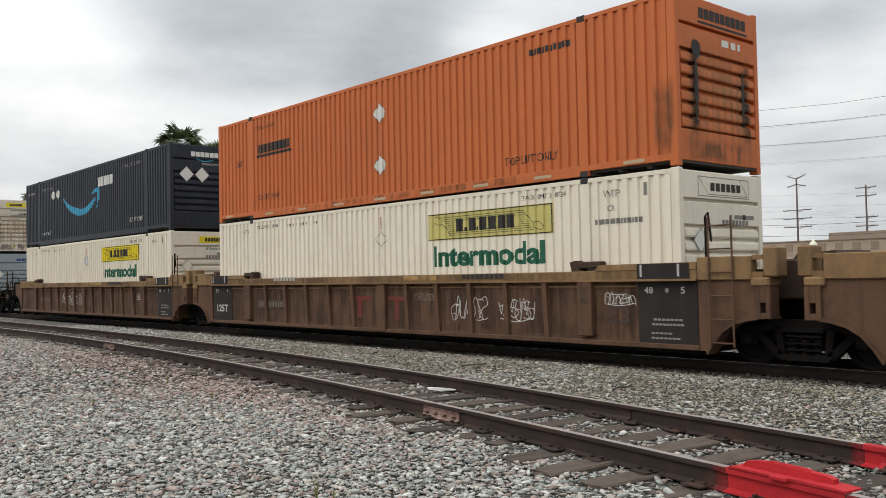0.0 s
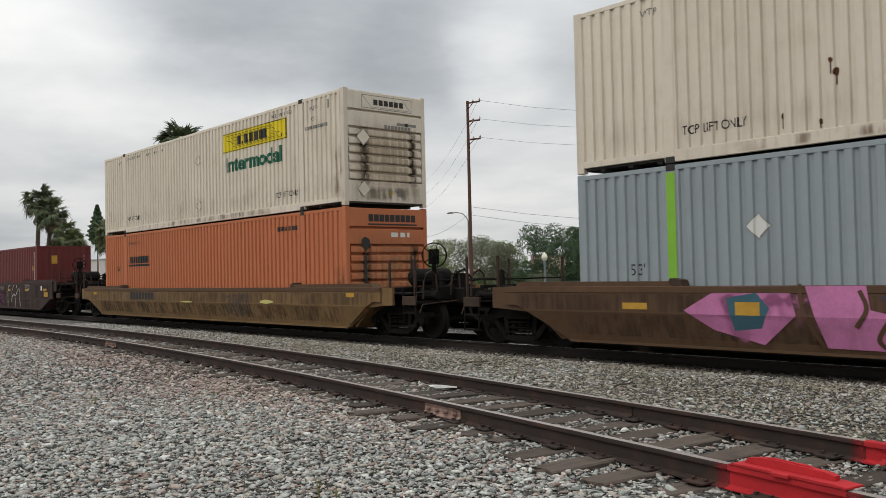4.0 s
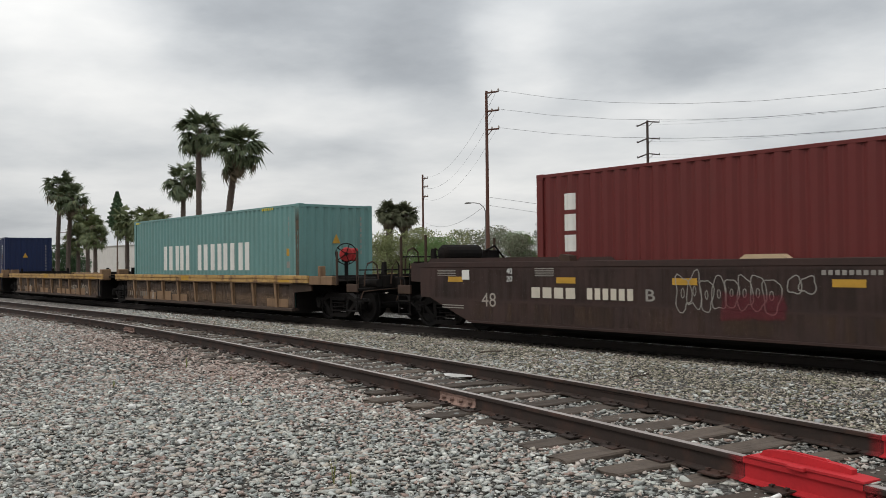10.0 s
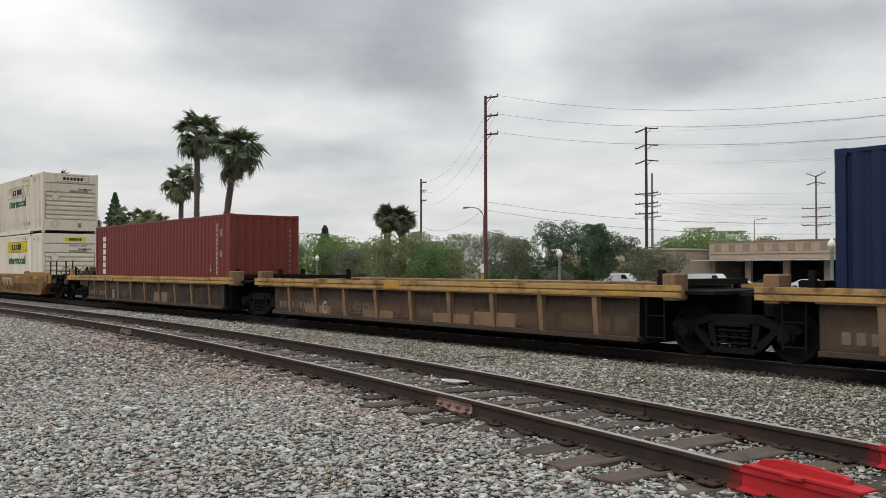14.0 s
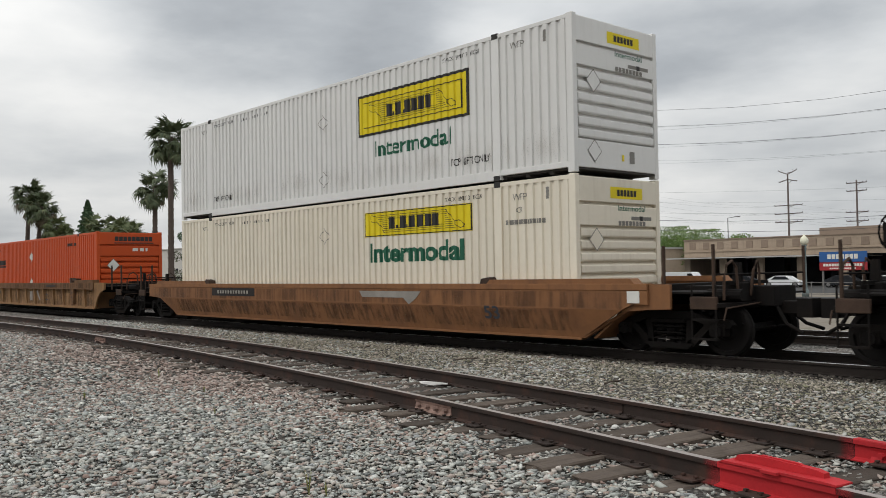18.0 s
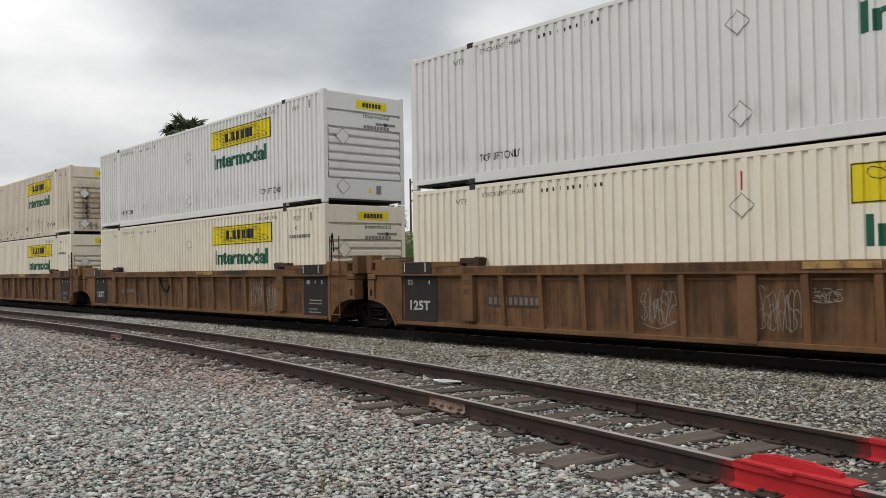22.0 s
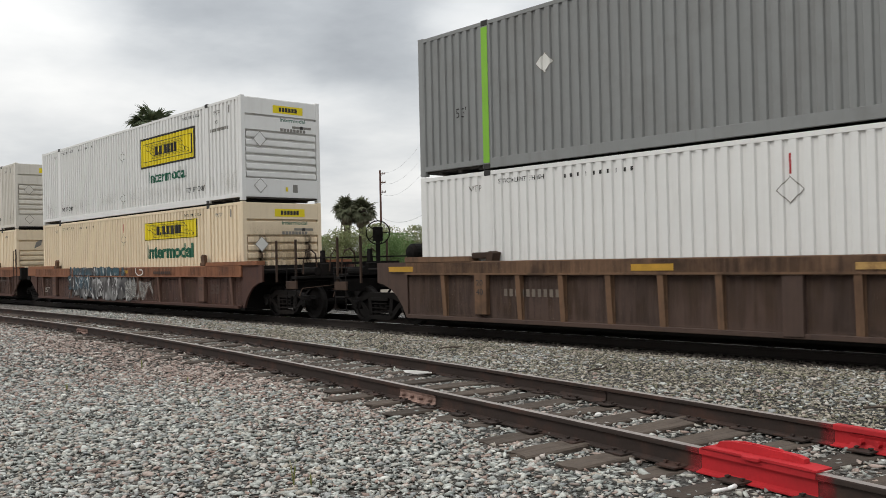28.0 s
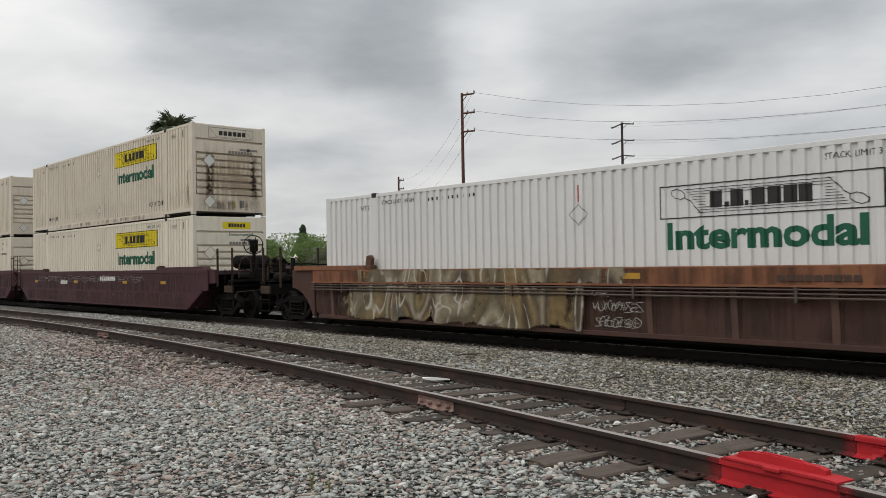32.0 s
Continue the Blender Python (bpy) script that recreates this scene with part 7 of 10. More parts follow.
def end_platform(car, side, paint, x0, hl, z, brake, arched=False):
    """The end of a coupled car over its truck: sill, deck, steps, uprights, coupler."""
    s = side

    def sill(bm):
        box(bm, min(s * x0, s * (hl - 0.45)), max(s * x0, s * (hl - 0.45)), -0.36, 0.36, 0.80, 1.12, 0.01)
        box(bm, min(s * (x0 + 0.2), s * (x0 + 0.5)), max(s * (x0 + 0.2), s * (x0 + 0.5)), -1.4, 1.4, 0.86, 1.16, 0.01)
    part("centre_sill", shared("centre_sill", (s, x0, hl), "shaded_grimy_steel", sill), car)

    def deck(bm):
        box(bm, min(s * (x0 + 0.1), s * (x0 + 1.5)), max(s * (x0 + 0.1), s * (x0 + 1.5)), -1.40, 1.40, z - 0.16, z - 0.12, 0.01)
        box(bm, min(s * (hl - 1.05), s * (hl - 0.75)), max(s * (hl - 1.05), s * (hl - 0.75)), -1.5, 1.5, z - 0.36, z - 0.30)
        box(bm, min(s * (hl - 1.05), s * (hl - 1.0)), max(s * (hl - 1.05), s * (hl - 1.0)), -1.5, 1.5, 0.75, z - 0.30)
    part("end_deck", shared("end_deck", (s, x0, hl, z), "shaded_grimy_steel", deck), car)

    def sheet_(side_y):
        def build(bm):
            if arched:
                outline = [(x0, z), (x0 + 1.02, z), (x0 + 1.02, 0.96), (x0 + 0.80, 0.92), (x0 + 0.55, 0.82), (x0 + 0.34, 0.66), (x0 + 0.18, 0.46), (x0 + 0.06, 0.24), (x0, 0.24)]
            else:
                outline = [(x0, z), (x0 + 0.95, z), (x0 + 0.95, z - 0.40), (x0 + 0.5, z - 0.42), (x0, z - 0.46)]
            prism(bm, [(s * a, b) for a, b in outline], "y", *sorted((side_y * 1.5, side_y * 1.44)))
        return build
    for q in (-1, 1):
        part("end_sheet", shared("end_sheet", (s, x0, hl, z, q, arched), paint, sheet_(q)), car)
    part("step_plate", shared("step_plate", (s, hl), "rusty_bracket", lambda bm: box(bm, min(s * (hl - 1.25), s * (hl - 0.78)), max(s * (hl - 1.25), s * (hl - 0.78)), -1.52, -1.46, 0.78, 0.98, 0.01)), car)

    # brake rigging, hoses and grab irons crowd the space over the coupler
    def rigging(bm):
        a = s * (hl - 0.95)
        box(bm, a - 0.16, a + 0.16, -0.75, -0.35, z - 0.30, z + 0.02, 0.02)
        rod(bm, (a - 0.3, -0.95, z - 0.18), (a + 0.3, -0.95, z - 0.18), 0.10, sides=12)
        box(bm, a - 0.05, a + 0.05, -1.15, 0.3, z - 0.02, z + 0.04)
        prism(bm, [(a - 0.10, z - 0.3), (a + 0.10, z - 0.3), (a + 0.05, z + 0.34), (a - 0.05, z + 0.34)], "y", -0.62, -0.54)
    part("brake_rigging", shared("brake_rigging", (s, hl, z), "shaded_grimy_steel", rigging), car, "grimy brake cylinder and levers")

    a = s * (hl - 0.78)
    for k, line in enumerate(([(a, -1.30, z - 0.25), (a, -1.28, z + 0.10), (a, -1.20, z + 0.30), (a, -1.05, z + 0.36), (a, -0.92, z + 0.26), (a, -0.88, z - 0.1)],
                              [(a, -0.5, z - 0.2), (a + s * 0.05, -0.48, z + 0.22), (a + s * 0.05, -0.36, z + 0.36), (a, -0.22, z + 0.24), (a, -0.2, z - 0.1)])):
        part("grab_pipe", shared("grab_pipe", (s, hl, z, k), "rusty_bracket", lambda bm: pipe(bm, line, 0.022)), car, "curved rusty pipe over the coupler")
    part("air_hose", shared("air_hose", (s, hl, z), "shaded_grimy_steel", lambda bm: pipe(bm, [(s * (hl - 0.5), -0.25, 0.85), (s * (hl - 0.3), -0.28, 0.52), (s * (hl - 0.05), -0.25, 0.38)], 0.03)), car, "black rubber air hose")

    def lever(bm):
        a = s * (hl - 0.68)
        pipe(bm, [(a, -1.48, 0.62), (a, -1.40, 0.80), (a, -0.30, 0.86), (a, -0.12, 0.92)], 0.014)
    part("uncoupling_lever", shared("uncoupling_lever", (s, hl), "rusty_bracket", lever), car)

    def step(bm):
        a, b = s * (hl - 1.22), s * (hl - 0.80)
        for x in (a, b):
            rod(bm, (x, -1.5, 0.30), (x, -1.5, z), 0.016, sides=6)
        for zz in (0.32, 0.62):
            box(bm, min(a, b), max(a, b), -1.53, -1.42, zz - 0.015, zz + 0.015)
    part("sill_step", shared("sill_step", (s, hl, z), "shaded_grimy_steel", step), car)
    posts(car, [s * (hl - 0.85), s * (hl - 1.75)], "rusty_bracket", -1.46, 0.95, z + 0.62)
    posts(car, [s * (hl - 0.85)], "rusty_bracket", 1.46, 0.95, z + 0.62)

    def hoop(bm):
        a, b = s * (hl - 0.85), s * (hl - 0.72)
        pipe(bm, [(a, -1.46, 0.98), (a, 1.46, 0.98)], 0.018)
        pipe(bm, [(a, -1.40, z + 0.15), (a, 1.40, z + 0.15)], 0.018)
        pipe(bm, [(b, -0.9, 0.55), (b, -0.7, 0.45), (b, 0.7, 0.45), (b, 0.9, 0.55)], 0.014)
    part("handrail", shared("handrail", (s, hl, z), "shaded_grimy_steel", hoop), car)

    def coupler(bm):
        box(bm, min(s * (hl - 0.5), s * (hl - 0.12)), max(s * (hl - 0.5), s * (hl - 0.12)), -0.10, 0.10, 0.66, 0.88, 0.02)
        prism(bm, [(s * (hl - 0.18), -0.17), (s * (hl + 0.06), -0.15), (s * (hl + 0.12), 0.02), (s * (hl - 0.02), 0.06), (s * (hl + 0.06), 0.16), (s * (hl - 0.18), 0.15)], "z", 0.62, 0.92)
        pipe(bm, [(s * (hl - 0.6), 0.35, 0.75), (s * (hl - 0.3), 0.38, 0.50), (s * hl, 0.36, 0.42)], 0.03)
    part("coupler", shared("coupler", (s, hl), "shaded_grimy_steel", coupler), car)
    if brake == "brake":
        brake_wheel(car, s * (hl - 1.25), -0.55, z + 0.72)
    if brake in ("brake", "tank"):

        def tank(bm):
            x = s * (x0 + 0.75)
            lathe(bm, [(0.02, -0.62), (0.14, -0.58), (0.20, -0.5), (0.20, 0.5), (0.14, 0.58), (0.02, 0.62)], "y", (x, -0.2, z + 0.22), 16)
            box(bm, x - 0.12, x + 0.12, 0.55, 0.95, z - 0.1, z + 0.3, 0.02)
            pipe(bm, [(x, 0.4, z + 0.2), (x + 0.2, 0.7, z + 0.4), (x + 0.1, 1.1, z + 0.1)], 0.025)
        part("air_reservoir", shared("air_reservoir", (s, x0, z), "shaded_grimy_steel", tank), car)


def open_joint(car, side, paint, x0, z):
    """The end of a short articulated unit: a stepped end frame over the shared truck, all in the dark."""
    s = side
    f = lambda a, b: (min(s * a, s * b), max(s * a, s * b))
    part("end_deck", shared("end_deck", ("open", s, x0, z), "shaded_grimy_steel", lambda bm: (box(bm, *f(x0, x0 + 1.35), -1.30, 1.30, z - 0.14, z - 0.08), box(bm, *f(x0, x0 + 1.7), -0.40, 0.40, 0.66, z - 0.14, 0.02))), car)
    part("end_post", shared("end_post", (s, x0, z), paint, lambda bm: box(bm, *f(x0 + 0.55, x0 + 0.80), -1.58, -1.20, z - 0.24, z + 0.20, 0.02)), car)
    part("end_frame", shared("end_frame", (s, x0, z), "shaded_grimy_steel", lambda bm: (box(bm, *f(x0 + 0.1, x0 + 0.5), -1.1, 1.1, z, z + 0.10), box(bm, *f(x0 + 0.2, x0 + 0.3), -1.2, -1.1, z - 0.1, z + 0.26), box(bm, *f(x0 + 0.2, x0 + 0.3), 1.1, 1.2, z - 0.1, z + 0.26))), car)
    ladder(car, s * (x0 + 0.36) - 0.18, "shaded_grimy_steel", -1.50, 0.25, z - 0.2, 0.36)


def joint_end(car, side, paint, x0, z, hand=True, slanted="", trim=""):
    """The end of an articulated unit: an arched sheet over the shared truck and a ladder."""
    s = side
    f = lambda a, b: (min(s * a, s * b), max(s * a, s * b))
    arch = [(x0, z - 0.20), (x0 + 1.00, z - 0.20), (x0 + 1.00, 0.78), (x0 + 0.84, 0.76), (x0 + 0.62, 0.70), (x0 + 0.42, 0.58), (x0 + 0.28, 0.42), (x0 + 0.14, 0.22), (x0, 0.22)]

    if slanted:
        arch = [(x0, z - 0.30), (x0 + 0.92, z - 0.30), (x0 + 0.92, z - 0.42), (x0 + 0.68, 0.88), (x0, 0.41)]
        part("top_chord", shared("top_chord", ("end", s, x0, z), paint, lambda bm: box(bm, min(s * x0, s * (x0 + 0.92)), max(s * x0, s * (x0 + 0.92)), -1.55, -1.36, z - 0.30, z - 0.004, 0.01)), car)
        paint = slanted

    def build(bm):
        prism(bm, [(s * p, q) for p, q in arch], "y", -1.5, -1.44)
        if slanted:
            return
        rim = [(p, q) for p, q in arch[2:8]]
        for (a, b), (c_, d) in zip(rim, rim[1:]):
            prism(bm, [(s * a, b), (s * c_, d), (s * (c_ + 0.02), d - 0.05), (s * (a + 0.02), b - 0.05)], "y", -1.56, -1.30)
    part("end_sheet", shared("end_sheet", ("arch", s, x0, z, slanted), paint, build), car)

    def deck(bm):
        box(bm, min(s * x0, s * (x0 + 1.0)), max(s * x0, s * (x0 + 1.0)), -1.42, 1.42, z - 0.10, z - 0.05)
        box(bm, min(s * x0, s * (x0 + 1.5)), max(s * x0, s * (x0 + 1.5)), -0.42, 0.42, 0.72, 1.10, 0.02)
        box(bm, min(s * (x0 + 0.92), s * (x0 + 0.98)), max(s * (x0 + 0.92), s * (x0 + 0.98)), -1.44, 1.44, 0.9, z - 0.1)
    part("end_deck", shared("end_deck", ("joint", s, x0, z), "shaded_grimy_steel", deck), car)

    if slanted:
        part("side_bearing", shared("side_bearing", (s, x0, z), "shaded_grimy_steel", lambda bm: box(bm, *f(x0 + 0.72, x0 + 1.10), -1.53, -1.25, 0.95, z + 0.05, 0.02)), car)
    else:
        # the chord runs on over the truck to an ear; a pierced post under a cap carries the next unit's bearing
        part("top_chord", shared("top_chord", ("end", s, x0, z), trim, lambda bm: box(bm, *f(x0 + 0.003, x0 + 0.93), -1.545, -1.36, z - 0.20, z + 0.16, 0.012)), car)
        part("end_ear", shared("end_ear", (s, x0, z), trim, lambda bm: (box(bm, *f(x0 + 1.10, x0 + 1.32), -1.52, -1.20, z - 0.16, z + 0.28, 0.02), box(bm, *f(x0 + 0.93, x0 + 1.10), -1.52, -1.38, z + 0.10, z + 0.17), box(bm, *f(x0 + 0.93, x0 + 1.10), -1.52, -1.38, z - 0.16, z - 0.08))), car)
        part("bearing_cap", shared("bearing_cap", (s, x0, z), trim, lambda bm: box(bm, *f(x0 + 0.92, x0 + 1.22), -1.57, -1.20, z - 0.30, z - 0.165, 0.025)), car)
        part("bearing_post", shared("bearing_post", (s, x0, z), paint, lambda bm: [box(bm, *f(x0 + p, x0 + q), -1.55, -1.28, a, b, 0.006) for p, q, a, b in ((0.98, 1.055, 0.74, z - 0.30), (1.145, 1.22, 0.74, z - 0.30), (1.055, 1.145, 0.98, z - 0.30), (1.055, 1.145, 0.74, 0.83))]), car)
        part("end_casting", shared("end_casting", (s, x0, z), "rusty_bracket", lambda bm: (box(bm, *f(x0 + 0.9, x0 + 1.47), -1.05, 1.05, 1.02, z + 0.10, 0.03), prism(bm, [(s * (x0 + 1.1), z + 0.10), (s * (x0 + 1.46), z + 0.10), (s * (x0 + 1.40), z + 0.20), (s * (x0 + 1.2), z + 0.22)], "y", -0.6, 0.6))), car, "rust-brown casting over the shared truck")
    if hand:
        ladder(car, s * (x0 + 0.42) - 0.18, "rusty_bracket" if slanted else paint, -1.58, 0.30, z + 0.78, 0.40)

        def grab(bm):
            x = s * (x0 + 0.42)
            pipe(bm, [(x - 0.3, -1.45, z), (x - 0.3, -1.45, z + 0.8), (x - 0.25, -1.45, z + 0.86), (x - 0.2, -1.45, z + 0.4)], 0.018)
        part("grab_iron", shared("grab_iron", (s, x0, z), "shaded_grimy_steel", grab), car)


def wear(car, x0, x1, z0, z1, y_low, y_high, mat):
    """A thin film of soot or dust over the near side of a car."""
    def build(bm):
        bm.faces.new([bm.verts.new(p) for p in ((x0, y_low, z0), (x1, y_low, z0), (x1, y_high, z1), (x0, y_high, z1))])
    part("weathering", shared("weathering", (x0, x1, z0, z1, y_low, mat), mat, build), car)


def ribbed_well(name, place, paint, chord, ends, number="53", black=False, pipe_rail=0, hl=8.35, top=1.40, low=0.25, chord_h=0.25, tagx=0.0, rib_paint="", name_bare=False, ears=False, pitch=1.026):
    """A well car with upright ribs along its sides. ends: 'joint', 'coupled' or 'brake' at (-x, +x)."""
    c = empty(name)
    zc, foot = top - chord_h, hl - 0.22 if ears else hl
    for s in (-1, 1):
        f = lambda a, b: (min(s * a, s * b), max(s * a, s * b))
        part("side_sheet", shared("side_sheet", (s, hl, low, zc, ears), paint, lambda bm: prism(bm, [(-foot, low), (foot, low), (hl, low + (0.16 if ears else 0.0)), (hl, zc), (-hl, zc), (-hl, low + (0.16 if ears else 0.0))] if ears else [(-hl, low), (hl, low), (hl, zc), (-hl, zc)], "y", *f(1.44, 1.46))), c)
        part("top_chord", shared("top_chord", (s, hl, zc, top), chord, lambda bm: (box(bm, -hl, hl, *f(1.36, 1.55), zc, top, 0.012), box(bm, -hl, hl, *f(1.44, 1.58), zc - 0.015, zc + 0.02))), c)
        part("bottom_sill", shared("bottom_sill", (s, hl, low, ears), paint, lambda bm: box(bm, -foot, foot, *f(1.30, 1.53), low - 0.03, low + 0.05, 0.008)), c)
        n = int((hl - 0.45) / pitch)
        for k in range(-n, n + 1):
            x = k * pitch + (0.13 if pitch > 1.5 else 0.0)
            if black and abs(x) > 7.0 or hl > 7 and abs(abs(x) - 6.096) < 0.2:
                continue
            if k == 0 and pitch < 1.1:
                part("centre_post", shared("centre_post", (s, low, zc), paint, lambda bm: box(bm, -0.04, 0.27, *f(1.455, 1.555), low, zc, 0.008)), c)
                continue

            def rib(bm):
                prism(bm, [(s * 1.45, low), (s * 1.50, low), (s * 1.565, zc), (s * 1.45, zc)], "x", -0.055, 0.055)
                box(bm, -0.075, 0.075, *f(1.455, 1.475), low, zc)
            part("rib", shared("rib", (s, low, zc), rib_paint or paint, rib), c, at=pose(x, 0, 0))
        for x in (-6.096, 6.096) if hl > 7 else ():
            wide = lambda bm: box(bm, x - 0.16, x + 0.16, *f(1.46, 1.575), low + 0.12, zc + 0.02, 0.01)
            part("lifting_gusset", shared("lifting_gusset", (s, x, low, zc), rib_paint or chord, wide), c)
            g = 1 if x > 0 else -1
            if ears:
                part("stacking_bracket", shared("stacking_bracket", ("ear", s, x, top), "ear_paint", lambda bm: (box(bm, x - 0.13, x + 0.13, *f(1.33, 1.53), top, top + 0.10, 0.015), prism(bm, [(x - g * 0.10, top + 0.10), (x - g * 0.13, top + 0.26), (x - g * 0.06, top + 0.33), (x + g * 0.05, top + 0.31), (x + g * 0.09, top + 0.10)], "y", *f(1.40, 1.50)))), c, "rusty upright stacking bracket")
            else:
                part("stacking_bracket", shared("stacking_bracket", (s, x, top), "rusty_bracket", lambda bm: (box(bm, x - 0.30, x + 0.30, *f(1.30, 1.50), top + 0.05, top + 0.17, 0.02), prism(bm, [(x - g * 0.30, top), (x - g * 0.34, top + 0.16), (x - g * 0.22, top + 0.19), (x - g * 0.12, top)], "y", *f(1.32, 1.54)))), c, "rusty steel stacking bracket")
            part("raised_guide", shared("raised_guide", (s, x, top, ears), chord, lambda bm: prism(bm, [(x + g * 0.25, top), (x + g * 0.32, top + 0.10), (g * (hl + (0.85 if ears else 0)), top + 0.11), (g * (hl + (0.85 if ears else 0)), top)], "y", *f(1.31, 1.56))), c)
    part("well_floor", shared("well_floor", (hl, low), "shaded_grimy_steel", lambda bm: box(bm, -hl, hl, -1.44, 1.44, FLOOR_Z - MAIN_TOP - 0.09, FLOOR_Z - MAIN_TOP - 0.012)), c)
    for e, s in zip(ends, (-1, 1)):
        # on short units near-black steel stands in for shade in the end recess
        part("bulkhead", shared("bulkhead", (s, hl, top), chord if hl > 7 and not ears else "shaded_grimy_steel", lambda bm: box(bm, min(s * (hl - 0.06), s * hl), max(s * (hl - 0.06), s * hl), -1.36, 1.36, low, top - 0.02)), c)
        if e == "joint":
            (joint_end(c, s, chord if ears else paint, hl, top + 0.02, s > 0, paint if ears else "", chord) if hl > 7 else open_joint(c, s, chord, hl, top))
        elif e:
            # short units: the dark rust colour stands in for that shade too
            end_platform(c, s, paint if hl > 7 else "rusty_bracket", hl, 11.77 if hl > 7 else 10.1, top, e, hl > 7)
        if black and s > 0:
            for y in (-1, 1):
                part("stiffener", shared("stiffener", (y, hl, zc), chord, lambda bm: box(bm, -hl + 1.2, hl - 1.2, *sorted((y * 1.458, y * 1.476)), zc - 0.115, zc - 0.085)), c)
        if black and e == "joint":
            x = s * (hl - 0.62)
            plates([(x - 0.55, x + 0.58, low + 0.04, zc - 0.03)], "black_panel_paint", c, -1.46, None, "side", 0.014, "data_panel", "black stencilled data panel")
            plates([(x - 0.50, x + 0.50, zc + 0.02, top + 0.10)], "black_panel_paint", c, -1.56, None, "side", 0.004, "chord_panel", "black paint on the chord over the data panel")
            plates([(x - 0.44, x - 0.40, zc + 0.06, top + 0.09), (x + 0.28, x + 0.32, zc + 0.06, top + 0.09)], "faded_white_mark", c, -1.56, None, "side", 0.008, "strap_mark")
            lettering("48" if s > 0 else "53", x - 0.42, zc - 0.22, 0.17, 0.11, "faded_white_mark", c, -1.46, None, 0.01, "side", 0.02)
            lettering("5" if s > 0 else "4", x + 0.28, zc - 0.22, 0.08, 0.11, "faded_white_mark", c, -1.46, None, 0.01, "side", 0.02)
            if s < 0:
                lettering("125T", x - 0.34, low + 0.30, 0.68, 0.21, "faded_white_mark", c, -1.46, None, 0.03, "side", 0.02)
            else:
                plates([blob(3, x + 0.02, zc - 0.165, 0.075, 0.085, 12, 0.05)], "pale_mark", c, -1.46, None, "side", 0.02, "round_badge")
                plates(bars(x - 0.25, low + 0.42, 0.55, 0.035, 7) + bars(x - 0.28, low + 0.34, 0.6, 0.035, 9) + bars(x - 0.3, low + 0.20, 0.4, 0.03, 5) + bars(x - 0.3, low + 0.12, 0.55, 0.03, 7), "pale_mark", c, -1.46, None, "side", 0.02, "notice_marking")
    if number:
        if name_bare:
            lettering(number, 2.2, low + 0.40, 0.26, 0.17, "black_mark", c, -1.46, None, 0.02, "side", 0.016)
        else:
            lettering(number, 6.50, low + 0.34, 0.50, 0.28, "dark_brown_paint", c, -1.46, None, 0.03, "side", 0.016)
        for x in (-6.096, 6.096):
            lettering("20", x - 0.10, zc - 0.22, 0.18, 0.11, "black_mark", c, -1.575, None, 0.0, "side", 0.004)
            lettering("40", x - 0.10, zc - 0.40, 0.18, 0.11, "black_mark", c, -1.575, None, 0.0, "side", 0.004)
        if not name_bare and not ears:
            plates([(1.0 + tagx, 2.1 + tagx, zc + 0.05, zc + 0.15)], "worn_yellow_paint", c, -1.55, None, "side", 0.014, "reflector_strip", "worn amber reflector strip")
        if black:
            plates([(-5.68, -4.10, low + 0.44, low + 0.66)], "dark_brown_paint", c, -1.46, None, "side", 0.011, "number_panel")
        if not ears:
            plates(bars(-5.55 + tagx, low + 0.48, 1.35, 0.14, 10, 0.7), "faint_mark", c, -1.46, None, "side", 0.016, "serial_marking")
        plates(bars(2.9 + tagx, zc + 0.07, 1.2, 0.09, 9), "dark_brown_paint" if ears else "black_mark", c, -1.55, None, "side", 0.014, "serial_marking")
    if hl > 7:
        wear(c, -hl, hl, zc, top - 0.01, -1.5535, -1.5535, "car_soot")
    wear(c, -hl, hl, low + 0.05, zc - 0.02, -1.4635, -1.4635, "car_soot")
    wear(c, -hl, hl, low + 0.05, zc - 0.02, -1.4665, -1.4665, "car_dust")
    if pipe_rail:
        def pipes(bm):
            if pipe_rail == 1:
                # one pipe, torn from its bracket and hanging at one place
                z = zc - 0.20
                pipe(bm, [(-hl, -1.60, z), (-1.02, -1.60, z - 0.02), (-0.74, -1.60, z - 0.10), (-0.34, -1.62, z - 0.32), (-0.12, -1.62, z - 0.24), (0.12, -1.60, z), (hl, -1.60, z)], 0.018)
            else:
                for y, d, r in ((-1.60, 0.17, 0.018), (-1.59, 0.11, 0.014), (-1.58, 0.05, 0.014)):
                    pipe(bm, [(-hl, y, zc - d), (hl, y, zc - d)], r)
            for x in (-7, -4.2, -1.4, 1.4, 4.2, 7):
                box(bm, x - 0.02, x + 0.02, -1.62, -1.46, zc - 0.23, zc - 0.02)
        part("pipe_rail", shared("pipe_rail", (hl, pipe_rail), "worn_pipe", pipes), c, "thin pipe along the side")
    MOVING.append((c, place, MAIN_TOP))
    return c


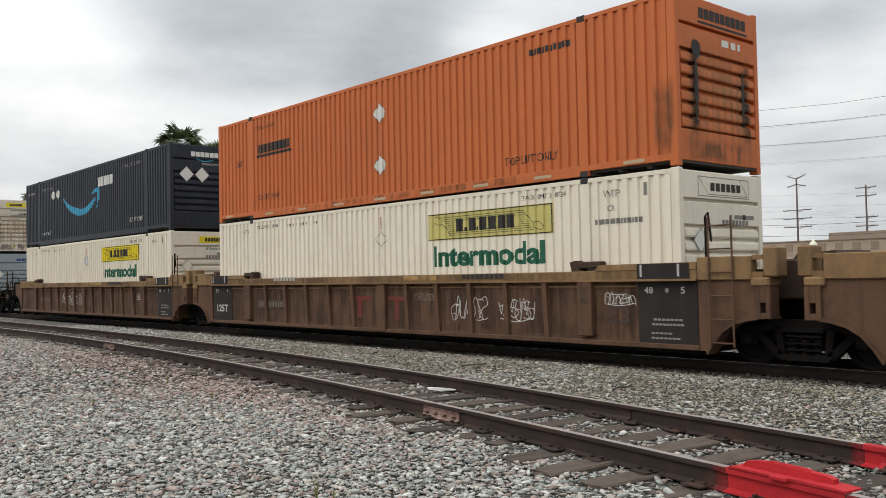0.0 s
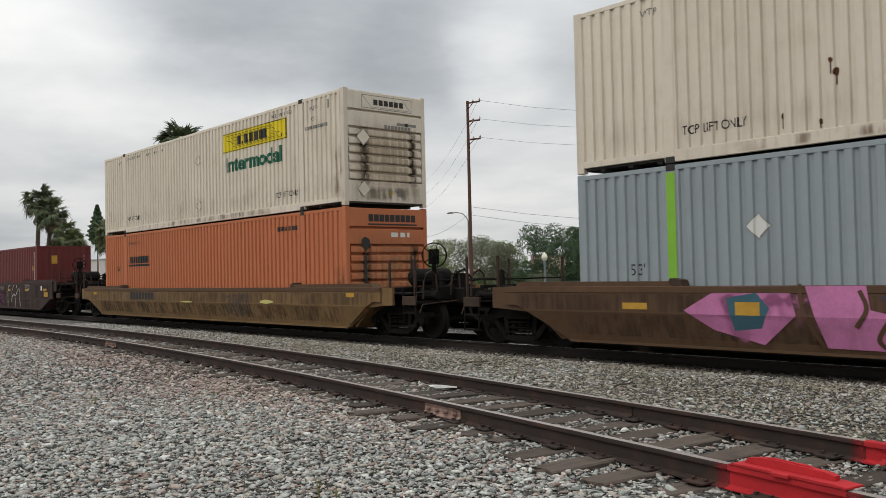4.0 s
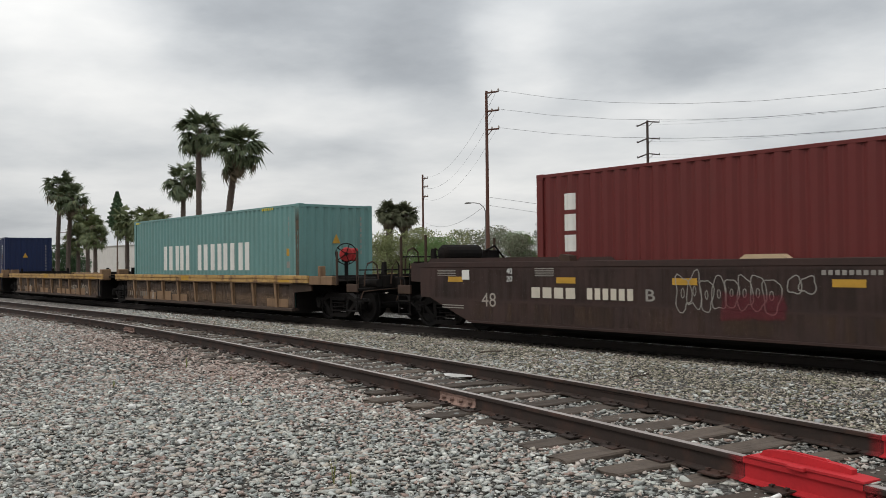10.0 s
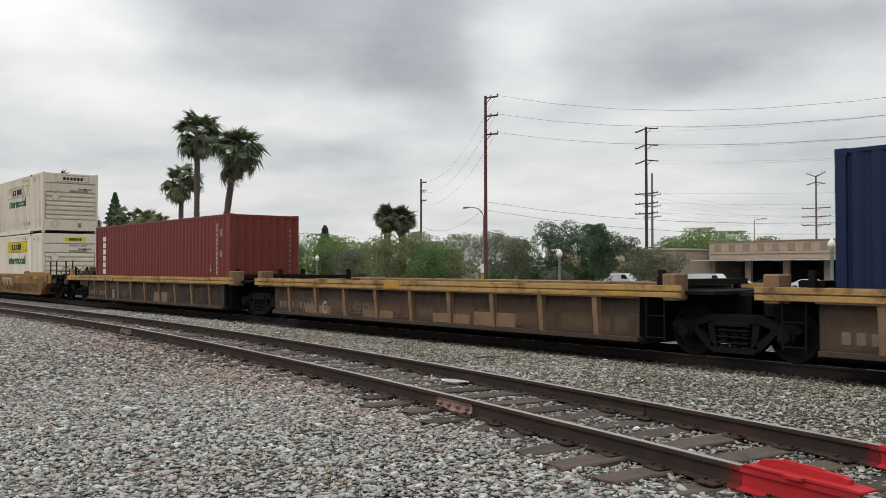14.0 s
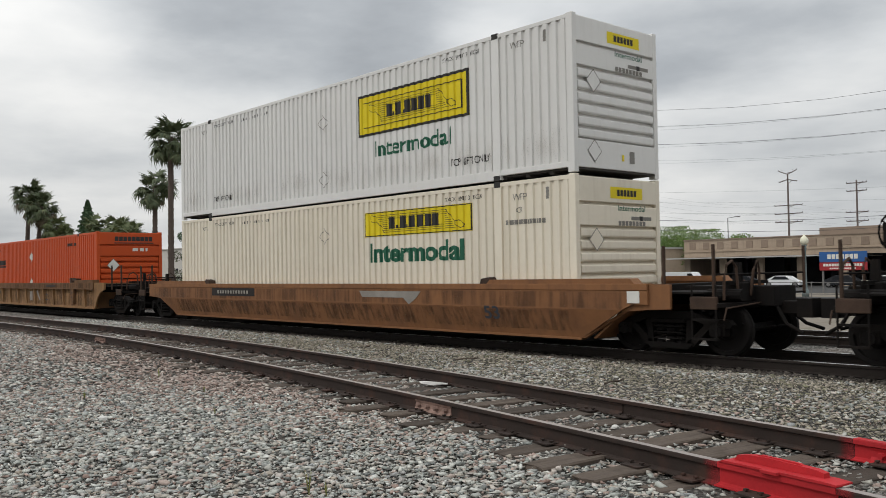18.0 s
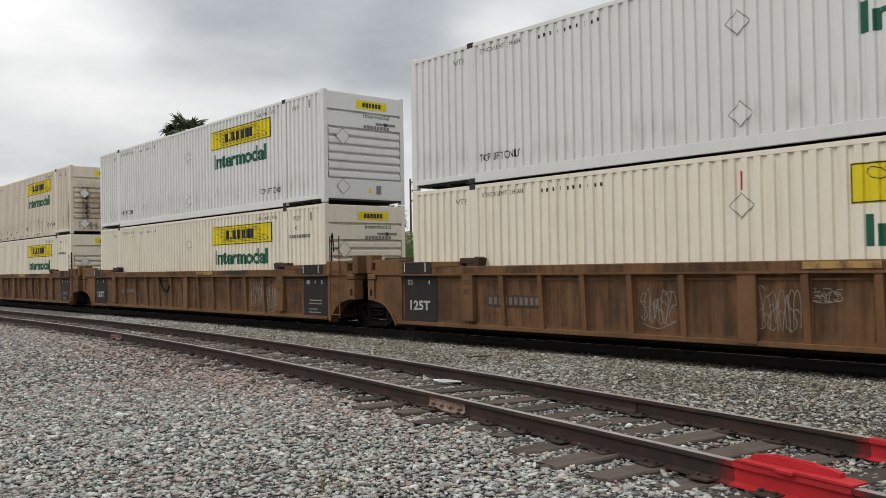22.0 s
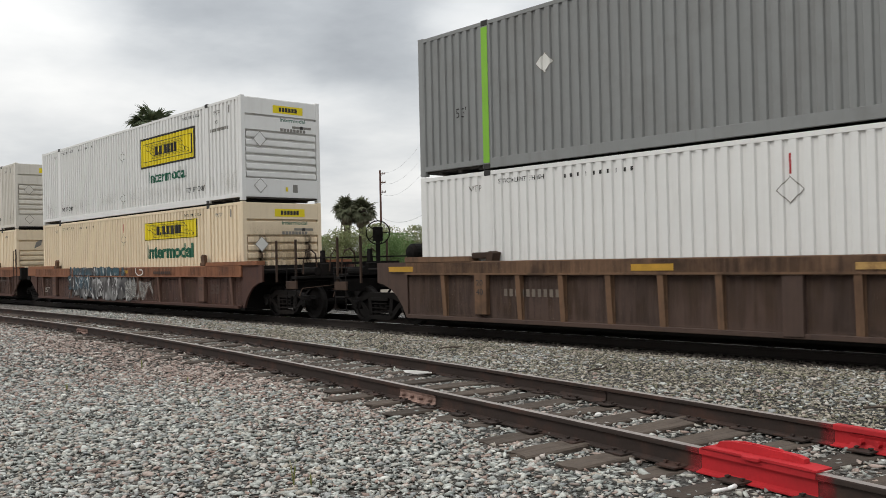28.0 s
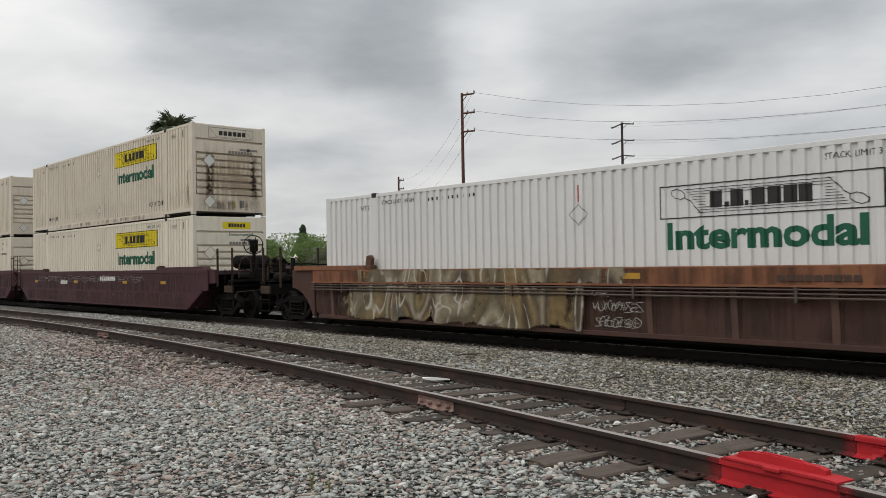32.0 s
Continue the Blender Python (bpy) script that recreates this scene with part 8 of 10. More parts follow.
def smooth_well(name, place, paint, trim, ends, top=1.17, crease=0.74, low=0.22, bottom=8.25, shoulder=9.45, shoulder_z=0.86, hl=9.75, flat=False, full=11.77):
    """A well car with smooth plate sides, creased along their length and cut off aslant at the ends."""
    c = empty(name)
    if not flat:
        CREASED[c.name] = (crease, 0.15 / (crease - low))
    for s in (-1, 1):
        y_out, y_low = s * 1.55, s * (1.55 if flat else 1.40)

        def upper(bm):
            prism(bm, [(-hl, top), (hl, top), (hl, shoulder_z - 0.02), (shoulder, shoulder_z - 0.02), (shoulder - (shoulder_z - crease) * (shoulder - bottom) / (shoulder_z - low), crease), (-shoulder + (shoulder_z - crease) * (shoulder - bottom) / (shoulder_z - low), crease), (-shoulder, shoulder_z - 0.02), (-hl, shoulder_z - 0.02)], "y", min(y_out, y_out - s * 0.05), max(y_out, y_out - s * 0.05))

        def lower(bm):
            x1 = shoulder - (shoulder_z - crease) * (shoulder - bottom) / (shoulder_z - low)
            a = [bm.verts.new(p) for p in ((-x1, y_out, crease), (x1, y_out, crease), (bottom, y_low, low), (-bottom, y_low, low))]
            b = [bm.verts.new((v.co.x, v.co.y - s * 0.05, v.co.z)) for v in a]
            bm.faces.new(a)
            bm.faces.new(b[::-1])
            for i in range(4):
                bm.faces.new((a[i], b[i], b[(i + 1) % 4], a[(i + 1) % 4]))
        part("side_plate", shared("side_plate", (s, top, crease, hl, bottom), paint, upper), c)
        part("lower_side_plate", shared("lower_side_plate", (s, crease, low, bottom, flat), paint, lower), c)
        part("bottom_flange", shared("bottom_flange", (s, low, bottom, flat), paint, lambda bm: box(bm, -bottom, bottom, min(y_low + s * 0.02, y_low - s * 0.15), max(y_low + s * 0.02, y_low - s * 0.15), low - 0.03, low + 0.01)), c)
        part("top_chord", shared("top_chord", (s, top, hl), trim, lambda bm: box(bm, -hl, hl, min(y_out + s * 0.012, y_out - s * 0.20), max(y_out + s * 0.012, y_out - s * 0.20), top - 0.10, top + 0.012, 0.008)), c)
        for g in (-1, 1):
            part("slant_flange", shared("slant_flange", (s, g, bottom, low), paint, lambda bm: prism(bm, [(g * (bottom - 0.02), low), (g * (bottom + 0.06), low), (g * (shoulder + 0.03), shoulder_z - 0.03), (g * (shoulder - 0.08), shoulder_z - 0.03)], "y", *sorted((s * 1.30, s * (1.54 if flat else 1.40))))), c)
            x = 6.096 if hl > 9.5 else 5.3
            part("raised_guide", shared("raised_guide", (s, g, top, x), trim, lambda bm: prism(bm, [(g * (x - 0.12), top), (g * (x - 0.02), top + 0.09), (g * (hl - 0.35), top + 0.10), (g * (hl - 0.25), top)], "y", min(s * 1.30, s * 1.54), max(s * 1.30, s * 1.54))), c)
            part("stacking_bracket", shared("stacking_bracket", ("smooth", s, g, top, x), "rusty_bracket", lambda bm: prism(bm, [(g * (x - 0.32), top), (g * (x - 0.28), top + 0.11), (g * (x - 0.08), top + 0.14), (g * (x + 0.02), top)], "y", min(s * 1.32, s * 1.52), max(s * 1.32, s * 1.52))), c)
    wear(c, -hl, hl, crease + 0.01, top - 0.11, -1.5525, -1.5525, "car_soot")
    wear(c, -bottom, bottom, low + 0.02, crease - 0.01, -(1.55 if flat else 1.40) - 0.004, -1.554, "car_soot")
    wear(c, -bottom, bottom, low + 0.02, crease - 0.01, -(1.55 if flat else 1.40) - 0.007, -1.557, "car_dust")
    part("well_floor", shared("well_floor", ("smooth", bottom, low), "shaded_grimy_steel", lambda bm: box(bm, -bottom, bottom, -1.40, 1.40, FLOOR_Z - MAIN_TOP - 0.09, FLOOR_Z - MAIN_TOP - 0.012)), c)
    for e, s in zip(ends, (-1, 1)):
        part("bulkhead", shared("bulkhead", ("smooth", s, bottom, top), paint, lambda bm: prism(bm, [(s * (bottom + 0.2), low), (s * (bottom + 0.26), low), (s * (shoulder - 0.1), shoulder_z), (s * (shoulder - 0.1), top - 0.03), (s * (shoulder - 0.16), top - 0.03), (s * (shoulder - 0.16), shoulder_z)], "y", -1.34, 1.34)), c)
        if e == "joint":
            part("end_deck", shared("end_deck", ("smooth", s, hl), "shaded_grimy_steel", lambda bm: (box(bm, min(s * (shoulder - 0.2), s * (hl + 0.1)), max(s * (shoulder - 0.2), s * (hl + 0.1)), -1.45, 1.45, top - 0.14, top - 0.08), box(bm, min(s * (shoulder - 0.2), s * (hl + 0.3)), max(s * (shoulder - 0.2), s * (hl + 0.3)), -0.4, 0.4, 0.7, 1.05))), c)
            ladder(c, s * (hl - 0.25) - 0.18, trim, -1.58, 0.6, top + 0.75, 0.38)
        else:
            end_platform(c, s, paint, hl - 0.55, full, top, e)
    MOVING.append((c, place, MAIN_TOP))
    return c


def tags(c, items, y=-1.55):
    """Sprayed tags and small markings along a side."""
    for i, (mat, quads) in enumerate(items):
        plates(quads, mat, c, y, None, "side", 0.009 + 0.004 * i, "graffiti")


def art(c, shapes, y=-1.55):
    """Filled sprayed shapes, one over the other."""
    for i, (mat, outline) in enumerate(shapes):
        plates([tuple(outline)], mat, c, y, None, "side", 0.009 + 0.0012 * i, "graffiti")


def reflectors(c, z, xs, y=-1.55, mat="amber_mark", w=0.34, h=0.10):
    for x in xs:
        plates([(x, x + w, z, z + h)], mat, c, y, None, "side", 0.008, "reflector_strip")


def build_cars():
    cat = lambda c, label: tagged(c, label, "well car", "cars of the train")
    # three-unit car at the head of the view
    c = ribbed_well("well_car", 3.55, "dusty_brown_paint", "ochre_chord_paint", ("joint", "coupled"), "53", True, top=1.50, chord_h=0.17, rib_paint="dusty_brown_paint")
    truck(c, -9.83, 3.55), truck(c, 9.83, 3.55)
    cat(c, "tan-brown ribbed well car unit, empty")
    c = ribbed_well("well_car", -16.10, "dusty_brown_paint", "ochre_chord_paint", ("joint", "joint"), "53", True, top=1.50, chord_h=0.17, rib_paint="dusty_brown_paint")
    truck(c, -9.83, -16.10)
    tags(c, [("pale_mark", scrawl(1, 1.3, 2.0, 0.95, 1.12, 0.02, 3)), ("white_mark", scrawl(2, 2.5, 3.5, 0.55, 1.05, 0.03, 4) + scrawl(3, 3.9, 4.8, 0.6, 1.05, 0.03, 4) + scrawl(4, 6.50, 7.10, 0.92, 1.14, 0.022, 4))], -1.46)
    plates([(-1.25, -0.35, 0.94, 1.03), (-0.86, -0.72, 0.52, 0.94), (0.20, 1.05, 0.94, 1.03), (0.55, 0.69, 0.52, 0.94)], "rust_red_paint", c, -1.46, None, "side", 0.012, "worn_mark", "faded red painted shapes")
    plates(bars(-4.6, 1.42, 1.05, 0.10, 7, 0.5), "faded_white_mark", c, -1.55, None, "side", 0.014, "chalk_marking")
    cat(c, "dusty dark-brown ribbed well car unit with white tags")
    c = ribbed_well("well_car", -35.70, "dusty_brown_paint", "ochre_chord_paint", ("coupled", "joint"), "53", True, top=1.50, chord_h=0.17, rib_paint="dusty_brown_paint")
    truck(c, -9.83, -35.70)
    tags(c, [("white_mark", scrawl(5, -2.65, -1.95, 0.66, 1.08, 0.026, 3) + scrawl(6, -1.72, -0.80, 0.62, 1.06, 0.026, 4) + scrawl(7, -0.62, 0.28, 0.62, 1.10, 0.026, 4)), ("faded_white_mark", scrawl(8, 5.40, 6.00, 0.88, 1.10, 0.02, 4) + [(5.38, 6.02, 0.855, 0.87)])], -1.46)
    cat(c, "dusty dark-brown ribbed well car unit with white tags")
    # smooth-sided single cars
    c = smooth_well("well_car", -59.47, "gold_brown_paint", "gold_brown_paint", ("coupled", "coupled"))
    truck(c, -9.83, -59.47), truck(c, 9.83, -59.47)
    art(c, [("pink_spray", [(-5.75, 0.80), (-5.05, 1.18), (-4.0, 1.18), (-3.9, 0.75), (-4.45, 0.30), (-5.25, 0.5)]), ("teal_spray", [(-5.0, 1.0), (-4.5, 1.08), (-4.3, 0.85), (-4.45, 0.55), (-4.9, 0.5)]),
            ("amber_mark", [(-4.85, 0.94), (-4.45, 0.94), (-4.45, 0.74), (-4.85, 0.74)]),
            ("pink_spray", [(-3.75, 1.18), (-2.9, 1.18), (-2.85, 0.85), (-2.3, 0.72), (-2.05, 1.18), (-1.2, 1.18), (-1.15, 0.75), (-0.72, 0.72), (-0.72, 1.18), (0.6, 1.18), (0.6, 0.93), (0.1, 0.88), (0.1, 0.76), (1.0, 0.74), (0.95, 0.26), (-0.6, 0.28), (-0.75, 0.40), (-0.95, 0.27), (-2.0, 0.28), (-2.15, 0.50), (-2.3, 0.29), (-3.5, 0.30)]),
            ("gold_brown_paint", [(-1.95, 0.86), (-1.7, 0.95), (-1.62, 0.55), (-1.88, 0.5)]), ("slate_spray", [(-2.75, 1.02), (-2.45, 1.10), (-2.2, 0.98), (-2.4, 0.84)])])
    tags(c, [("pink_lettering", [(-6.0, 1.2, 0.24, 1.2)]), ("slate_spray", ribbon([(1.92 + 0.32 * math.cos(a), 0.82 + 0.26 * math.sin(a)) for a in np.linspace(0, 6.28, 16)], 0.07)), ("faint_mark", scrawl(90, 3.2, 4.9, 0.86, 1.14, 0.03, 4))])
    cuts = []
    for line in ([(-3.82, 1.19), (-3.78, 0.8), (-3.55, 0.32)], [(-2.98, 1.10), (-2.90, 0.86), (-3.05, 0.62)], [(-2.62, 0.70), (-2.78, 0.45), (-2.66, 0.30)], [(-2.02, 1.18), (-2.20, 0.75), (-2.10, 0.28)], [(-1.15, 1.17), (-1.28, 0.8), (-1.05, 0.30)], [(-0.35, 1.00), (0.25, 0.98)], [(-0.40, 0.68), (0.45, 0.64)], [(-0.38, 0.46), (0.55, 0.44)]):
        cuts += ribbon(smooth_line(line), 0.06)
    rings = [[(q + r * math.cos(a), 0.80 + 0.24 * math.sin(a)) for a in np.linspace(0, 6.28, 16)] for q, r in ((2.75, 0.30), (3.75, 0.26))]
    tags(c, [("gold_brown_paint", cuts), ("slate_spray", ribbon(rings[0], 0.045) + ribbon(rings[1], 0.045) + scrawl(92, 4.2, 5.2, 0.55, 1.05, 0.04, 3))], -1.562)
    reflectors(c, 0.80, (-6.95, 0.15, 3.15, 5.72, 8.2), -1.55, "amber_mark", 0.50, 0.11)
    plates(bars(2.45, 0.64, 2.3, 0.13, 15), "dark_brown_paint", c, -1.55, None, "side", 0.008, "name_marking")
    cat(c, "golden-brown smooth-sided well car with bold pink graffiti")
    c = smooth_well("well_car", -83.0, "dull_gold_paint", "gold_brown_paint", ("coupled", "brake"))
    truck(c, -9.83, -83.0), truck(c, 9.83, -83.0)
    plates(bars(-5.0, 0.80, 2.0, 0.24, 8, 0.2), "black_mark", c, -1.55, None, "side", 0.008, "serial_marking")
    tags(c, [("slate_spray", scrawl(31, 2.2, 3.6, 0.45, 1.05, 0.05, 4)), ("faded_yellow_mark", [blob(14, -0.4, 0.75, 1.0, 0.06), blob(15, 4.6, 0.8, 0.8, 0.12)])])
    reflectors(c, 0.95, (-8.7, 8.4))
    cat(c, "golden smooth-sided well car with dark serial bars")
    # dark-brown cars for 40-foot boxes
    for place, k in ((-106.1, 0), (-128.28, 1), (-150.46, 2)):
        c = smooth_well("well_car", place, "umber_paint", "umber_paint", ("coupled" if k == 0 else "tank", "brake" if k == 0 else "coupled"), 1.47, 0.70, 0.27, 7.75, 9.0, 0.75, 9.35, True, 11.02)
        truck(c, -9.07, place), truck(c, 9.07, place)
        reflectors(c, 1.07, (-8.4, -5.3, -2.75, -0.1, 2.52, 5.37, 8.1), -1.55, "amber_mark", 0.47, 0.11)
        plates(bars(-5.94, 0.79, 1.1, 0.20, 4, 0.3) + bars(-4.56, 0.79, 1.02, 0.20, 6, 0.45), "cream_mark", c, -1.55, None, "side", 0.008, "serial_marking")
        lettering("ACB"[k], -3.28, 0.79, 0.19, 0.20, "pale_mark", c, -1.55, None, 0.01, "side", 0.008)
        lettering("48", -7.35, 0.58, 0.42, 0.28, "dim_mark", c, -1.55, None, 0.0, "side", 0.008)
        lettering("40", -6.62, 1.24, 0.16, 0.11, "white_mark", c, -1.55, None, 0, "side", 0.009)
        lettering("20", -6.62, 1.09, 0.16, 0.11, "white_mark", c, -1.55, None, 0, "side", 0.009)
        plates([(-7.95, -7.72, 1.12, 1.32)], "white_mark", c, -1.55, None, "side", 0.009, "label_plate")
        plates([(-8.75, -8.15, 1.20 + 0.035 * i, 1.215 + 0.035 * i) for i in range(4)] + [(-5.85, -5.35, 1.20 + 0.035 * i, 1.215 + 0.035 * i) for i in range(5)] + [(-8.6, -7.9, 0.52 + 0.05 * i, 0.54 + 0.05 * i) for i in range(2)], "pale_mark", c, -1.55, None, "side", 0.009, "notice_marking")
        plates(bars(-0.25, 1.24, 0.85, 0.07, 9, 0.5), "pale_mark", c, -1.55, None, "side", 0.008, "small_serial_marking")
        plates([(8.2, 8.75, 0.82, 1.02)], "amber_mark", c, -1.55, None, "side", 0.009, "placard_plate")
        plates([(7.75, 7.95, 1.10, 1.30)], "white_mark", c, -1.55, None, "side", 0.009, "label_plate")
        lettering("40", 5.9, 1.27, 0.17, 0.11, "white_mark", c, -1.55, None, 0, "side", 0.009)
        lettering("20", 5.9, 1.11, 0.17, 0.11, "white_mark", c, -1.55, None, 0, "side", 0.009)
        plates([(5.35, 5.85, 1.22 + 0.035 * i, 1.235 + 0.035 * i) for i in range(5)], "pale_mark", c, -1.55, None, "side", 0.009, "notice_marking")
        if k == 0:
            loops = []
            for line in ([(2.55, 0.32), (2.57, 1.05), (2.69, 1.31), (2.96, 1.36)], [(3.35, 0.79), (3.23, 0.97), (3.40, 1.23), (3.70, 1.40), (3.97, 1.36), (4.11, 1.14), (4.00, 0.92), (3.77, 0.85)],
                         [(3.90, 0.85), (4.18, 1.06), (4.50, 1.17), (4.46, 0.86), (4.65, 0.38)], [(3.18, 0.56), (3.29, 0.79), (3.59, 0.92), (3.81, 0.72), (3.89, 0.30)]):
                loops += ribbon(smooth_line(line), 0.028)
            tags(c, [("white_mark", loops), ("red_haze", [(-2.4, -0.7, 0.60, 1.10)]), ("dim_mark", scrawl(21, -5.1, -4.3, 0.58, 0.74, 0.022, 4) + scrawl(28, -4.2, -3.6, 1.14, 1.30, 0.02, 3) + scrawl(29, 0.95, 1.95, 1.14, 1.34, 0.024, 4)),
                     ("violet_haze", [(0.6, 2.2, 0.45, 1.10)]), ("faded_violet_mark", scrawl(33, 0.65, 2.1, 0.50, 1.04, 0.035, 4))])
        elif k == 1:
            tags(c, [("red_haze", [(-3.8, -1.8, 0.55, 1.2)]), ("red_haze", [(-0.6, 1.2, 0.5, 1.3)]), ("faint_mark", scrawl(24, -4.6, -3.8, 0.7, 0.95, 0.03, 3)), ("white_mark", scrawl(23, 6.6, 8.0, 0.90, 1.08, 0.035, 5))])
        else:
            tags(c, [("pale_mark", bubbles(25, -2.66, -0.90, 0.66, 1.24, 0.016, 8) + bubbles(26, -0.75, -0.35, 0.92, 1.24, 0.018, 2, False)), ("red_haze", [(-1.9, -0.7, 0.52, 1.02)]), ("red_haze", [(1.2, 2.8, 0.6, 1.1)])])
        for x in (-4.5, -1.2, 1.9) if k != 1 else (-3.0, -1.0, 2.0):
            part("cover_plate", shared("cover_plate", 0, "pale_tan_mark" if x == -1.2 else "umber_paint", lambda bm: prism(bm, [(-0.4, 0), (-0.3, 0.07), (0.3, 0.07), (0.4, 0)], "y", -1.45, -1.30)), c, at=pose(x, 0, 1.48))
        cat(c, "dark umber smooth-sided well car with amber reflectors" + (", empty" if k == 1 else ""))
    # five-unit car for 40-foot boxes with worn yellow chords
    five = (-171.66, -187.38, -203.1, -218.68, -234.25)
    for i, place in enumerate(five):
        c = ribbed_well("well_car", place, "sooty_brown_paint", "rib_tan_paint", ("joint" if i < 4 else "coupled", "joint" if i else "coupled"), "", False, 0, 6.22, 1.17, 0.24, 0.20, rib_paint="rib_tan_paint", pitch=1.33)
        if i < 4:
            wear(c, -6.2, 6.2, 0.26, 0.72, -1.4695, -1.4695, "tan_dust")
        rnd = random.Random(60 + i)
        for k in range(1, 9):
            x = -5.32 + 1.33 * (k - 0.5)
            if rnd.random() < (0.55 if i < 4 else 0.2):
                plates([(x + 0.06, x + 1.27, 0.30, 0.30 + rnd.uniform(0.16, 0.34))], "rib_tan_paint", c, -1.46, None, "side", 0.012, "paint_patch", "tan repainted patch")
        for s in (-1, 1):
            part("yellow_chord", shared("yellow_chord", s, "worn_yellow_paint", lambda bm: [box(bm, -7.15, 7.15, min(s * 1.552, s * d), max(s * 1.552, s * d), a, b, 0.006) for a, b, d in ((0.98, 1.065, 1.60), (1.065, 1.085, 1.57), (1.085, 1.18, 1.60))]), c, "chipped yellow paint on the top chord")
        truck(c, -7.83, place)
        if i == 0:
            truck(c, 7.83, place)
            for y in (-1, 1):
                part("end_chord", shared("end_chord", y, "rib_tan_paint", lambda bm: (box(bm, 7.15, 8.25, min(y * 1.36, y * 1.56), max(y * 1.36, y * 1.56), 0.94, 1.16, 0.01), box(bm, 7.62, 7.72, min(y * 1.40, y * 1.58), max(y * 1.40, y * 1.58), 0.94, 1.42, 0.01))), c)
            brake_wheel(c, 7.50, -0.62, 1.74)
            part("brake_housing", shared("brake_housing", 0, "red_mark", lambda bm: (lathe(bm, [(0.02, -0.05), (0.17, -0.04), (0.20, 0.0), (0.17, 0.05), (0.02, 0.07)], "x", (0, 0, 0), 16), box(bm, -0.12, 0.0, 0.08, 0.30, -0.17, 0.17, 0.03))), c, "red-painted hand brake housing", at=pose(7.42, -0.55, 1.72, 0, 0, -35))
        lettering("AEDCB"[i], -3.74 if i < 4 else -3.38, 0.30, 0.21, 0.33, "dim_mark", c, -1.46, None, 0.03, "side", 0.016)
        plates(bars(-5.9, 0.40, 0.75, 0.17, 4, 0.6) + bars(-4.85, 0.40, 0.85, 0.17, 5, 0.6), "faint_mark", c, -1.46, None, "side", 0.016, "serial_marking")
        if i == 4:
            for y in (-1, 1):
                part("end_chord", shared("end_chord", ("far", y), "worn_yellow_paint", lambda bm: (box(bm, -8.75, -7.16, min(y * 1.36, y * 1.58), max(y * 1.36, y * 1.58), 0.96, 1.17, 0.01), box(bm, -8.30, -8.20, min(y * 1.40, y * 1.57), max(y * 1.40, y * 1.57), 1.17, 1.42, 0.01))), c, "chipped yellow chord over the end truck")
            for x, w, h in ((-8.45, 0.30, 0.20), (-7.85, 0.42, 0.34), (-7.30, 0.34, 0.26), (-6.75, 0.30, 0.36)):
                part("deck_gear", shared("deck_gear", (w, h), "rusty_bracket", lambda bm: (box(bm, -w / 2, w / 2, -0.45, 0.45, 0, h * 0.55, 0.02), prism(bm, [(-w * 0.4, h * 0.55), (w * 0.4, h * 0.55), (w * 0.15, h), (-w * 0.25, h)], "y", -0.12, 0.12))), c, "rusty brake gear on the end deck", pose(x, -0.75, 1.16))
        plates([(5.6, 6.2, 1.00, 1.06), (-0.9, -0.3, 1.00, 1.15)], "amber_mark", c, -1.60, None, "side", 0.006, "reflector_strip")
        tags(c, [("dim_mark", scrawl(46, 2.70, 3.45, 0.36, 0.74, 0.05, 3) + scrawl(51, 4.0, 5.0, 0.38, 0.76, 0.05, 4)) if i == 1 else ("faint_mark", scrawl(40 + i, -2.8, -1.6, 0.4, 0.7, 0.03, 4))], -1.46)
        cat(c, "ribbed well car unit with chipped yellow chords" + (", empty" if i in (1, 3) else ""))
    # smooth-sided singles
    c = smooth_well("well_car", -255.79, "gold_paint", "gold_paint", ("brake", "coupled"))
    truck(c, -9.83, -255.79), truck(c, 9.83, -255.79)
    plates([(-5.45, -3.02, 0.80, 1.04)], "black_panel_paint", c, -1.55, None, "side", 0.006, "number_panel")
    plates(bars(-5.25, 0.86, 0.62, 0.12, 4, 0.6) + bars(-4.35, 0.86, 1.15, 0.12, 6, 0.6), "white_mark", c, -1.55, None, "side", 0.010, "serial_marking")
    reflectors(c, 0.82, (-9.28, -6.08, -2.98), -1.55, "amber_mark", 0.52, 0.21)
    reflectors(c, 0.96, (4.4, 7.6), -1.55, "amber_mark", 0.7, 0.13)
    art(c, [("mauve_spray", [(-3.15, 0.78), (-2.85, 0.55), (-2.7, 0.26), (-1.8, 0.24), (-1.7, 0.62), (-1.95, 1.14), (-2.45, 1.16), (-2.4, 0.8)]), ("stone_spray", [(-1.75, 0.62), (-1.95, 1.16), (1.35, 1.17), (1.3, 0.23), (-1.75, 0.23)]),
            ("amber_mark", [(-0.9, 0.98), (-0.3, 0.98), (-0.3, 0.84), (-0.84, 0.80)]),
            ("slate_spray", [(1.0, 1.16), (1.42, 1.16), (1.35, 0.95), (1.15, 0.7), (0.78, 0.33), (0.62, 0.33), (0.95, 0.75)]), ("slate_spray", [(-2.0, 1.14), (-1.45, 1.12), (-1.6, 0.9), (-1.85, 0.95)])])
    strokes = []
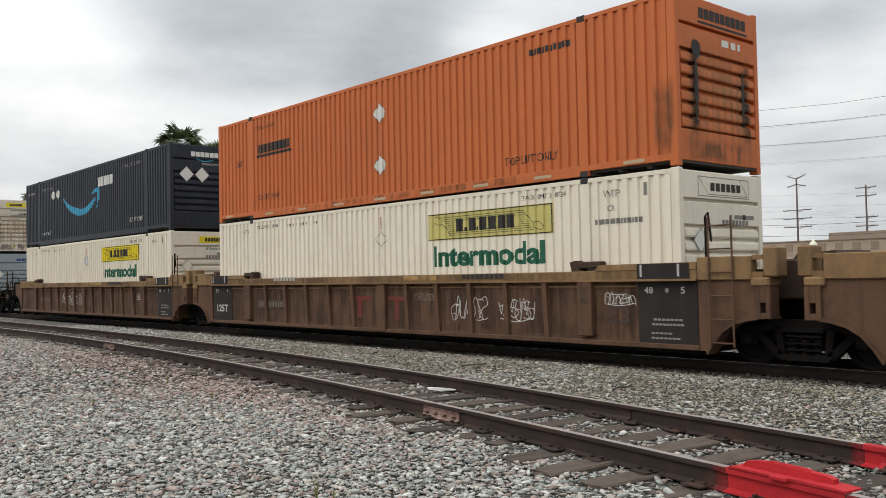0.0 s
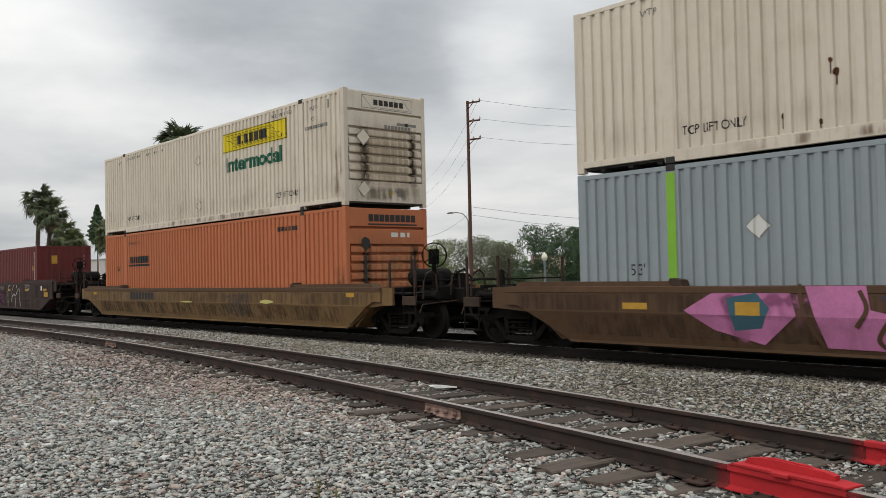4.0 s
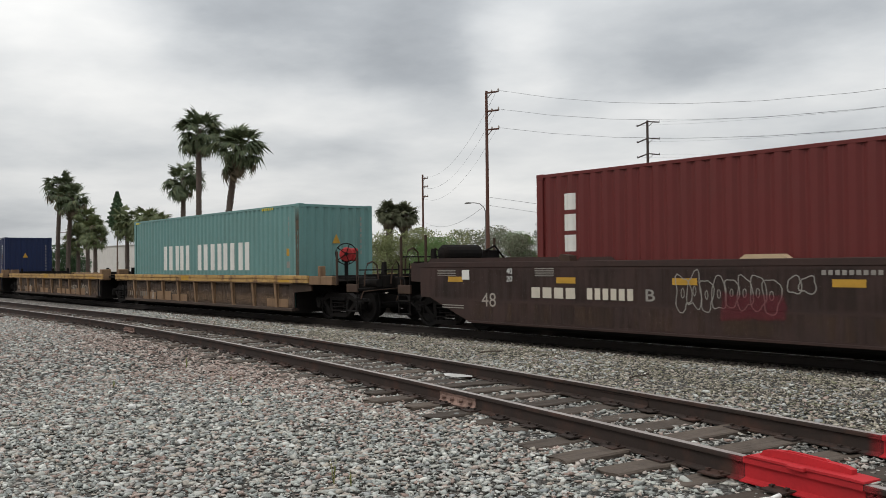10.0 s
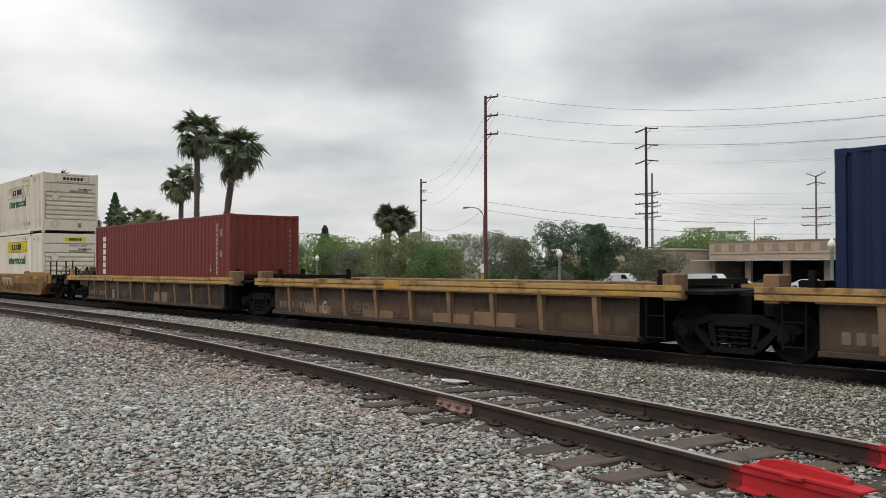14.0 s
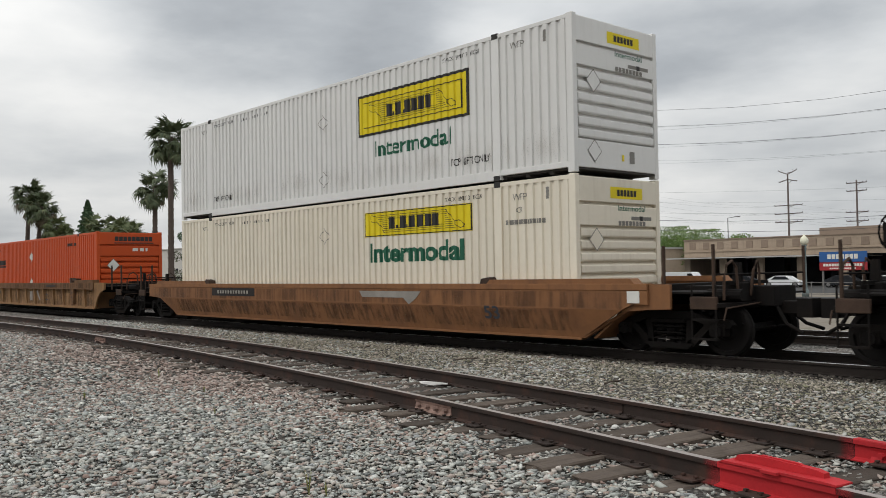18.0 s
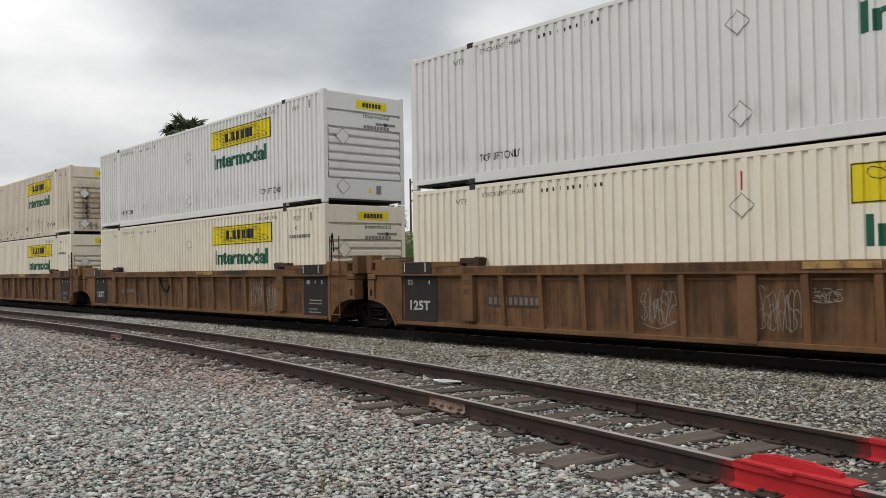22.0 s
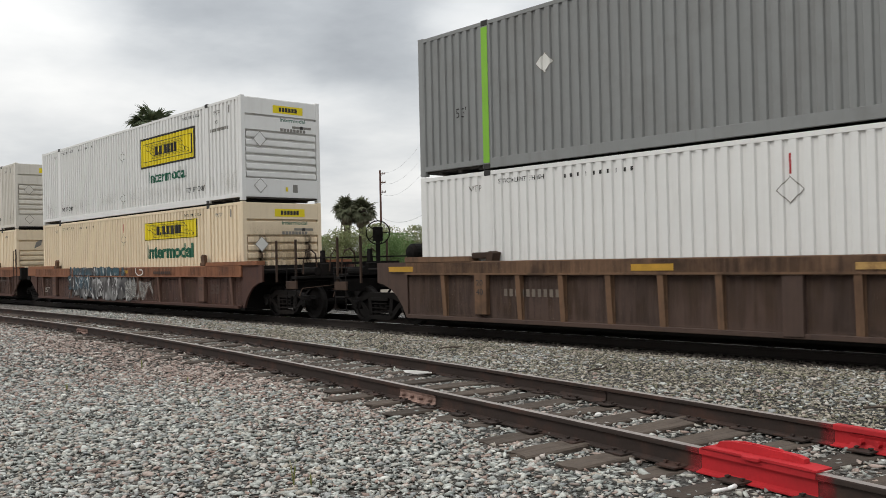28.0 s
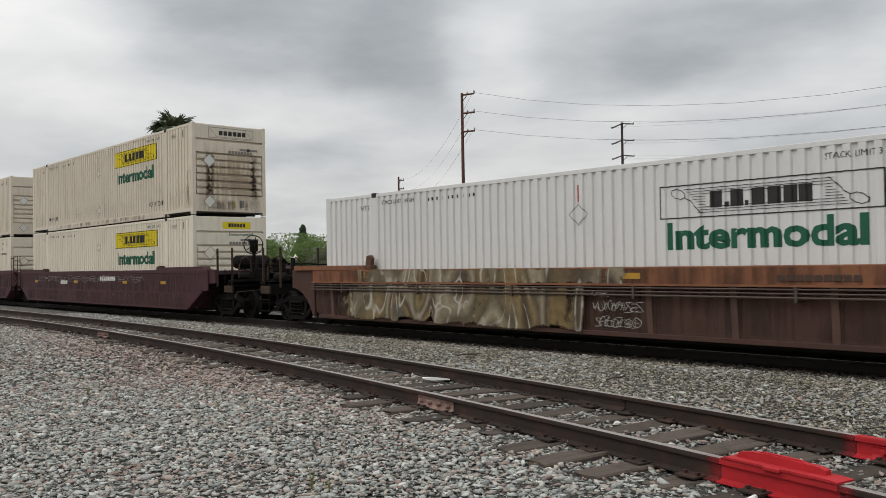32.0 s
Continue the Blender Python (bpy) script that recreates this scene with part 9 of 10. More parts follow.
    for line in ([(-2.35, 1.15), (-2.2, 0.9), (-1.95, 0.6), (-1.85, 0.3)], [(-1.95, 1.16), (-1.8, 0.95), (-1.5, 1.12), (-1.2, 0.95), (-1.25, 0.7), (-1.6, 0.5), (-1.5, 0.25)], [(-1.45, 0.9), (-1.35, 0.5), (-1.1, 0.28)],
                 [(-0.95, 0.66), (-0.45, 0.72), (-0.1, 0.6), (-0.5, 0.5), (-0.9, 0.45), (-0.4, 0.42), (0.1, 0.55), (0.05, 0.76), (-0.2, 0.62), (-0.35, 0.28)], [(-0.2, 1.15), (-0.3, 0.8), (-0.25, 0.4)], [(-3.1, 0.8), (-2.9, 0.7), (-2.6, 0.3)]):
        strokes += ribbon(smooth_line(line), 0.05)
    tags(c, [("grey_lettering", [(-1.7, 1.3, 0.24, 1.16)]), ("black_mark", strokes + scrawl(76, 3.9, 5.0, 0.30, 0.66, 0.06, 3) + scrawl(79, -8.2, -7.2, 0.86, 1.1, 0.04, 3)),
             ("pale_tan_mark", [((1.65, 0.98), (3.75, 0.98), (3.65, 0.88), (1.75, 0.88)), ((2.0, 0.885), (2.25, 0.885), (2.21, 0.60), (2.05, 0.60)), ((2.65, 0.885), (2.90, 0.885), (2.85, 0.60), (2.71, 0.60)), ((3.2, 0.885), (3.4, 0.885), (3.85, 0.58), (3.62, 0.58)), ((3.6, 0.885), (3.75, 0.885), (3.4, 0.58), (3.2, 0.58))])])
    cat(c, "golden-yellow smooth-sided well car with dark graffiti")
    c = smooth_well("well_car", -279.59, "orange_brown_paint", "orange_brown_paint", ("coupled", "coupled"))
    truck(c, -9.83, -279.59), truck(c, 9.83, -279.59)
    plates([(-5.55, -3.05, 0.84, 1.06)], "black_panel_paint", c, -1.55, None, "side", 0.006, "number_panel")
    plates(bars(-5.2, 0.905, 1.8, 0.09, 12, 0.6), "pale_mark", c, -1.55, None, "side", 0.010, "serial_marking")
    plates([((1.8, 1.02), (4.0, 1.02), (3.85, 0.88), (3.6, 0.74), (3.4, 0.88), (1.9, 0.88))], "pale_mark", c, -1.55, None, "side", 0.008, "worn_mark")
    plates([(9.35, 9.6, 0.86, 1.06)], "white_mark", c, -1.55, None, "side", 0.008, "label_plate")
    lettering("53", 5.9, 0.50, 0.42, 0.26, "slate_spray", c, -1.55, None, 0.02, "side", 0.012)
    cat(c, "orange-brown smooth-sided well car, weathered")
    # ribbed single and three-unit car
    c = ribbed_well("well_car", -303.17, "light_tan_paint", "tan_brown_paint", ("coupled", "coupled"), "53", top=1.22, chord_h=0.24, name_bare=True, pitch=1.225)
    truck(c, -9.83, -303.17), truck(c, 9.83, -303.17)
    tags(c, [("pale_mark", [(-0.2, 0.1, 0.5, 0.9), (0.4, 0.75, 0.45, 0.85), ((1.3, 0.85), (1.7, 0.5), (1.9, 0.45), (1.5, 0.9))]), ("slate_spray", frame_bars(2.3, 2.9, 0.5, 0.75, 0.03))], -1.46)
    cat(c, "tan ribbed well car with a raised worn top chord")
    for i, place in enumerate((-326.64, -346.34, -366.10)):
        c = ribbed_well("well_car", place, "tan_brown_paint", "tan_brown_paint", ("joint" if i < 2 else "coupled", "joint" if i else "coupled"), "53", True, 0, 8.35, 1.49, 0.25, 0.17, 0.0, "tan_brown_paint")
        truck(c, -9.83, place)
        if i == 0:
            truck(c, 9.83, place)
        if i == 0:
            tags(c, [("pale_mark", scrawl(50, -1.85, -1.20, 0.46, 1.08, 0.022, 4) + scrawl(58, 0.28, 0.90, 0.42, 1.08, 0.022, 4) + scrawl(53, 1.05, 1.5, 0.9, 1.1, 0.02, 3))], -1.46)
            plates([(3.30, 5.00, 0.80, 1.03)], "dark_brown_paint", c, -1.46, None, "side", 0.013, "number_panel")
            plates(bars(3.42, 0.86, 1.45, 0.11, 10, 0.7), "dim_mark", c, -1.46, None, "side", 0.018, "serial_marking")
        elif i == 1:
            tags(c, [("pale_mark", scrawl(56, 4.30, 4.98, 0.52, 1.12, 0.024, 4) + scrawl(57, 5.22, 5.85, 0.40, 1.14, 0.024, 5))], -1.46)
            plates([((0.80, 1.00), (1.14, 1.01), (1.14, 0.94), (0.80, 0.94)), (0.93, 1.01, 0.72, 0.94), (1.20, 1.50, 0.94, 1.00), (1.31, 1.38, 0.71, 0.94), ((1.58, 1.00), (1.68, 1.00), (1.90, 0.70), (1.80, 0.70))], "dark_brown_paint", c, -1.46, None, "side", 0.012, "worn_mark")
        if i == 1:
            part("chain", shared("chain", 0, "shaded_grimy_steel", lambda bm: pipe(bm, [(-1.98 + 0.105 * k, -1.50, 1.22 - 0.40 * math.sin(math.pi * k / 9)) for k in range(10)], 0.024, 6)), c, "dark rusty chain hanging on the side")
        cat(c, "tan-brown ribbed well car unit with stencilled black panels")
    c = smooth_well("well_car", -389.83, "grey_brown_paint", "grey_brown_paint", ("coupled", "brake"))
    truck(c, -9.83, -389.83), truck(c, 9.83, -389.83)
    plates([(-6.3, -4.5, 0.86, 1.06)], "black_panel_paint", c, -1.55, None, "side", 0.006, "number_panel")
    plates(bars(-6.1, 0.915, 1.45, 0.09, 11, 0.6), "pale_mark", c, -1.55, None, "side", 0.010, "serial_marking")
    tags(c, [("charcoal_lettering", [(0.6, 8.2, 0.22, 1.19)]), ("dim_mark", bubbles(88, 2.6, 7.0, 0.30, 1.10, 0.018, 5, False)), ("cream_mark", scrawl(89, 3.2, 7.3, 0.34, 1.10, 0.045, 4)), ("white_smear", [(6.8, 8.3, 0.28, 1.1)]), ("white_smear", [(6.4, 8.0, 0.35, 0.95)]), ("white_smear", [(1.6, 3.4, 0.3, 0.9)])])
    reflectors(c, 0.95, (7.6,), -1.55, "amber_mark", 0.5, 0.16)
    plates(frame_bars(8.9, 9.3, 0.82, 1.02, 0.02), "white_mark", c, -1.55, None, "side", 0.008, "label_frame")
    cat(c, "grey-brown smooth-sided well car with dark and white graffiti")
    c = ribbed_well("well_car", -413.28, "dark_brown_paint", "umber_brown_paint", ("brake", "coupled"), "53", False, 0, 8.35, rib_paint="umber_brown_paint")
    truck(c, -9.83, -413.28), truck(c, 9.83, -413.28)
    tags(c, [("pale_mark", scrawl(95, 2.1, 2.8, 0.6, 1.05, 0.03, 4)), ("amber_mark", [(7.0, 7.5, 0.86, 1.0)])], -1.46)
    reflectors(c, 1.2, (-2.6, 2.0, -8.9), -1.55, "amber_mark", 0.8, 0.11)
    cat(c, "dark-brown ribbed well car with tan top chord")
    # red three-unit car with a pipe along its sides
    for i, place in enumerate((-436.89, -456.58, -476.07)):
        c = ribbed_well("well_car", place, "plum_brown_paint", "red_brown_paint", ("joint" if i < 2 else "coupled", "joint" if i else "coupled"), "53", False, i, 8.35, 1.40, 0.25, 0.30, 0.5 * i, "lit_rib_plum_paint", ears=True, pitch=1.53)
        truck(c, -9.83, place)
        if i == 0:
            truck(c, 9.83, place)
            tags(c, [("smoky_lettering", [(-4.6, 1.6, 0.24, 1.16)]), ("teal_lettering", [(-4.6, -2.2, 0.55, 1.16)]), ("white_smear", [(0.4, 3.0, 0.26, 1.05)])], -1.57)
            tags(c, [("teal_lettering", [(-4.5, 1.0, 1.06, 1.46)]), ("white_mark", ribbon(smooth_line([(1.62, 1.37), (1.60, 1.25), (1.75, 1.15), (1.95, 1.14), (2.15, 1.2), (2.1, 1.3), (1.9, 1.32)]), 0.035))], -1.57)
            lettering("125T", -7.7, 0.46, 0.85, 0.20, "pale_mark", c, -1.46, None, 0.01, "side", 0.016)
        elif i == 1:
            tags(c, [("violet_haze", [(-3.6, -2.7, 1.13, 1.38)]), ("violet_haze", [(-2.6, -1.8, 1.12, 1.40)]), ("violet_haze", [(-1.5, -0.3, 1.13, 1.37)]), ("violet_haze", [(0.1, 1.0, 1.12, 1.39)]), ("violet_haze", [(1.3, 2.4, 1.14, 1.36)])], -1.57)
            plates([(-7.78, -7.32, 1.115, 1.385)], "light_tan_paint", c, -1.55, None, "side", 0.006, "paint_patch", "bare tan patch")
            plates([(-5.73, -4.34, 1.115, 1.385)], "orange_brown_paint", c, -1.55, None, "side", 0.006, "paint_patch", "repainted orange-brown patch")
            lobes = ((-7.43, 0.62, 0.46, 0.42), (-6.62, 0.52, 0.38, 0.32), (-6.00, 0.60, 0.24, 0.40), (-5.58, 0.58, 0.24, 0.38), (-4.86, 0.64, 0.46, 0.42))
            rings, lobed = [], []
            for k, (x, z, w, h) in enumerate(lobes):
                ring = [(x + w * math.copysign(abs(math.cos(q)) ** 0.7, math.cos(q)) * (1 + 0.06 * math.sin(3 * q + k)), z + h * math.copysign(abs(math.sin(q)) ** 0.8, math.sin(q))) for q in np.linspace(0, 6.2832, 26)]
                rings += ribbon(ring, 0.016)
                lobed.append(tuple(ring[:-1]))
            for k, ring in enumerate(lobed):
                plates([ring], "ashen_mark", c, -1.570 - 0.0015 * k, None, "side", 0.009, "graffiti")
            tags(c, [("faint_mark", rings)], -1.582)
        else:
            tags(c, [("camouflage_lettering", [(-6.6, 1.4, 1.10, 1.41)])], -1.57)
            tags(c, [("camouflage_lettering", [(-7.4, 0.6, 0.24, 1.10)]), ("faded_white_mark", scrawl(171, 0.55, 1.55, 0.64, 0.84, 0.018, 5) + scrawl(172, 0.6, 1.5, 0.38, 0.56, 0.018, 5) + scrawl(173, 0.55, 0.85, 0.90, 1.00, 0.016, 2))], -1.57)
        reflectors(c, 1.20, (0.55 + 0.3 * i,), -1.55, "amber_mark", 0.36, 0.10)
        cat(c, "red-brown ribbed well car unit with graffiti")
    for i, place in enumerate((-499.67, -519.3)):
        c = smooth_well("well_car", place, "maroon_car_paint", "maroon_car_paint", ("joint" if i < 1 else "coupled", "brake" if i < 1 else "joint"), 1.45, 0.72, 0.25, 8.15, 9.2, 0.85, 9.55, True)
        truck(c, -9.83, place)
        if i == 0:
            truck(c, 9.83, place)
        plates(bars(-3.6, 0.95, 0.8, 0.15, 4, 0.2) + bars(0.8, 1.1, 1.5, 0.15, 8, 0.2), "white_mark", c, -1.55, None, "side", 0.008, "serial_marking")
        tags(c, [("pale_mark", scrawl(180 + i, -6.8, 4.8, 1.05, 1.30, 0.025, 14))])
        reflectors(c, 1.0, (-7.0, -2.0, 3.0, 6.2), -1.55, "amber_mark", 0.4, 0.1)
        cat(c, "maroon smooth-sided well car unit with pale tags")


build_cars()

# ---------------------------------------------------------------- background: trees
def leaf_quads(centres, size, rs, droop=0.0):
    """Small bent leaf sprays round the given centres."""
    n = len(centres)
    a, b = rs.uniform(0, 6.283, n), rs.uniform(-1.2, 1.2, n)
    u = np.stack([np.cos(a) * np.cos(b), np.sin(a) * np.cos(b), np.sin(b) - droop], 1)
    w = np.cross(u, rs.normal(size=(n, 3)))
    w /= np.linalg.norm(w, axis=1)[:, None] + 1e-6
    s = (size * rs.uniform(0.5, 1.3, n))[:, None]
    v = np.stack([centres - u * s, centres + w * s * 0.55, centres + u * s, centres - w * s * 0.55], 1).reshape(-1, 3)
    f = (np.arange(n) * 4)[:, None] + np.array([[0, 1, 2, 3]])
    return v, f


def tree(x, y, top, r, mat, seed, name="tree", label="", leaves=2600, size=0.26, base_gap=0.15, kind="tree"):
    rs = np.random.RandomState(seed)
    h = top - BASE
    t = empty(name, pose(x, y, BASE))
    bm = bmesh.new()
    fork = h * 0.35
    rod(bm, (0, 0, 0), (0.1, 0, fork), 0.035 * h, 0.024 * h, 8)
    blobs = []
    k = 26
    for i in range(k):
        a, q = rs.uniform(0, 6.283), rs.uniform(0.10, 0.92)
        zz = h * rs.uniform(base_gap + 0.12, 0.88)
        spread = r * q * (1.15 - 0.55 * abs(zz / h - 0.5))
        blobs.append((math.cos(a) * spread, math.sin(a) * spread, zz, r * rs.uniform(0.18, 0.46)))
    blobs.append((0, 0, h * 0.82, r * 0.45))
    for bx, by, bz, br in blobs[:8]:
        rod(bm, (0.1, 0, fork * rs.uniform(0.7, 1.0)), (bx * 0.8, by * 0.8, bz), 0.014 * h, 0.004 * h, 5)
    part("trunk", finish(bm, "trunk", "bark"), t)
    pts = []
    for bx, by, bz, br in blobs:
        m = int(leaves * br * br / sum(b[3] * b[3] for b in blobs))
        d = rs.normal(size=(m, 3))
        d /= np.linalg.norm(d, axis=1)[:, None]
        rad = br * rs.uniform(0.45, 1.12, m) ** 0.6
        p = d * rad[:, None] * np.array([1.1, 1.1, 0.85]) + np.array([bx, by, bz])
        pts.append(p)
    p = np.concatenate(pts)
    p[:, 2] = np.clip(p[:, 2], h * base_gap * rs.uniform(0.4, 1.0, len(p)), h * 1.0)
    v, f = leaf_quads(p, size, rs)
    part("crown", cloud_mesh("crown", v, f, mat), t)
    return tagged(t, label, kind, kind + "s beyond the railway")


def spire(x, y, top, r, seed, label, foot=0.05):
    """A slender dark evergreen."""
    rs = np.random.RandomState(seed)
    h = top - BASE
    t = empty("tree", pose(x, y, BASE))
    bm = bmesh.new()
    rod(bm, (0, 0, 0), (0, 0, h), 0.3, 0.04, 8)
    part("trunk", finish(bm, "trunk", "bark"), t)
    n = 5200
    z = h * (foot + (1.0 - foot) * rs.uniform(0, 1, n))
    up = (z / h - foot) / (1.0 - foot)
    q = r * np.minimum(1.0, 0.45 + up * 3) * (1.03 - up) ** 0.85 * (0.86 + 0.14 * np.sin(z * 4.6)) * rs.uniform(0.1, 1.15, n) ** 0.8
    a = rs.uniform(0, 6.283, n)
    v, f = leaf_quads(np.stack([np.cos(a) * q, np.sin(a) * q, z], 1), 0.42, rs)
    part("crown", cloud_mesh("crown", v, f, "dark_leaf"), t)
    return tagged(t, label, "tree", "trees beyond the railway")


def fan_mesh(mat, seed, droop):
    """One fan frond: a stalk and a half wheel of narrow blades, hanging at the tips."""
    def build(bm):
        rnd = random.Random(seed)
        n = 15
        rod(bm, (0, 0, 0), (0.95, 0, 0.0), 0.020, 0.012, 4)
        for i in range(n):
            a = -1.55 + 3.1 * i / (n - 1)
            l = (0.82 - 0.16 * abs(a)) * rnd.uniform(0.7, 1.1)
            c, s = math.cos(a), math.sin(a)
            w = 0.058
            m = (0.95 + c * l * 0.55, s * l * 0.55, 0.05 - droop * 0.06)
            e = (0.95 + c * l, s * l, -0.12 - droop * rnd.uniform(0.3, 1.1))
            b = (0.95, 0, 0)
            v = [bm.verts.new(p) for p in (b, (m[0] - s * w, m[1] + c * w, m[2] - 0.03), e, (m[0] + s * w, m[1] - c * w, m[2] - 0.03), m)]
            bm.faces.new((v[0], v[1], v[4]))
            bm.faces.new((v[0], v[4], v[3]))
            bm.faces.new((v[1], v[2], v[4]))
            bm.faces.new((v[4], v[2], v[3]))
    return shared("frond", (seed, droop), mat, build)


def joined(meshes, name, mat):
    """Several placed meshes as one."""
    vs, fs, n = [], [], 0
    for me, m in meshes:
        co = np.empty(len(me.vertices) * 3, np.float32)
        me.vertices.foreach_get("co", co)
        co = co.reshape(-1, 3) @ np.array(m.to_3x3()).T + np.array(m.translation)
        for p in me.polygons:
            q = list(p.vertices)
            for i in range(1, len(q) - 1):
                fs.append((q[0] + n, q[i] + n, q[i + 1] + n))
        vs.append(co)
        n += len(co)
    return cloud_mesh(name, np.concatenate(vs), np.array(fs), mat)


def palm(x, y, top, scale, seed, lean=(0, 0), skirt=0.25, label="tall fan palm with a shaggy crown and bare trunk", trunk=0.30, fronds=44, bushy=False):
    rnd = random.Random(seed)
    t = empty("palm_tree", pose(x, y, BASE))
    h = top - BASE
    bm = bmesh.new()
    last = None
    n = 30
    for i in range(n + 1):
        a = i / n
        p = Vector((lean[0] * (a * a - 1), lean[1] * (a * a - 1), h * a))
        if last is not None:
            rod(bm, last, p, trunk * (1.42 - 0.3 * a) * rnd.uniform(0.9, 1.05), trunk * (1.62 - 0.3 * a) * rnd.uniform(0.92, 1.12), 9, False)
        last = p
    part("trunk", finish(bm, "trunk", "palm_bark"), t)
    green, dead = [], []
    fronds = int(fronds * (1.2 if bushy else 1.6 if skirt > 1 else 1.2))
    leaf = "low_palm_leaf" if bushy else "old_palm_leaf" if skirt > 1 else "palm_leaf"
    for i in range(fronds):
        a, e = rnd.uniform(0, 6.283), rnd.triangular(-68, 89, 12) if skirt < 1 else rnd.triangular(-50, 89, 20)
        size = scale * (rnd.uniform(0.75, 1.15) if skirt < 1 else rnd.uniform(0.65, 1.0))
        m = Matrix.Translation((0, 0, h * rnd.uniform(0.74, 1.0) if bushy else h - rnd.uniform(0, 0.5) * scale)) @ Matrix.Rotation(a, 4, "Z") @ Matrix.Rotation(radians(-e), 4, "Y") @ Matrix.Rotation(rnd.uniform(-0.5, 0.5), 4, "X") @ Matrix.Diagonal((size,) * 3 + (1,))
        green.append((fan_mesh(leaf, rnd.randrange(6), 0.45 if e < 20 else 0.10), m))
    for i in range(int(fronds * skirt * 0.6)):
        a = rnd.uniform(0, 6.283)
        e = rnd.triangular(-86, 25, -55)
        size = scale * (rnd.uniform(0.7, 1.1) if skirt < 1 else rnd.uniform(0.45, 0.75))
        m = Matrix.Translation((0, 0, h - rnd.uniform(0.2, 0.8) * scale)) @ Matrix.Rotation(a, 4, "Z") @ Matrix.Rotation(radians(-e), 4, "Y") @ Matrix.Diagonal((size,) * 3 + (1,))
        dead.append((fan_mesh("dead_frond", 6 + rnd.randrange(3), 0.7), m))
    part("crown", joined(green, "crown", leaf), t)
    if dead:
        part("dead_fronds", joined(dead, "dead_fronds", "dead_frond"), t, "brown hanging dead fronds")
    return tagged(t, label, "palm tree", "palms beyond the railway")


def build_trees():
    palm(-93.1, 42, 17.0, 1.72, 1, (0.2, 0), 0.10, trunk=0.24, fronds=64)
    palm(-83.4, 42, 14.1, 1.78, 2, (3.4, 0), 0.35, "leaning fan palm with brown dead fronds", 0.25, 60)
    palm(-106.6, 46, 12.9, 1.7, 3, (0.4, 0), 0.10, trunk=0.24, fronds=60)
    palm(-206.0, 60, 19.9, 2.55, 4, (2.6, 0), 0.35, trunk=0.34, fronds=56)
    palm(-198.0, 60, 16.9, 2.45, 5, (3.0, 0), 0.45, "leaning fan palm with brown dead fronds", 0.34, 52)
    low = "low bushy palm with green fan fronds"
    palm(-194.0, 62, 12.6, 1.9, 6, (0, 0), 0.0, low, 0.3, 90, True)
    palm(-203.5, 63, 9.6, 2.0, 18, (0, 0), 0.05, low, 0.3, 80, True)
    palm(-186.0, 61, 10.0, 1.8, 7, (0, 0), 0.05, low, 0.3, 80, True)
    palm(-170.5, 62, 11.3, 1.9, 8, (0, 0), 0.0, low, 0.3, 90, True)
    palm(-163.0, 63, 10.6, 1.9, 9, (0, 0), 0.05, low, 0.3, 90, True)
    palm(-156.0, 61, 9.9, 1.8, 10, (0, 0), 0.0, low, 0.3, 80, True)
    palm(-149.5, 60, 9.2, 1.8, 17, (0, 0), 0.08, low, 0.3, 80, True)
    palm(-129.2, 95, 11.0, 1.9, 11, (0, 0), 1.2, "old fan palm with a thick skirt of dead fronds", 0.5, 84)
    palm(-127.3, 97, 10.7, 1.9, 12, (0, 0), 1.2, "old fan palm with a thick skirt of dead fronds", 0.5, 84)
    spire(-269.6, 95, 24.6, 3.6, 1, "tall dark evergreen with ragged tiers", 0.55)
    spire(-189.9, 120, 12.2, 4.2, 2, "small dark cypress behind the shrubs")
    rows = (
        (-144.2, 80, 7.5, 5.4, "bright_leaf", 0), (-134.1, 84, 7.6, 6.6, "bright_leaf", 0), (-150.5, 84, 6.6, 5.0, "green_leaf", 0), (-126.5, 86, 6.0, 5.0, "bright_leaf", 0),
        (-205.7, 110, 11.4, 4.5, "dull_leaf", 1), (-98.2, 72, 6.4, 3.9, "olive_leaf", 0), (-96.3, 76, 6.6, 3.9, "olive_leaf", 0), (-91.0, 74, 5.0, 3.6, "green_leaf", 0),
        (-101.7, 88, 6.7, 4.6, "olive_leaf", 0), (-89.2, 84, 6.8, 4.4, "dull_leaf", 1), (-95.2, 95, 6.4, 3.6, "green_leaf", 0), (-83.5, 82, 5.6, 3.4, "dull_leaf", 1),
        (-80.3, 86, 8.1, 3.3, "dark_leaf", 2), (-78.3, 90, 7.2, 4.2, "dark_leaf", 2), (-70.5, 84, 7.8, 2.1, "dark_leaf", 2), (-74.0, 88, 6.3, 3.6, "dark_leaf", 2),
        (-94.3, 120, 7.3, 3.2, "dull_leaf", 1), (-73.7, 100, 4.4, 3.6, "dull_leaf", 1), (-94.2, 140, 8.9, 6.2, "bright_leaf", 0), (-86.6, 140, 7.9, 5.8, "bright_leaf", 0), (-99.0, 142, 7.6, 5.2, "green_leaf", 0), (-80.5, 141, 7.0, 4.6, "bright_leaf", 0),
        (-130.6, 66, 5.6, 4.4, "dull_leaf", 1), (-118.0, 80, 4.6, 4.0, "dull_leaf", 1), (-110.0, 90, 4.8, 4.2, "olive_leaf", 0),
        (-215.0, 64, 7.0, 5.0, "dark_leaf", 2), (-133.4, 77, 6.4, 4.6, "bright_leaf", 0), (-156.0, 79, 6.8, 4.4, "dull_leaf", 1), (-140.5, 68, 9.6, 2.8, "dark_leaf", 2), (-133.0, 64, 7.2, 3.4, "dull_leaf", 1),
    )
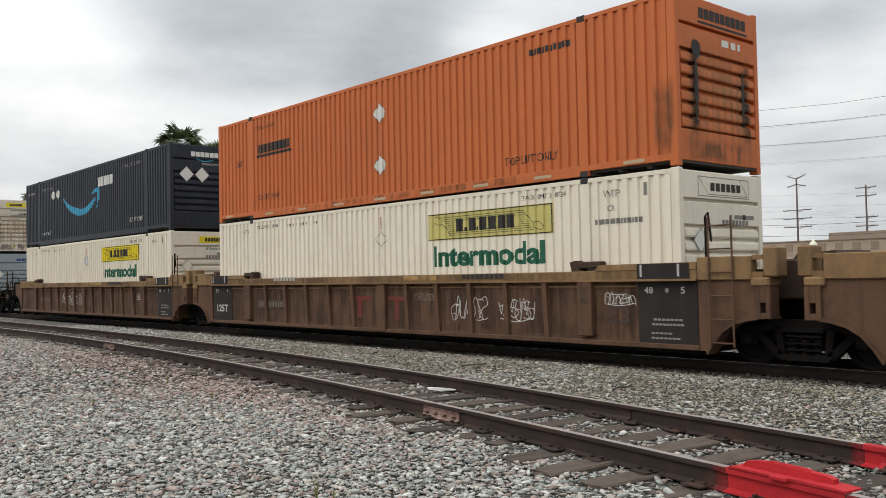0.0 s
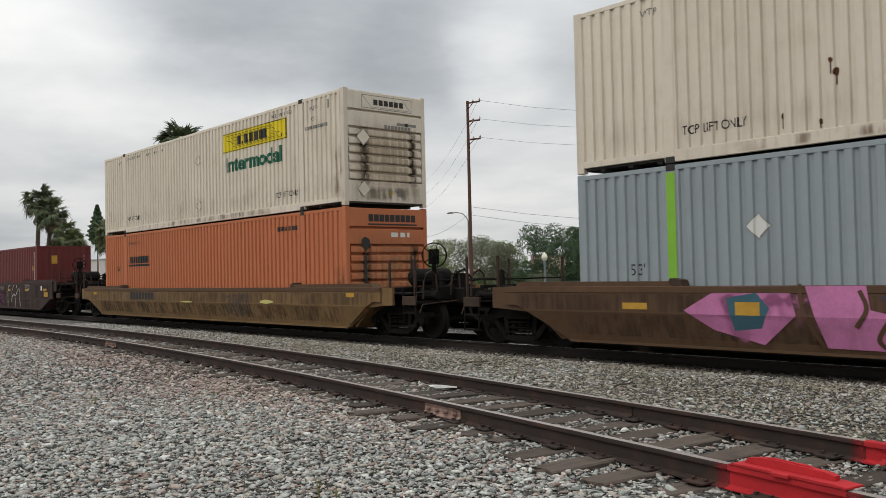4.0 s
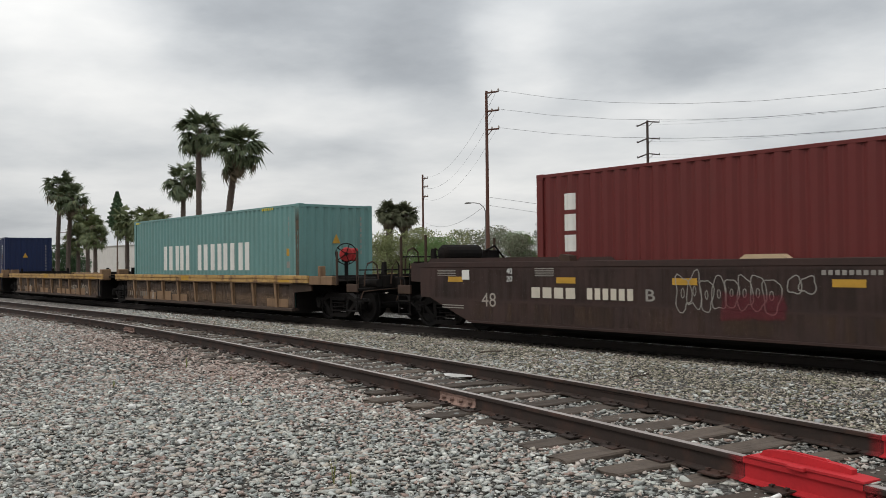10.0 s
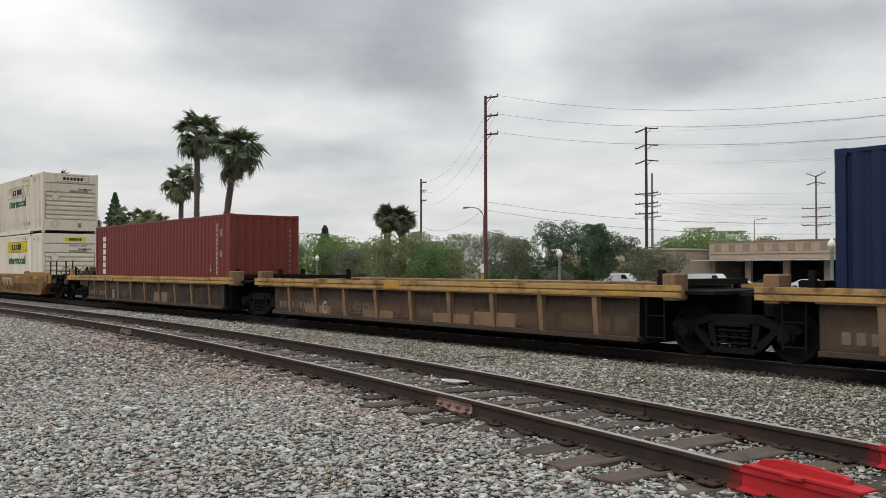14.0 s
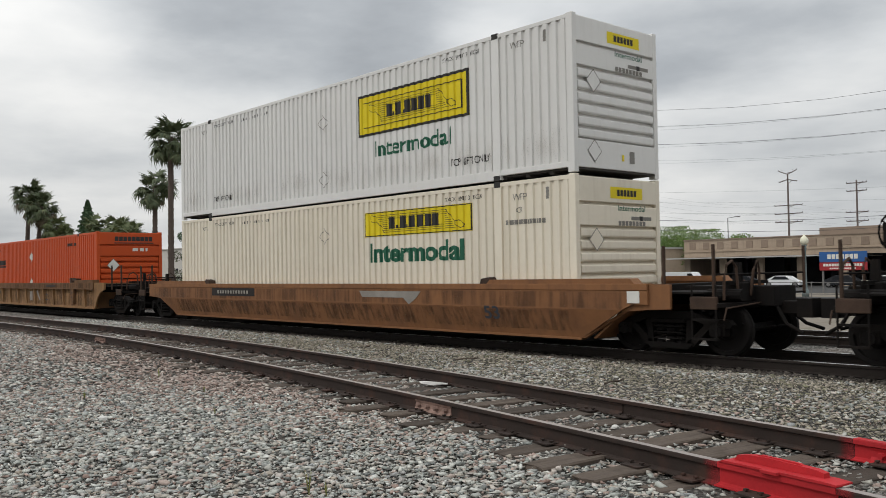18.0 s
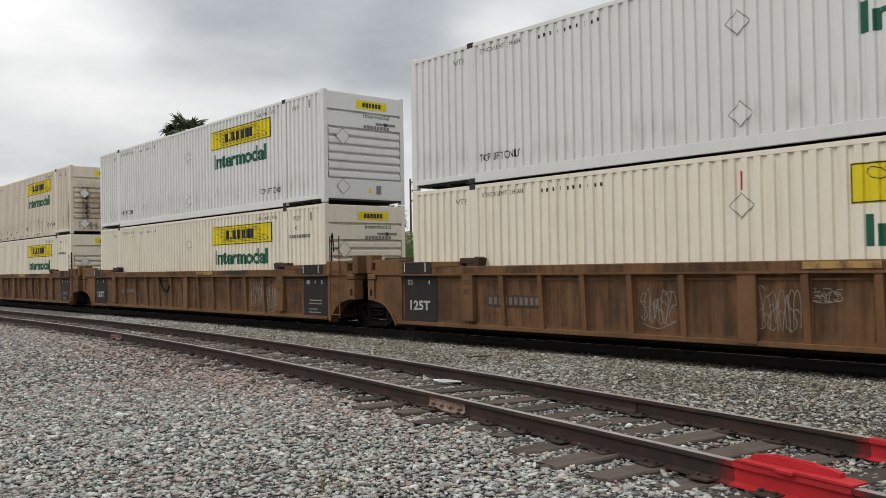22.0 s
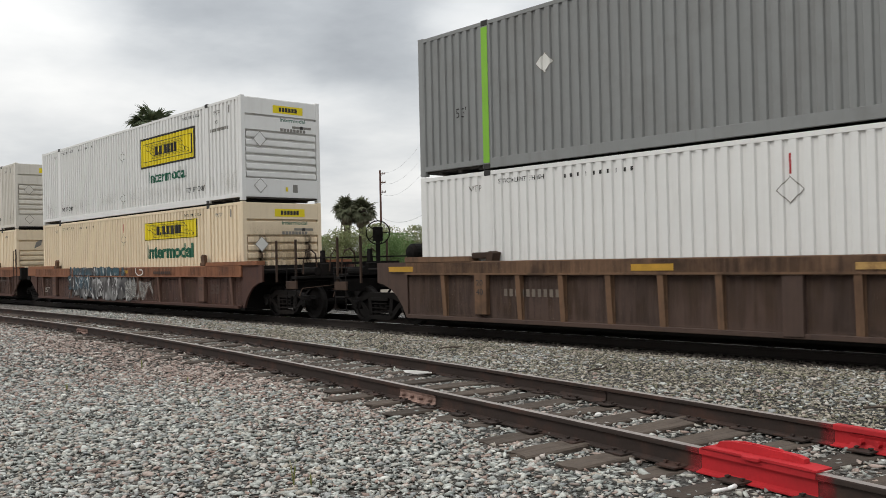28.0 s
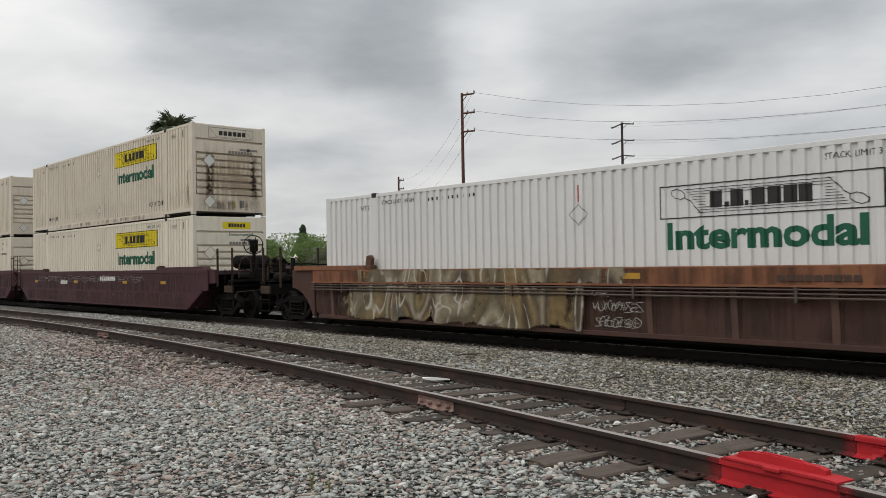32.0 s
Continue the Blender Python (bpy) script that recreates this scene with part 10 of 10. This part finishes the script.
    words = ("rounded bright green tree beyond the tracks", "sparse dull grey-green tree beyond the tracks", "dark green leafy tree beyond the tracks")
    for i, (x, y, top, r, mat, k) in enumerate(rows):
        far = math.hypot(x, y) / 110
        tree(x, y, top, r, mat, 30 + i, "tree", words[k], 6500 if k == 1 else 9000, 0.12 * far, 0.03 if k != 1 else 0.06)
    for i, (x, r) in enumerate(((-117, 2.6), (-109, 3.0), (-101, 2.4), (-94, 2.8), (-86.5, 2.5), (-79.5, 2.8), (-72.5, 2.2))):
        tree(x, 79 + (i % 3) * 2.2, BASE + 2.5 + 0.5 * (i % 2), r, ("dull_leaf", "green_leaf", "dark_leaf")[i % 3], 80 + i, "shrub", "low leafy green shrub along the street", 5000, 0.10, 0.0, "shrub")


# ---------------------------------------------------------------- background: poles and wires
def pole_thing(x, y, top, r, arms, mat="pole_wood", name="utility_pole", label="brown wooden utility pole", turn=0.0, lean=0.0):
    """arms: (height, from, to, rise) of each crossarm."""
    p = empty(name, pose(x, y, BASE, 0, 0, turn))
    # beyond 170 m the wood is paled by painted haze
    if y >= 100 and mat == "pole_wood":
        mat = "hazed_pole" if y >= 170 else "dark_pole"
    h = top - BASE
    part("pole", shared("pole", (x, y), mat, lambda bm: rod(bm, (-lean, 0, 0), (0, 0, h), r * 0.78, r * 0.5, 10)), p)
    for z, a, b, rise in arms:
        zz, thin = z - BASE, 0.09 if y < 100 else 0.12
        part("crossarm", shared("crossarm", (a, b, z, rise, x), mat, lambda bm: (rod(bm, (a, 0, zz), ((a + b) / 2 if a * b < 0 else 0, 0, zz + rise), thin, thin, 6), rod(bm, ((a + b) / 2 if a * b < 0 else 0, 0, zz + rise), (b, 0, zz), thin, thin, 6), rod(bm, (0, 0, zz - 0.55), (b * 0.5, 0, zz + rise * 0.5), thin * 0.5, thin * 0.5, 4))), p)
        for q in ((a, a * 0.62, b * 0.62, b) if a * b < 0 else (b, b * 0.45)):
            part("insulator", shared("insulator", y > 100, "dark_metal" if y > 100 else "porcelain", lambda bm: lathe(bm, [(0.02, 0.0), (0.09, 0.02), (0.05, 0.1), (0.11, 0.13), (0.06, 0.2), (0.03, 0.28)], "z", sides=8)), p, at=pose(q, 0, zz + 0.05 if rise >= 0 else zz))
    return tagged(p, label, "utility pole", "poles along the street")


def wire_line(points, sag, r, parent):
    def span(bm):
        for p, q in zip(points, points[1:]):
            p, q = Vector(p), Vector(q)
            pts = []
            for i in range(13):
                a = i / 12
                v = p.lerp(q, a)
                v.z -= sag * 4 * a * (1 - a)
                pts.append(v)
            pipe(bm, pts, r, 4)
    bm = bmesh.new()
    span(bm)
    part("wire", finish(bm, "wire", "wire"), parent)


def build_poles():
    pole_thing(-62.7, 58, 18.4, 0.26, ((18.1, 0, 1.7, 0.1), (16.3, 0, 1.7, 0.1), (14.5, 0, 1.7, 0.1)), label="tall brown wooden pole with three side brackets")
    pole_thing(-113.0, 90, 16.3, 0.28, ((15.6, 0, 1.3, 0.1), (14.2, 0, 1.3, 0.1), (12.6, 0, 1.3, 0.1)), label="brown wooden pole with side brackets")
    big = ((26.4, -2.6, 2.9, 0.5), (23.4, -2.6, 2.9, 0.5), (20.6, -2.6, 2.9, 0.5), (15.0, -2.7, 2.7, 0), (13.2, -2.7, 2.7, 0), (11.4, -2.7, 2.7, 0))
    pole_thing(-97.7, 130, 27.1, 0.42, big, turn=-8, label="tall transmission pole with six crossarms")
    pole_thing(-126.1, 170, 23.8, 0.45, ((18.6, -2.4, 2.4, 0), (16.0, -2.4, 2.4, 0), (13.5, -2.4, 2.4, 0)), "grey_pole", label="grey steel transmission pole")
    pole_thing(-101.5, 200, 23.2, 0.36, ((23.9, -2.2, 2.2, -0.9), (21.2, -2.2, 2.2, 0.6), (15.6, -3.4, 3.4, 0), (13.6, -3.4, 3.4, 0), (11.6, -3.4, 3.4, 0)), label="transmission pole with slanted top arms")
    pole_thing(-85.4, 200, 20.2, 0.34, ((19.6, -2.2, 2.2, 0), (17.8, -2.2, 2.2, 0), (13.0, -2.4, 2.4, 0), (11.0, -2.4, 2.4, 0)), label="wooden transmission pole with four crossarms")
    pole_thing(-262.0, 78, 12.0, 0.3, ((11.6, -3.0, 3.0, 0), (9.8, -3.0, 3.0, 0)), label="wooden pole with two crossarms", turn=70)
    pole_thing(-186.0, 135, 11.5, 0.22, (), label="thin bare wooden pole")
    w = tagged(empty("overhead_wires"), "thin black overhead wires between poles", "wires")
    for z, dz, sag in ((18.2, 0.9, 5.9), (16.4, 0.55, 5.1), (14.6, 0.0, 4.45)):
        wire_line([(-61.0, 58, z), (20, 61, z + dz)], sag, 0.011, w)
        wire_line([(-61.2, 58, z), (-113.0, 90, z - 2.2)], 2.6, 0.010, w)
    for z in (26.5, 23.5, 20.7):
        for off in (-2.6, 2.9):
            wire_line([(-97.7 + off, 130, z), (60, 118, z + 2.0)], 5.1, 0.010, w)
    for z in (15.1, 13.3, 11.5):
        for off in (-2.5, 2.5):
            wire_line([(-97.7 + off, 130, z), (-101.5 + off, 200, z + 0.4), (-85.4 + off, 260, z + 0.5)], 1.2, 0.009, w)
        wire_line([(-97.7, 130, z), (80, 135, z + 0.5)], 3.6, 0.009, w)
    for z in (8.0, 7.2):
        wire_line([(-62.6, 58.2, z), (20, 64, z + 1.9)], 4.2, 0.013, w)
    wire_line([(-62.6, 58.2, 7.6), (-113.0, 90, 8.6)], 1.6, 0.014, w)
    # street lamp with a curved arm
    s = empty("street_lamp", pose(-64.6, 59.5, BASE))
    part("pole", shared("pole", "lamp", "grey_pole", lambda bm: rod(bm, (0, 0, 0), (0, 0, 8.0), 0.13, 0.08, 10)), s)
    part("arm", shared("arm", "lamp", "grey_pole", lambda bm: pipe(bm, [(0, 0, 8.0), (-0.3, 0, 8.5), (-0.9, 0, 8.9), (-1.8, 0, 9.05), (-2.4, 0, 9.05)], 0.05)), s)
    part("lamp_head", shared("lamp_head", 0, "grey_pole", lambda bm: prism(bm, [(-3.1, 8.98), (-2.9, 9.12), (-2.4, 9.14), (-2.3, 9.0)], "y", -0.14, 0.14)), s)
    part("sign_plate", shared("sign_plate", 0, "white_mark", lambda bm: box(bm, -0.28, 0.28, -0.17, -0.15, 2.4, 3.3)), s, "white sign plate")
    part("marker_plate", shared("marker_plate", 0, "amber_mark", lambda bm: prism(bm, [(-0.32, 1.75), (0, 1.45), (0.32, 1.75), (0.2, 2.2), (-0.2, 2.2)], "y", -0.17, -0.15)), s, "yellow marker plate")
    tagged(s, "grey steel street lamp with a curved arm", "street lamp", "street lamps")
    s = empty("street_lamp", pose(-80.5, 137, BASE))
    part("pole", shared("pole", "lamp2", "grey_pole", lambda bm: rod(bm, (0, 0, 0), (0, 0, 11.0), 0.1, 0.07, 10)), s)
    part("arm", shared("arm", "lamp2", "grey_pole", lambda bm: pipe(bm, [(0, 0, 11.0), (1.4, 0, 11.15)], 0.05)), s)
    part("lamp_head", shared("lamp_head", 2, "grey_pole", lambda bm: box(bm, 1.3, 2.3, -0.15, 0.15, 11.08, 11.22, 0.03)), s)
    tagged(s, "grey street lamp with a short straight arm", "street lamp", "street lamps")
    # ornamental lamps with acorn globes
    for i, (x, top) in enumerate(((-135.7, 3.75), (-105.7, 3.7), (-68.6, 3.75), (-36.7, 4.2), (-121.0, 3.7))):
        o = empty("ornamental_lamp", pose(x, 75, BASE))
        h = top - BASE - 0.95
        part("post", shared("post", round(h, 2), "lamp_green_grey", lambda bm: lathe(bm, [(0.30, 0.0), (0.30, 0.5), (0.16, 0.7), (0.13, h - 0.5), (0.20, h - 0.3), (0.14, h - 0.2), (0.24, h)], "z", sides=12), True), o)
        part("globe", shared("globe", 0, "lamp_glass", lambda bm: lathe(bm, [(0.20, 0.0), (0.34, 0.22), (0.36, 0.42), (0.27, 0.62), (0.12, 0.80), (0.04, 0.95)], "z", sides=14), True), o, "frosted acorn globe", pose(0, 0, h))
        tagged(o, "green-grey ornamental lamp post with a pale acorn globe", "lamp post", "ornamental lamps")


# ---------------------------------------------------------------- background: buildings, cars, fence
def build_garage():
    g = empty("garage_building", pose(-71.7, 110, BASE))
    h, l, d = 6.45, 60.0, 22.0
    f = 4.05                      # underside of the fascia
    part("rear_wall", shared("rear_wall", 0, "stucco_brown", lambda bm: box(bm, 0, l, d - 0.3, d, 0, h)), g)
    part("end_wall", shared("end_wall", 0, "stucco_tan", lambda bm: box(bm, 0, 0.4, 0.3, d - 0.3, 0, h - 0.1)), g)
    part("end_wall", shared("end_wall", 1, "stucco_tan", lambda bm: box(bm, l - 0.4, l, 0.3, d - 0.3, 0, h - 0.1)), g)
    part("roof", shared("roof", "garage", "canopy_grey", lambda bm: box(bm, 0.4, l - 0.4, 0.3, d - 0.3, h - 0.6, h - 0.4)), g)
    part("fascia", shared("fascia", 0, "stucco_tan", lambda bm: box(bm, 0, l, 0, 0.35, f, h)), g)
    part("coping", shared("coping", 0, "stucco_brown", lambda bm: box(bm, -0.1, l + 0.1, -0.12, 0.45, h, h + 0.14)), g)
    part("ledge", shared("ledge", 0, "stucco_tan", lambda bm: box(bm, -0.05, l, -0.14, 0, f + 0.75, f + 0.9)), g)
    for i in range(27):
        x = 0.9 + i * 2.2
        part("fascia_panel", shared("fascia_panel", 0, "stucco_brown", lambda bm: box(bm, 0, 1.0, -0.06, 0.0, f + 1.12, f + 2.1, 0.02)), g, at=pose(x, 0, 0))
    part("canopy", shared("canopy", 0, "canopy_grey", lambda bm: box(bm, -1.6, 22, -2.2, -0.06, f - 0.22, f - 0.06)), g, "thin pale canopy")
    for i in range(11):
        x = i * 5.6
        part("pier", shared("pier", 0, "stucco_tan", lambda bm: box(bm, 0, 0.9, 0.02, 0.5, 0, f)), g, at=pose(x + (0.02 if i == 0 else 0), 0, 0))
        if i < 10:
            bay = part("service_bay", shared("service_bay", 0, "dark_interior", lambda bm: (box(bm, 0.0, 4.7, 7.6, 7.8, 0, f), box(bm, 0.0, 4.7, 0.6, 7.6, f - 0.06, f))), g, "dark open service bay", pose(x + 0.9, 0, 0))
            part("bay_lamp", shared("bay_lamp", 0, "canopy_grey", lambda bm: box(bm, 1.4, 3.0, 3.0, 3.3, f - 0.3, f - 0.2)), bay)
    part("roof_house", shared("roof_house", 0, "stucco_brown", lambda bm: box(bm, 18.5, 26, 3, 9, h - 0.4, h + 1.1)), g, "brown plant room on the roof")
    tagged(g, "low tan stucco garage with dark open service bays", "garage")
    s = empty("shop_sign", pose(-39.6, 84, BASE))
    part("post", shared("post", "sign", "grey_pole", lambda bm: (box(bm, 0.2, 0.35, 0, 0.12, 0, 2.2), box(bm, 4.0, 4.15, 0, 0.12, 0, 2.2))), s)
    part("upper_panel", shared("upper_panel", 0, "sign_blue", lambda bm: box(bm, 0, 4.5, -0.1, 0.12, 3.0, 4.0, 0.02)), s, "blue sign panel with white blocks")
    part("lower_panel", shared("lower_panel", 0, "sign_red", lambda bm: box(bm, 0, 4.5, -0.1, 0.12, 2.2, 2.98, 0.02)), s, "red sign panel with white blocks")
    plates(bars(0.8, 3.3, 2.9, 0.45, 7), "white_mark", s, -0.1, None, "side", 0.01, "sign_marking")
    plates(bars(0.4, 2.6, 3.7, 0.25, 14) + bars(1.0, 2.32, 2.5, 0.14, 12), "white_mark", s, -0.1, None, "side", 0.01, "sign_marking")
    tagged(s, "blue and red shop sign with plain white blocks", "sign")


def build_houses():
    for x, y, l, d, top, mat, label in ((-320, 97, 113, 14, 8.1, "stucco_white", "long low white stucco building"), (-172.0, 112, 16, 10, 5.0, "canopy_grey", "low grey building behind the shrubs"), (-118, 125, 30, 12, 4.6, "stucco_tan", "low tan building behind the trees")):
        b = empty("low_building", pose(x, y, BASE))
        part("wall", shared("wall", (x, "w"), mat, lambda bm: box(bm, 0, l, 0, d, 0, top - BASE)), b)
        part("roof", shared("roof", (x, "r"), "canopy_grey", lambda bm: box(bm, -0.3, l + 0.3, -0.3, d + 0.3, top - BASE, top - BASE + 0.25)), b)
        for i in range(0, int(l / 7), 3 if mat == "stucco_white" else 1):
            wdw = part("window", shared("window", 0, "car_glass", lambda bm: box(bm, 0, 1.8, -0.03, 0.05, 0, 1.3)), b, at=pose(2 + i * 7, 0, 3.2))
            part("frame", shared("frame", 0, "white_mark", lambda bm: (box(bm, -0.1, 1.9, -0.06, 0.0, -0.1, 0.0), box(bm, -0.1, 1.9, -0.06, 0.0, 1.3, 1.4), box(bm, -0.1, 0.0, -0.06, 0.0, 0.0, 1.3), box(bm, 1.8, 1.9, -0.06, 0.0, 0.0, 1.3))), wdw)
        tagged(b, label, "building", "buildings beyond the railway")


def vehicle(x, y, turn, kind, paint, label):
    """A parked vehicle: body, glass, wheels."""
    v = empty({"van": "van", "pickup": "pickup_truck", "car": "car"}[kind], pose(x, y, BASE + 0.02, 0, 0, turn))
    shape = {
        "van": [(-2.7, 0.35), (2.6, 0.35), (2.7, 0.9), (2.3, 1.15), (1.75, 1.9), (1.5, 2.05), (-2.6, 2.05), (-2.7, 1.6)],
        "pickup": [(-2.8, 0.4), (2.8, 0.4), (2.85, 1.0), (1.4, 1.15), (0.7, 1.8), (-0.6, 1.8), (-0.9, 1.1), (-2.8, 1.1)],
        "car": [(-2.2, 0.3), (2.2, 0.3), (2.25, 0.7), (1.3, 0.9), (0.6, 1.42), (-0.9, 1.45), (-1.7, 1.0), (-2.2, 0.95)]}[kind]
    glass = {"van": [(1.0, 1.3), (2.05, 1.3), (1.65, 1.85), (1.0, 1.85)], "pickup": [(-0.5, 1.18), (1.1, 1.18), (0.62, 1.7), (-0.5, 1.7)], "car": [(-1.3, 0.98), (1.0, 0.98), (0.5, 1.36), (-0.85, 1.38)]}[kind]

    def body(bm):
        prism(bm, shape, "y", -0.92, 0.92)
        bmesh.ops.bevel(bm, geom=[e for e in bm.edges], offset=0.06, segments=2, affect="EDGES")
    part("body", shared("body", kind, paint, body), v)
    part("side_glass", shared("side_glass", kind, "car_glass", lambda bm: prism(bm, glass, "y", -0.935, 0.935)), v)
    r = 0.36
    for px in (-1.65, 1.65):
        for py in (-0.82, 0.82):
            w = part("wheel", shared("wheel", 0, "rubber", lambda bm: lathe(bm, [(0.2, -0.11), (r, -0.10), (r, 0.10), (0.2, 0.11)], "y", sides=18)), v, at=pose(px, py, r))
            part("rim", shared("rim", 0, "grey_pole", lambda bm: lathe(bm, [(0.05, -0.125), (0.22, -0.118), (0.22, 0.118), (0.05, 0.125)], "y", sides=14)), w)
    for s in (-1, 1):
        part("headlight", shared("headlight", (kind, s), "lamp_glass", lambda bm: box(bm, shape[2][0] - 0.12, shape[2][0] + 0.015, s * 0.72 - 0.14, s * 0.72 + 0.14, 0.68, 0.84)), v)
    return tagged(v, label, "car", "parked vehicles")


def build_vehicles():
    vehicle(-80.0, 100, 4, "van", "car_white", "white panel van parked before the garage")
    vehicle(-73.2, 101, 3, "pickup", "car_white", "white pickup truck parked on the lot")
    vehicle(-66.6, 102, 2, "van", "car_white", "white panel van parked before the garage")
    vehicle(-62.9, 103, 3, "car", "car_white", "white car parked before the garage")
    vehicle(-58.2, 103, 5, "car", "car_dark", "dark car parked before the garage")
    vehicle(-53.0, 103, 3, "car", "car_white", "white car parked before the garage")
    vehicle(-46.0, 104, 3, "car", "car_dark", "dark car parked before the garage")
    vehicle(-39.0, 100, 3, "car", "car_white", "white car parked before the garage")


def build_fence():
    f = empty("fence", pose(0, 56, BASE))
    for i in range(46):
        part("fence_post", shared("fence_post", 0, "grey_pole", lambda bm: rod(bm, (0, 0, 0), (0, 0, 1.7), 0.035, sides=6)), f, at=pose(-150 + i * 3.0, 0, 0))
    for z in (1.66, 0.9, 0.15):
        part("fence_rail", shared("fence_rail", 0, "grey_pole", lambda bm: rod(bm, (-150, 0, 0), (-15, 0, 0), 0.022, sides=5)), f, at=pose(0, 0, z))
    tagged(f, "low grey steel fence along the street", "fence")


build_trees()
build_poles()
build_garage()
build_houses()
build_vehicles()
build_fence()

build_siding()
build_derail()
build_main("main_track", MAIN_Y, "oily main track with bright rail tops, shade in its black", -36, 6, "rail_head_bright")
build_main("second_main_track", FAR_Y, "second main track behind the train", -60, 2, "rail_head_bright")
build_litter()
build_stones()


# ---------------------------------------------------------------- movement
def motions():
    for ob, place, z in MOVING:
        walk(ob, [(i * 0.5, pose(place + d, MAIN_Y, z)) for i, d in enumerate(TRAVEL)])
    last = len(TRAVEL) * 0.5 - 0.5
    for ob, place, dx in ROLLING:
        # each wheelset rolls while it is near the camera; the rest of the time nobody could see it turn
        near = [n for n in range(int(last * FPS) + 1) if -48 < place + travel(n / FPS) < 6]
        rows, turned = [], 0.0
        if not near:
            near = [0, int(last * FPS)]
        ts = ([0.0] if near[0] > 0 else []) + [n / FPS for n in near] + ([last] if near[-1] < last * FPS else [])
        start = travel(ts[1] if near[0] > 0 else ts[0])
        stop = travel(near[-1] / FPS)
        for t in ts:
            roll = (min(max(travel(t), start), stop) - start) / WHEEL_R
            rows.append((t, pose(dx, 0, WHEEL_R, 0, math.degrees(roll), 0)))
        walk(ob, rows)


motions()
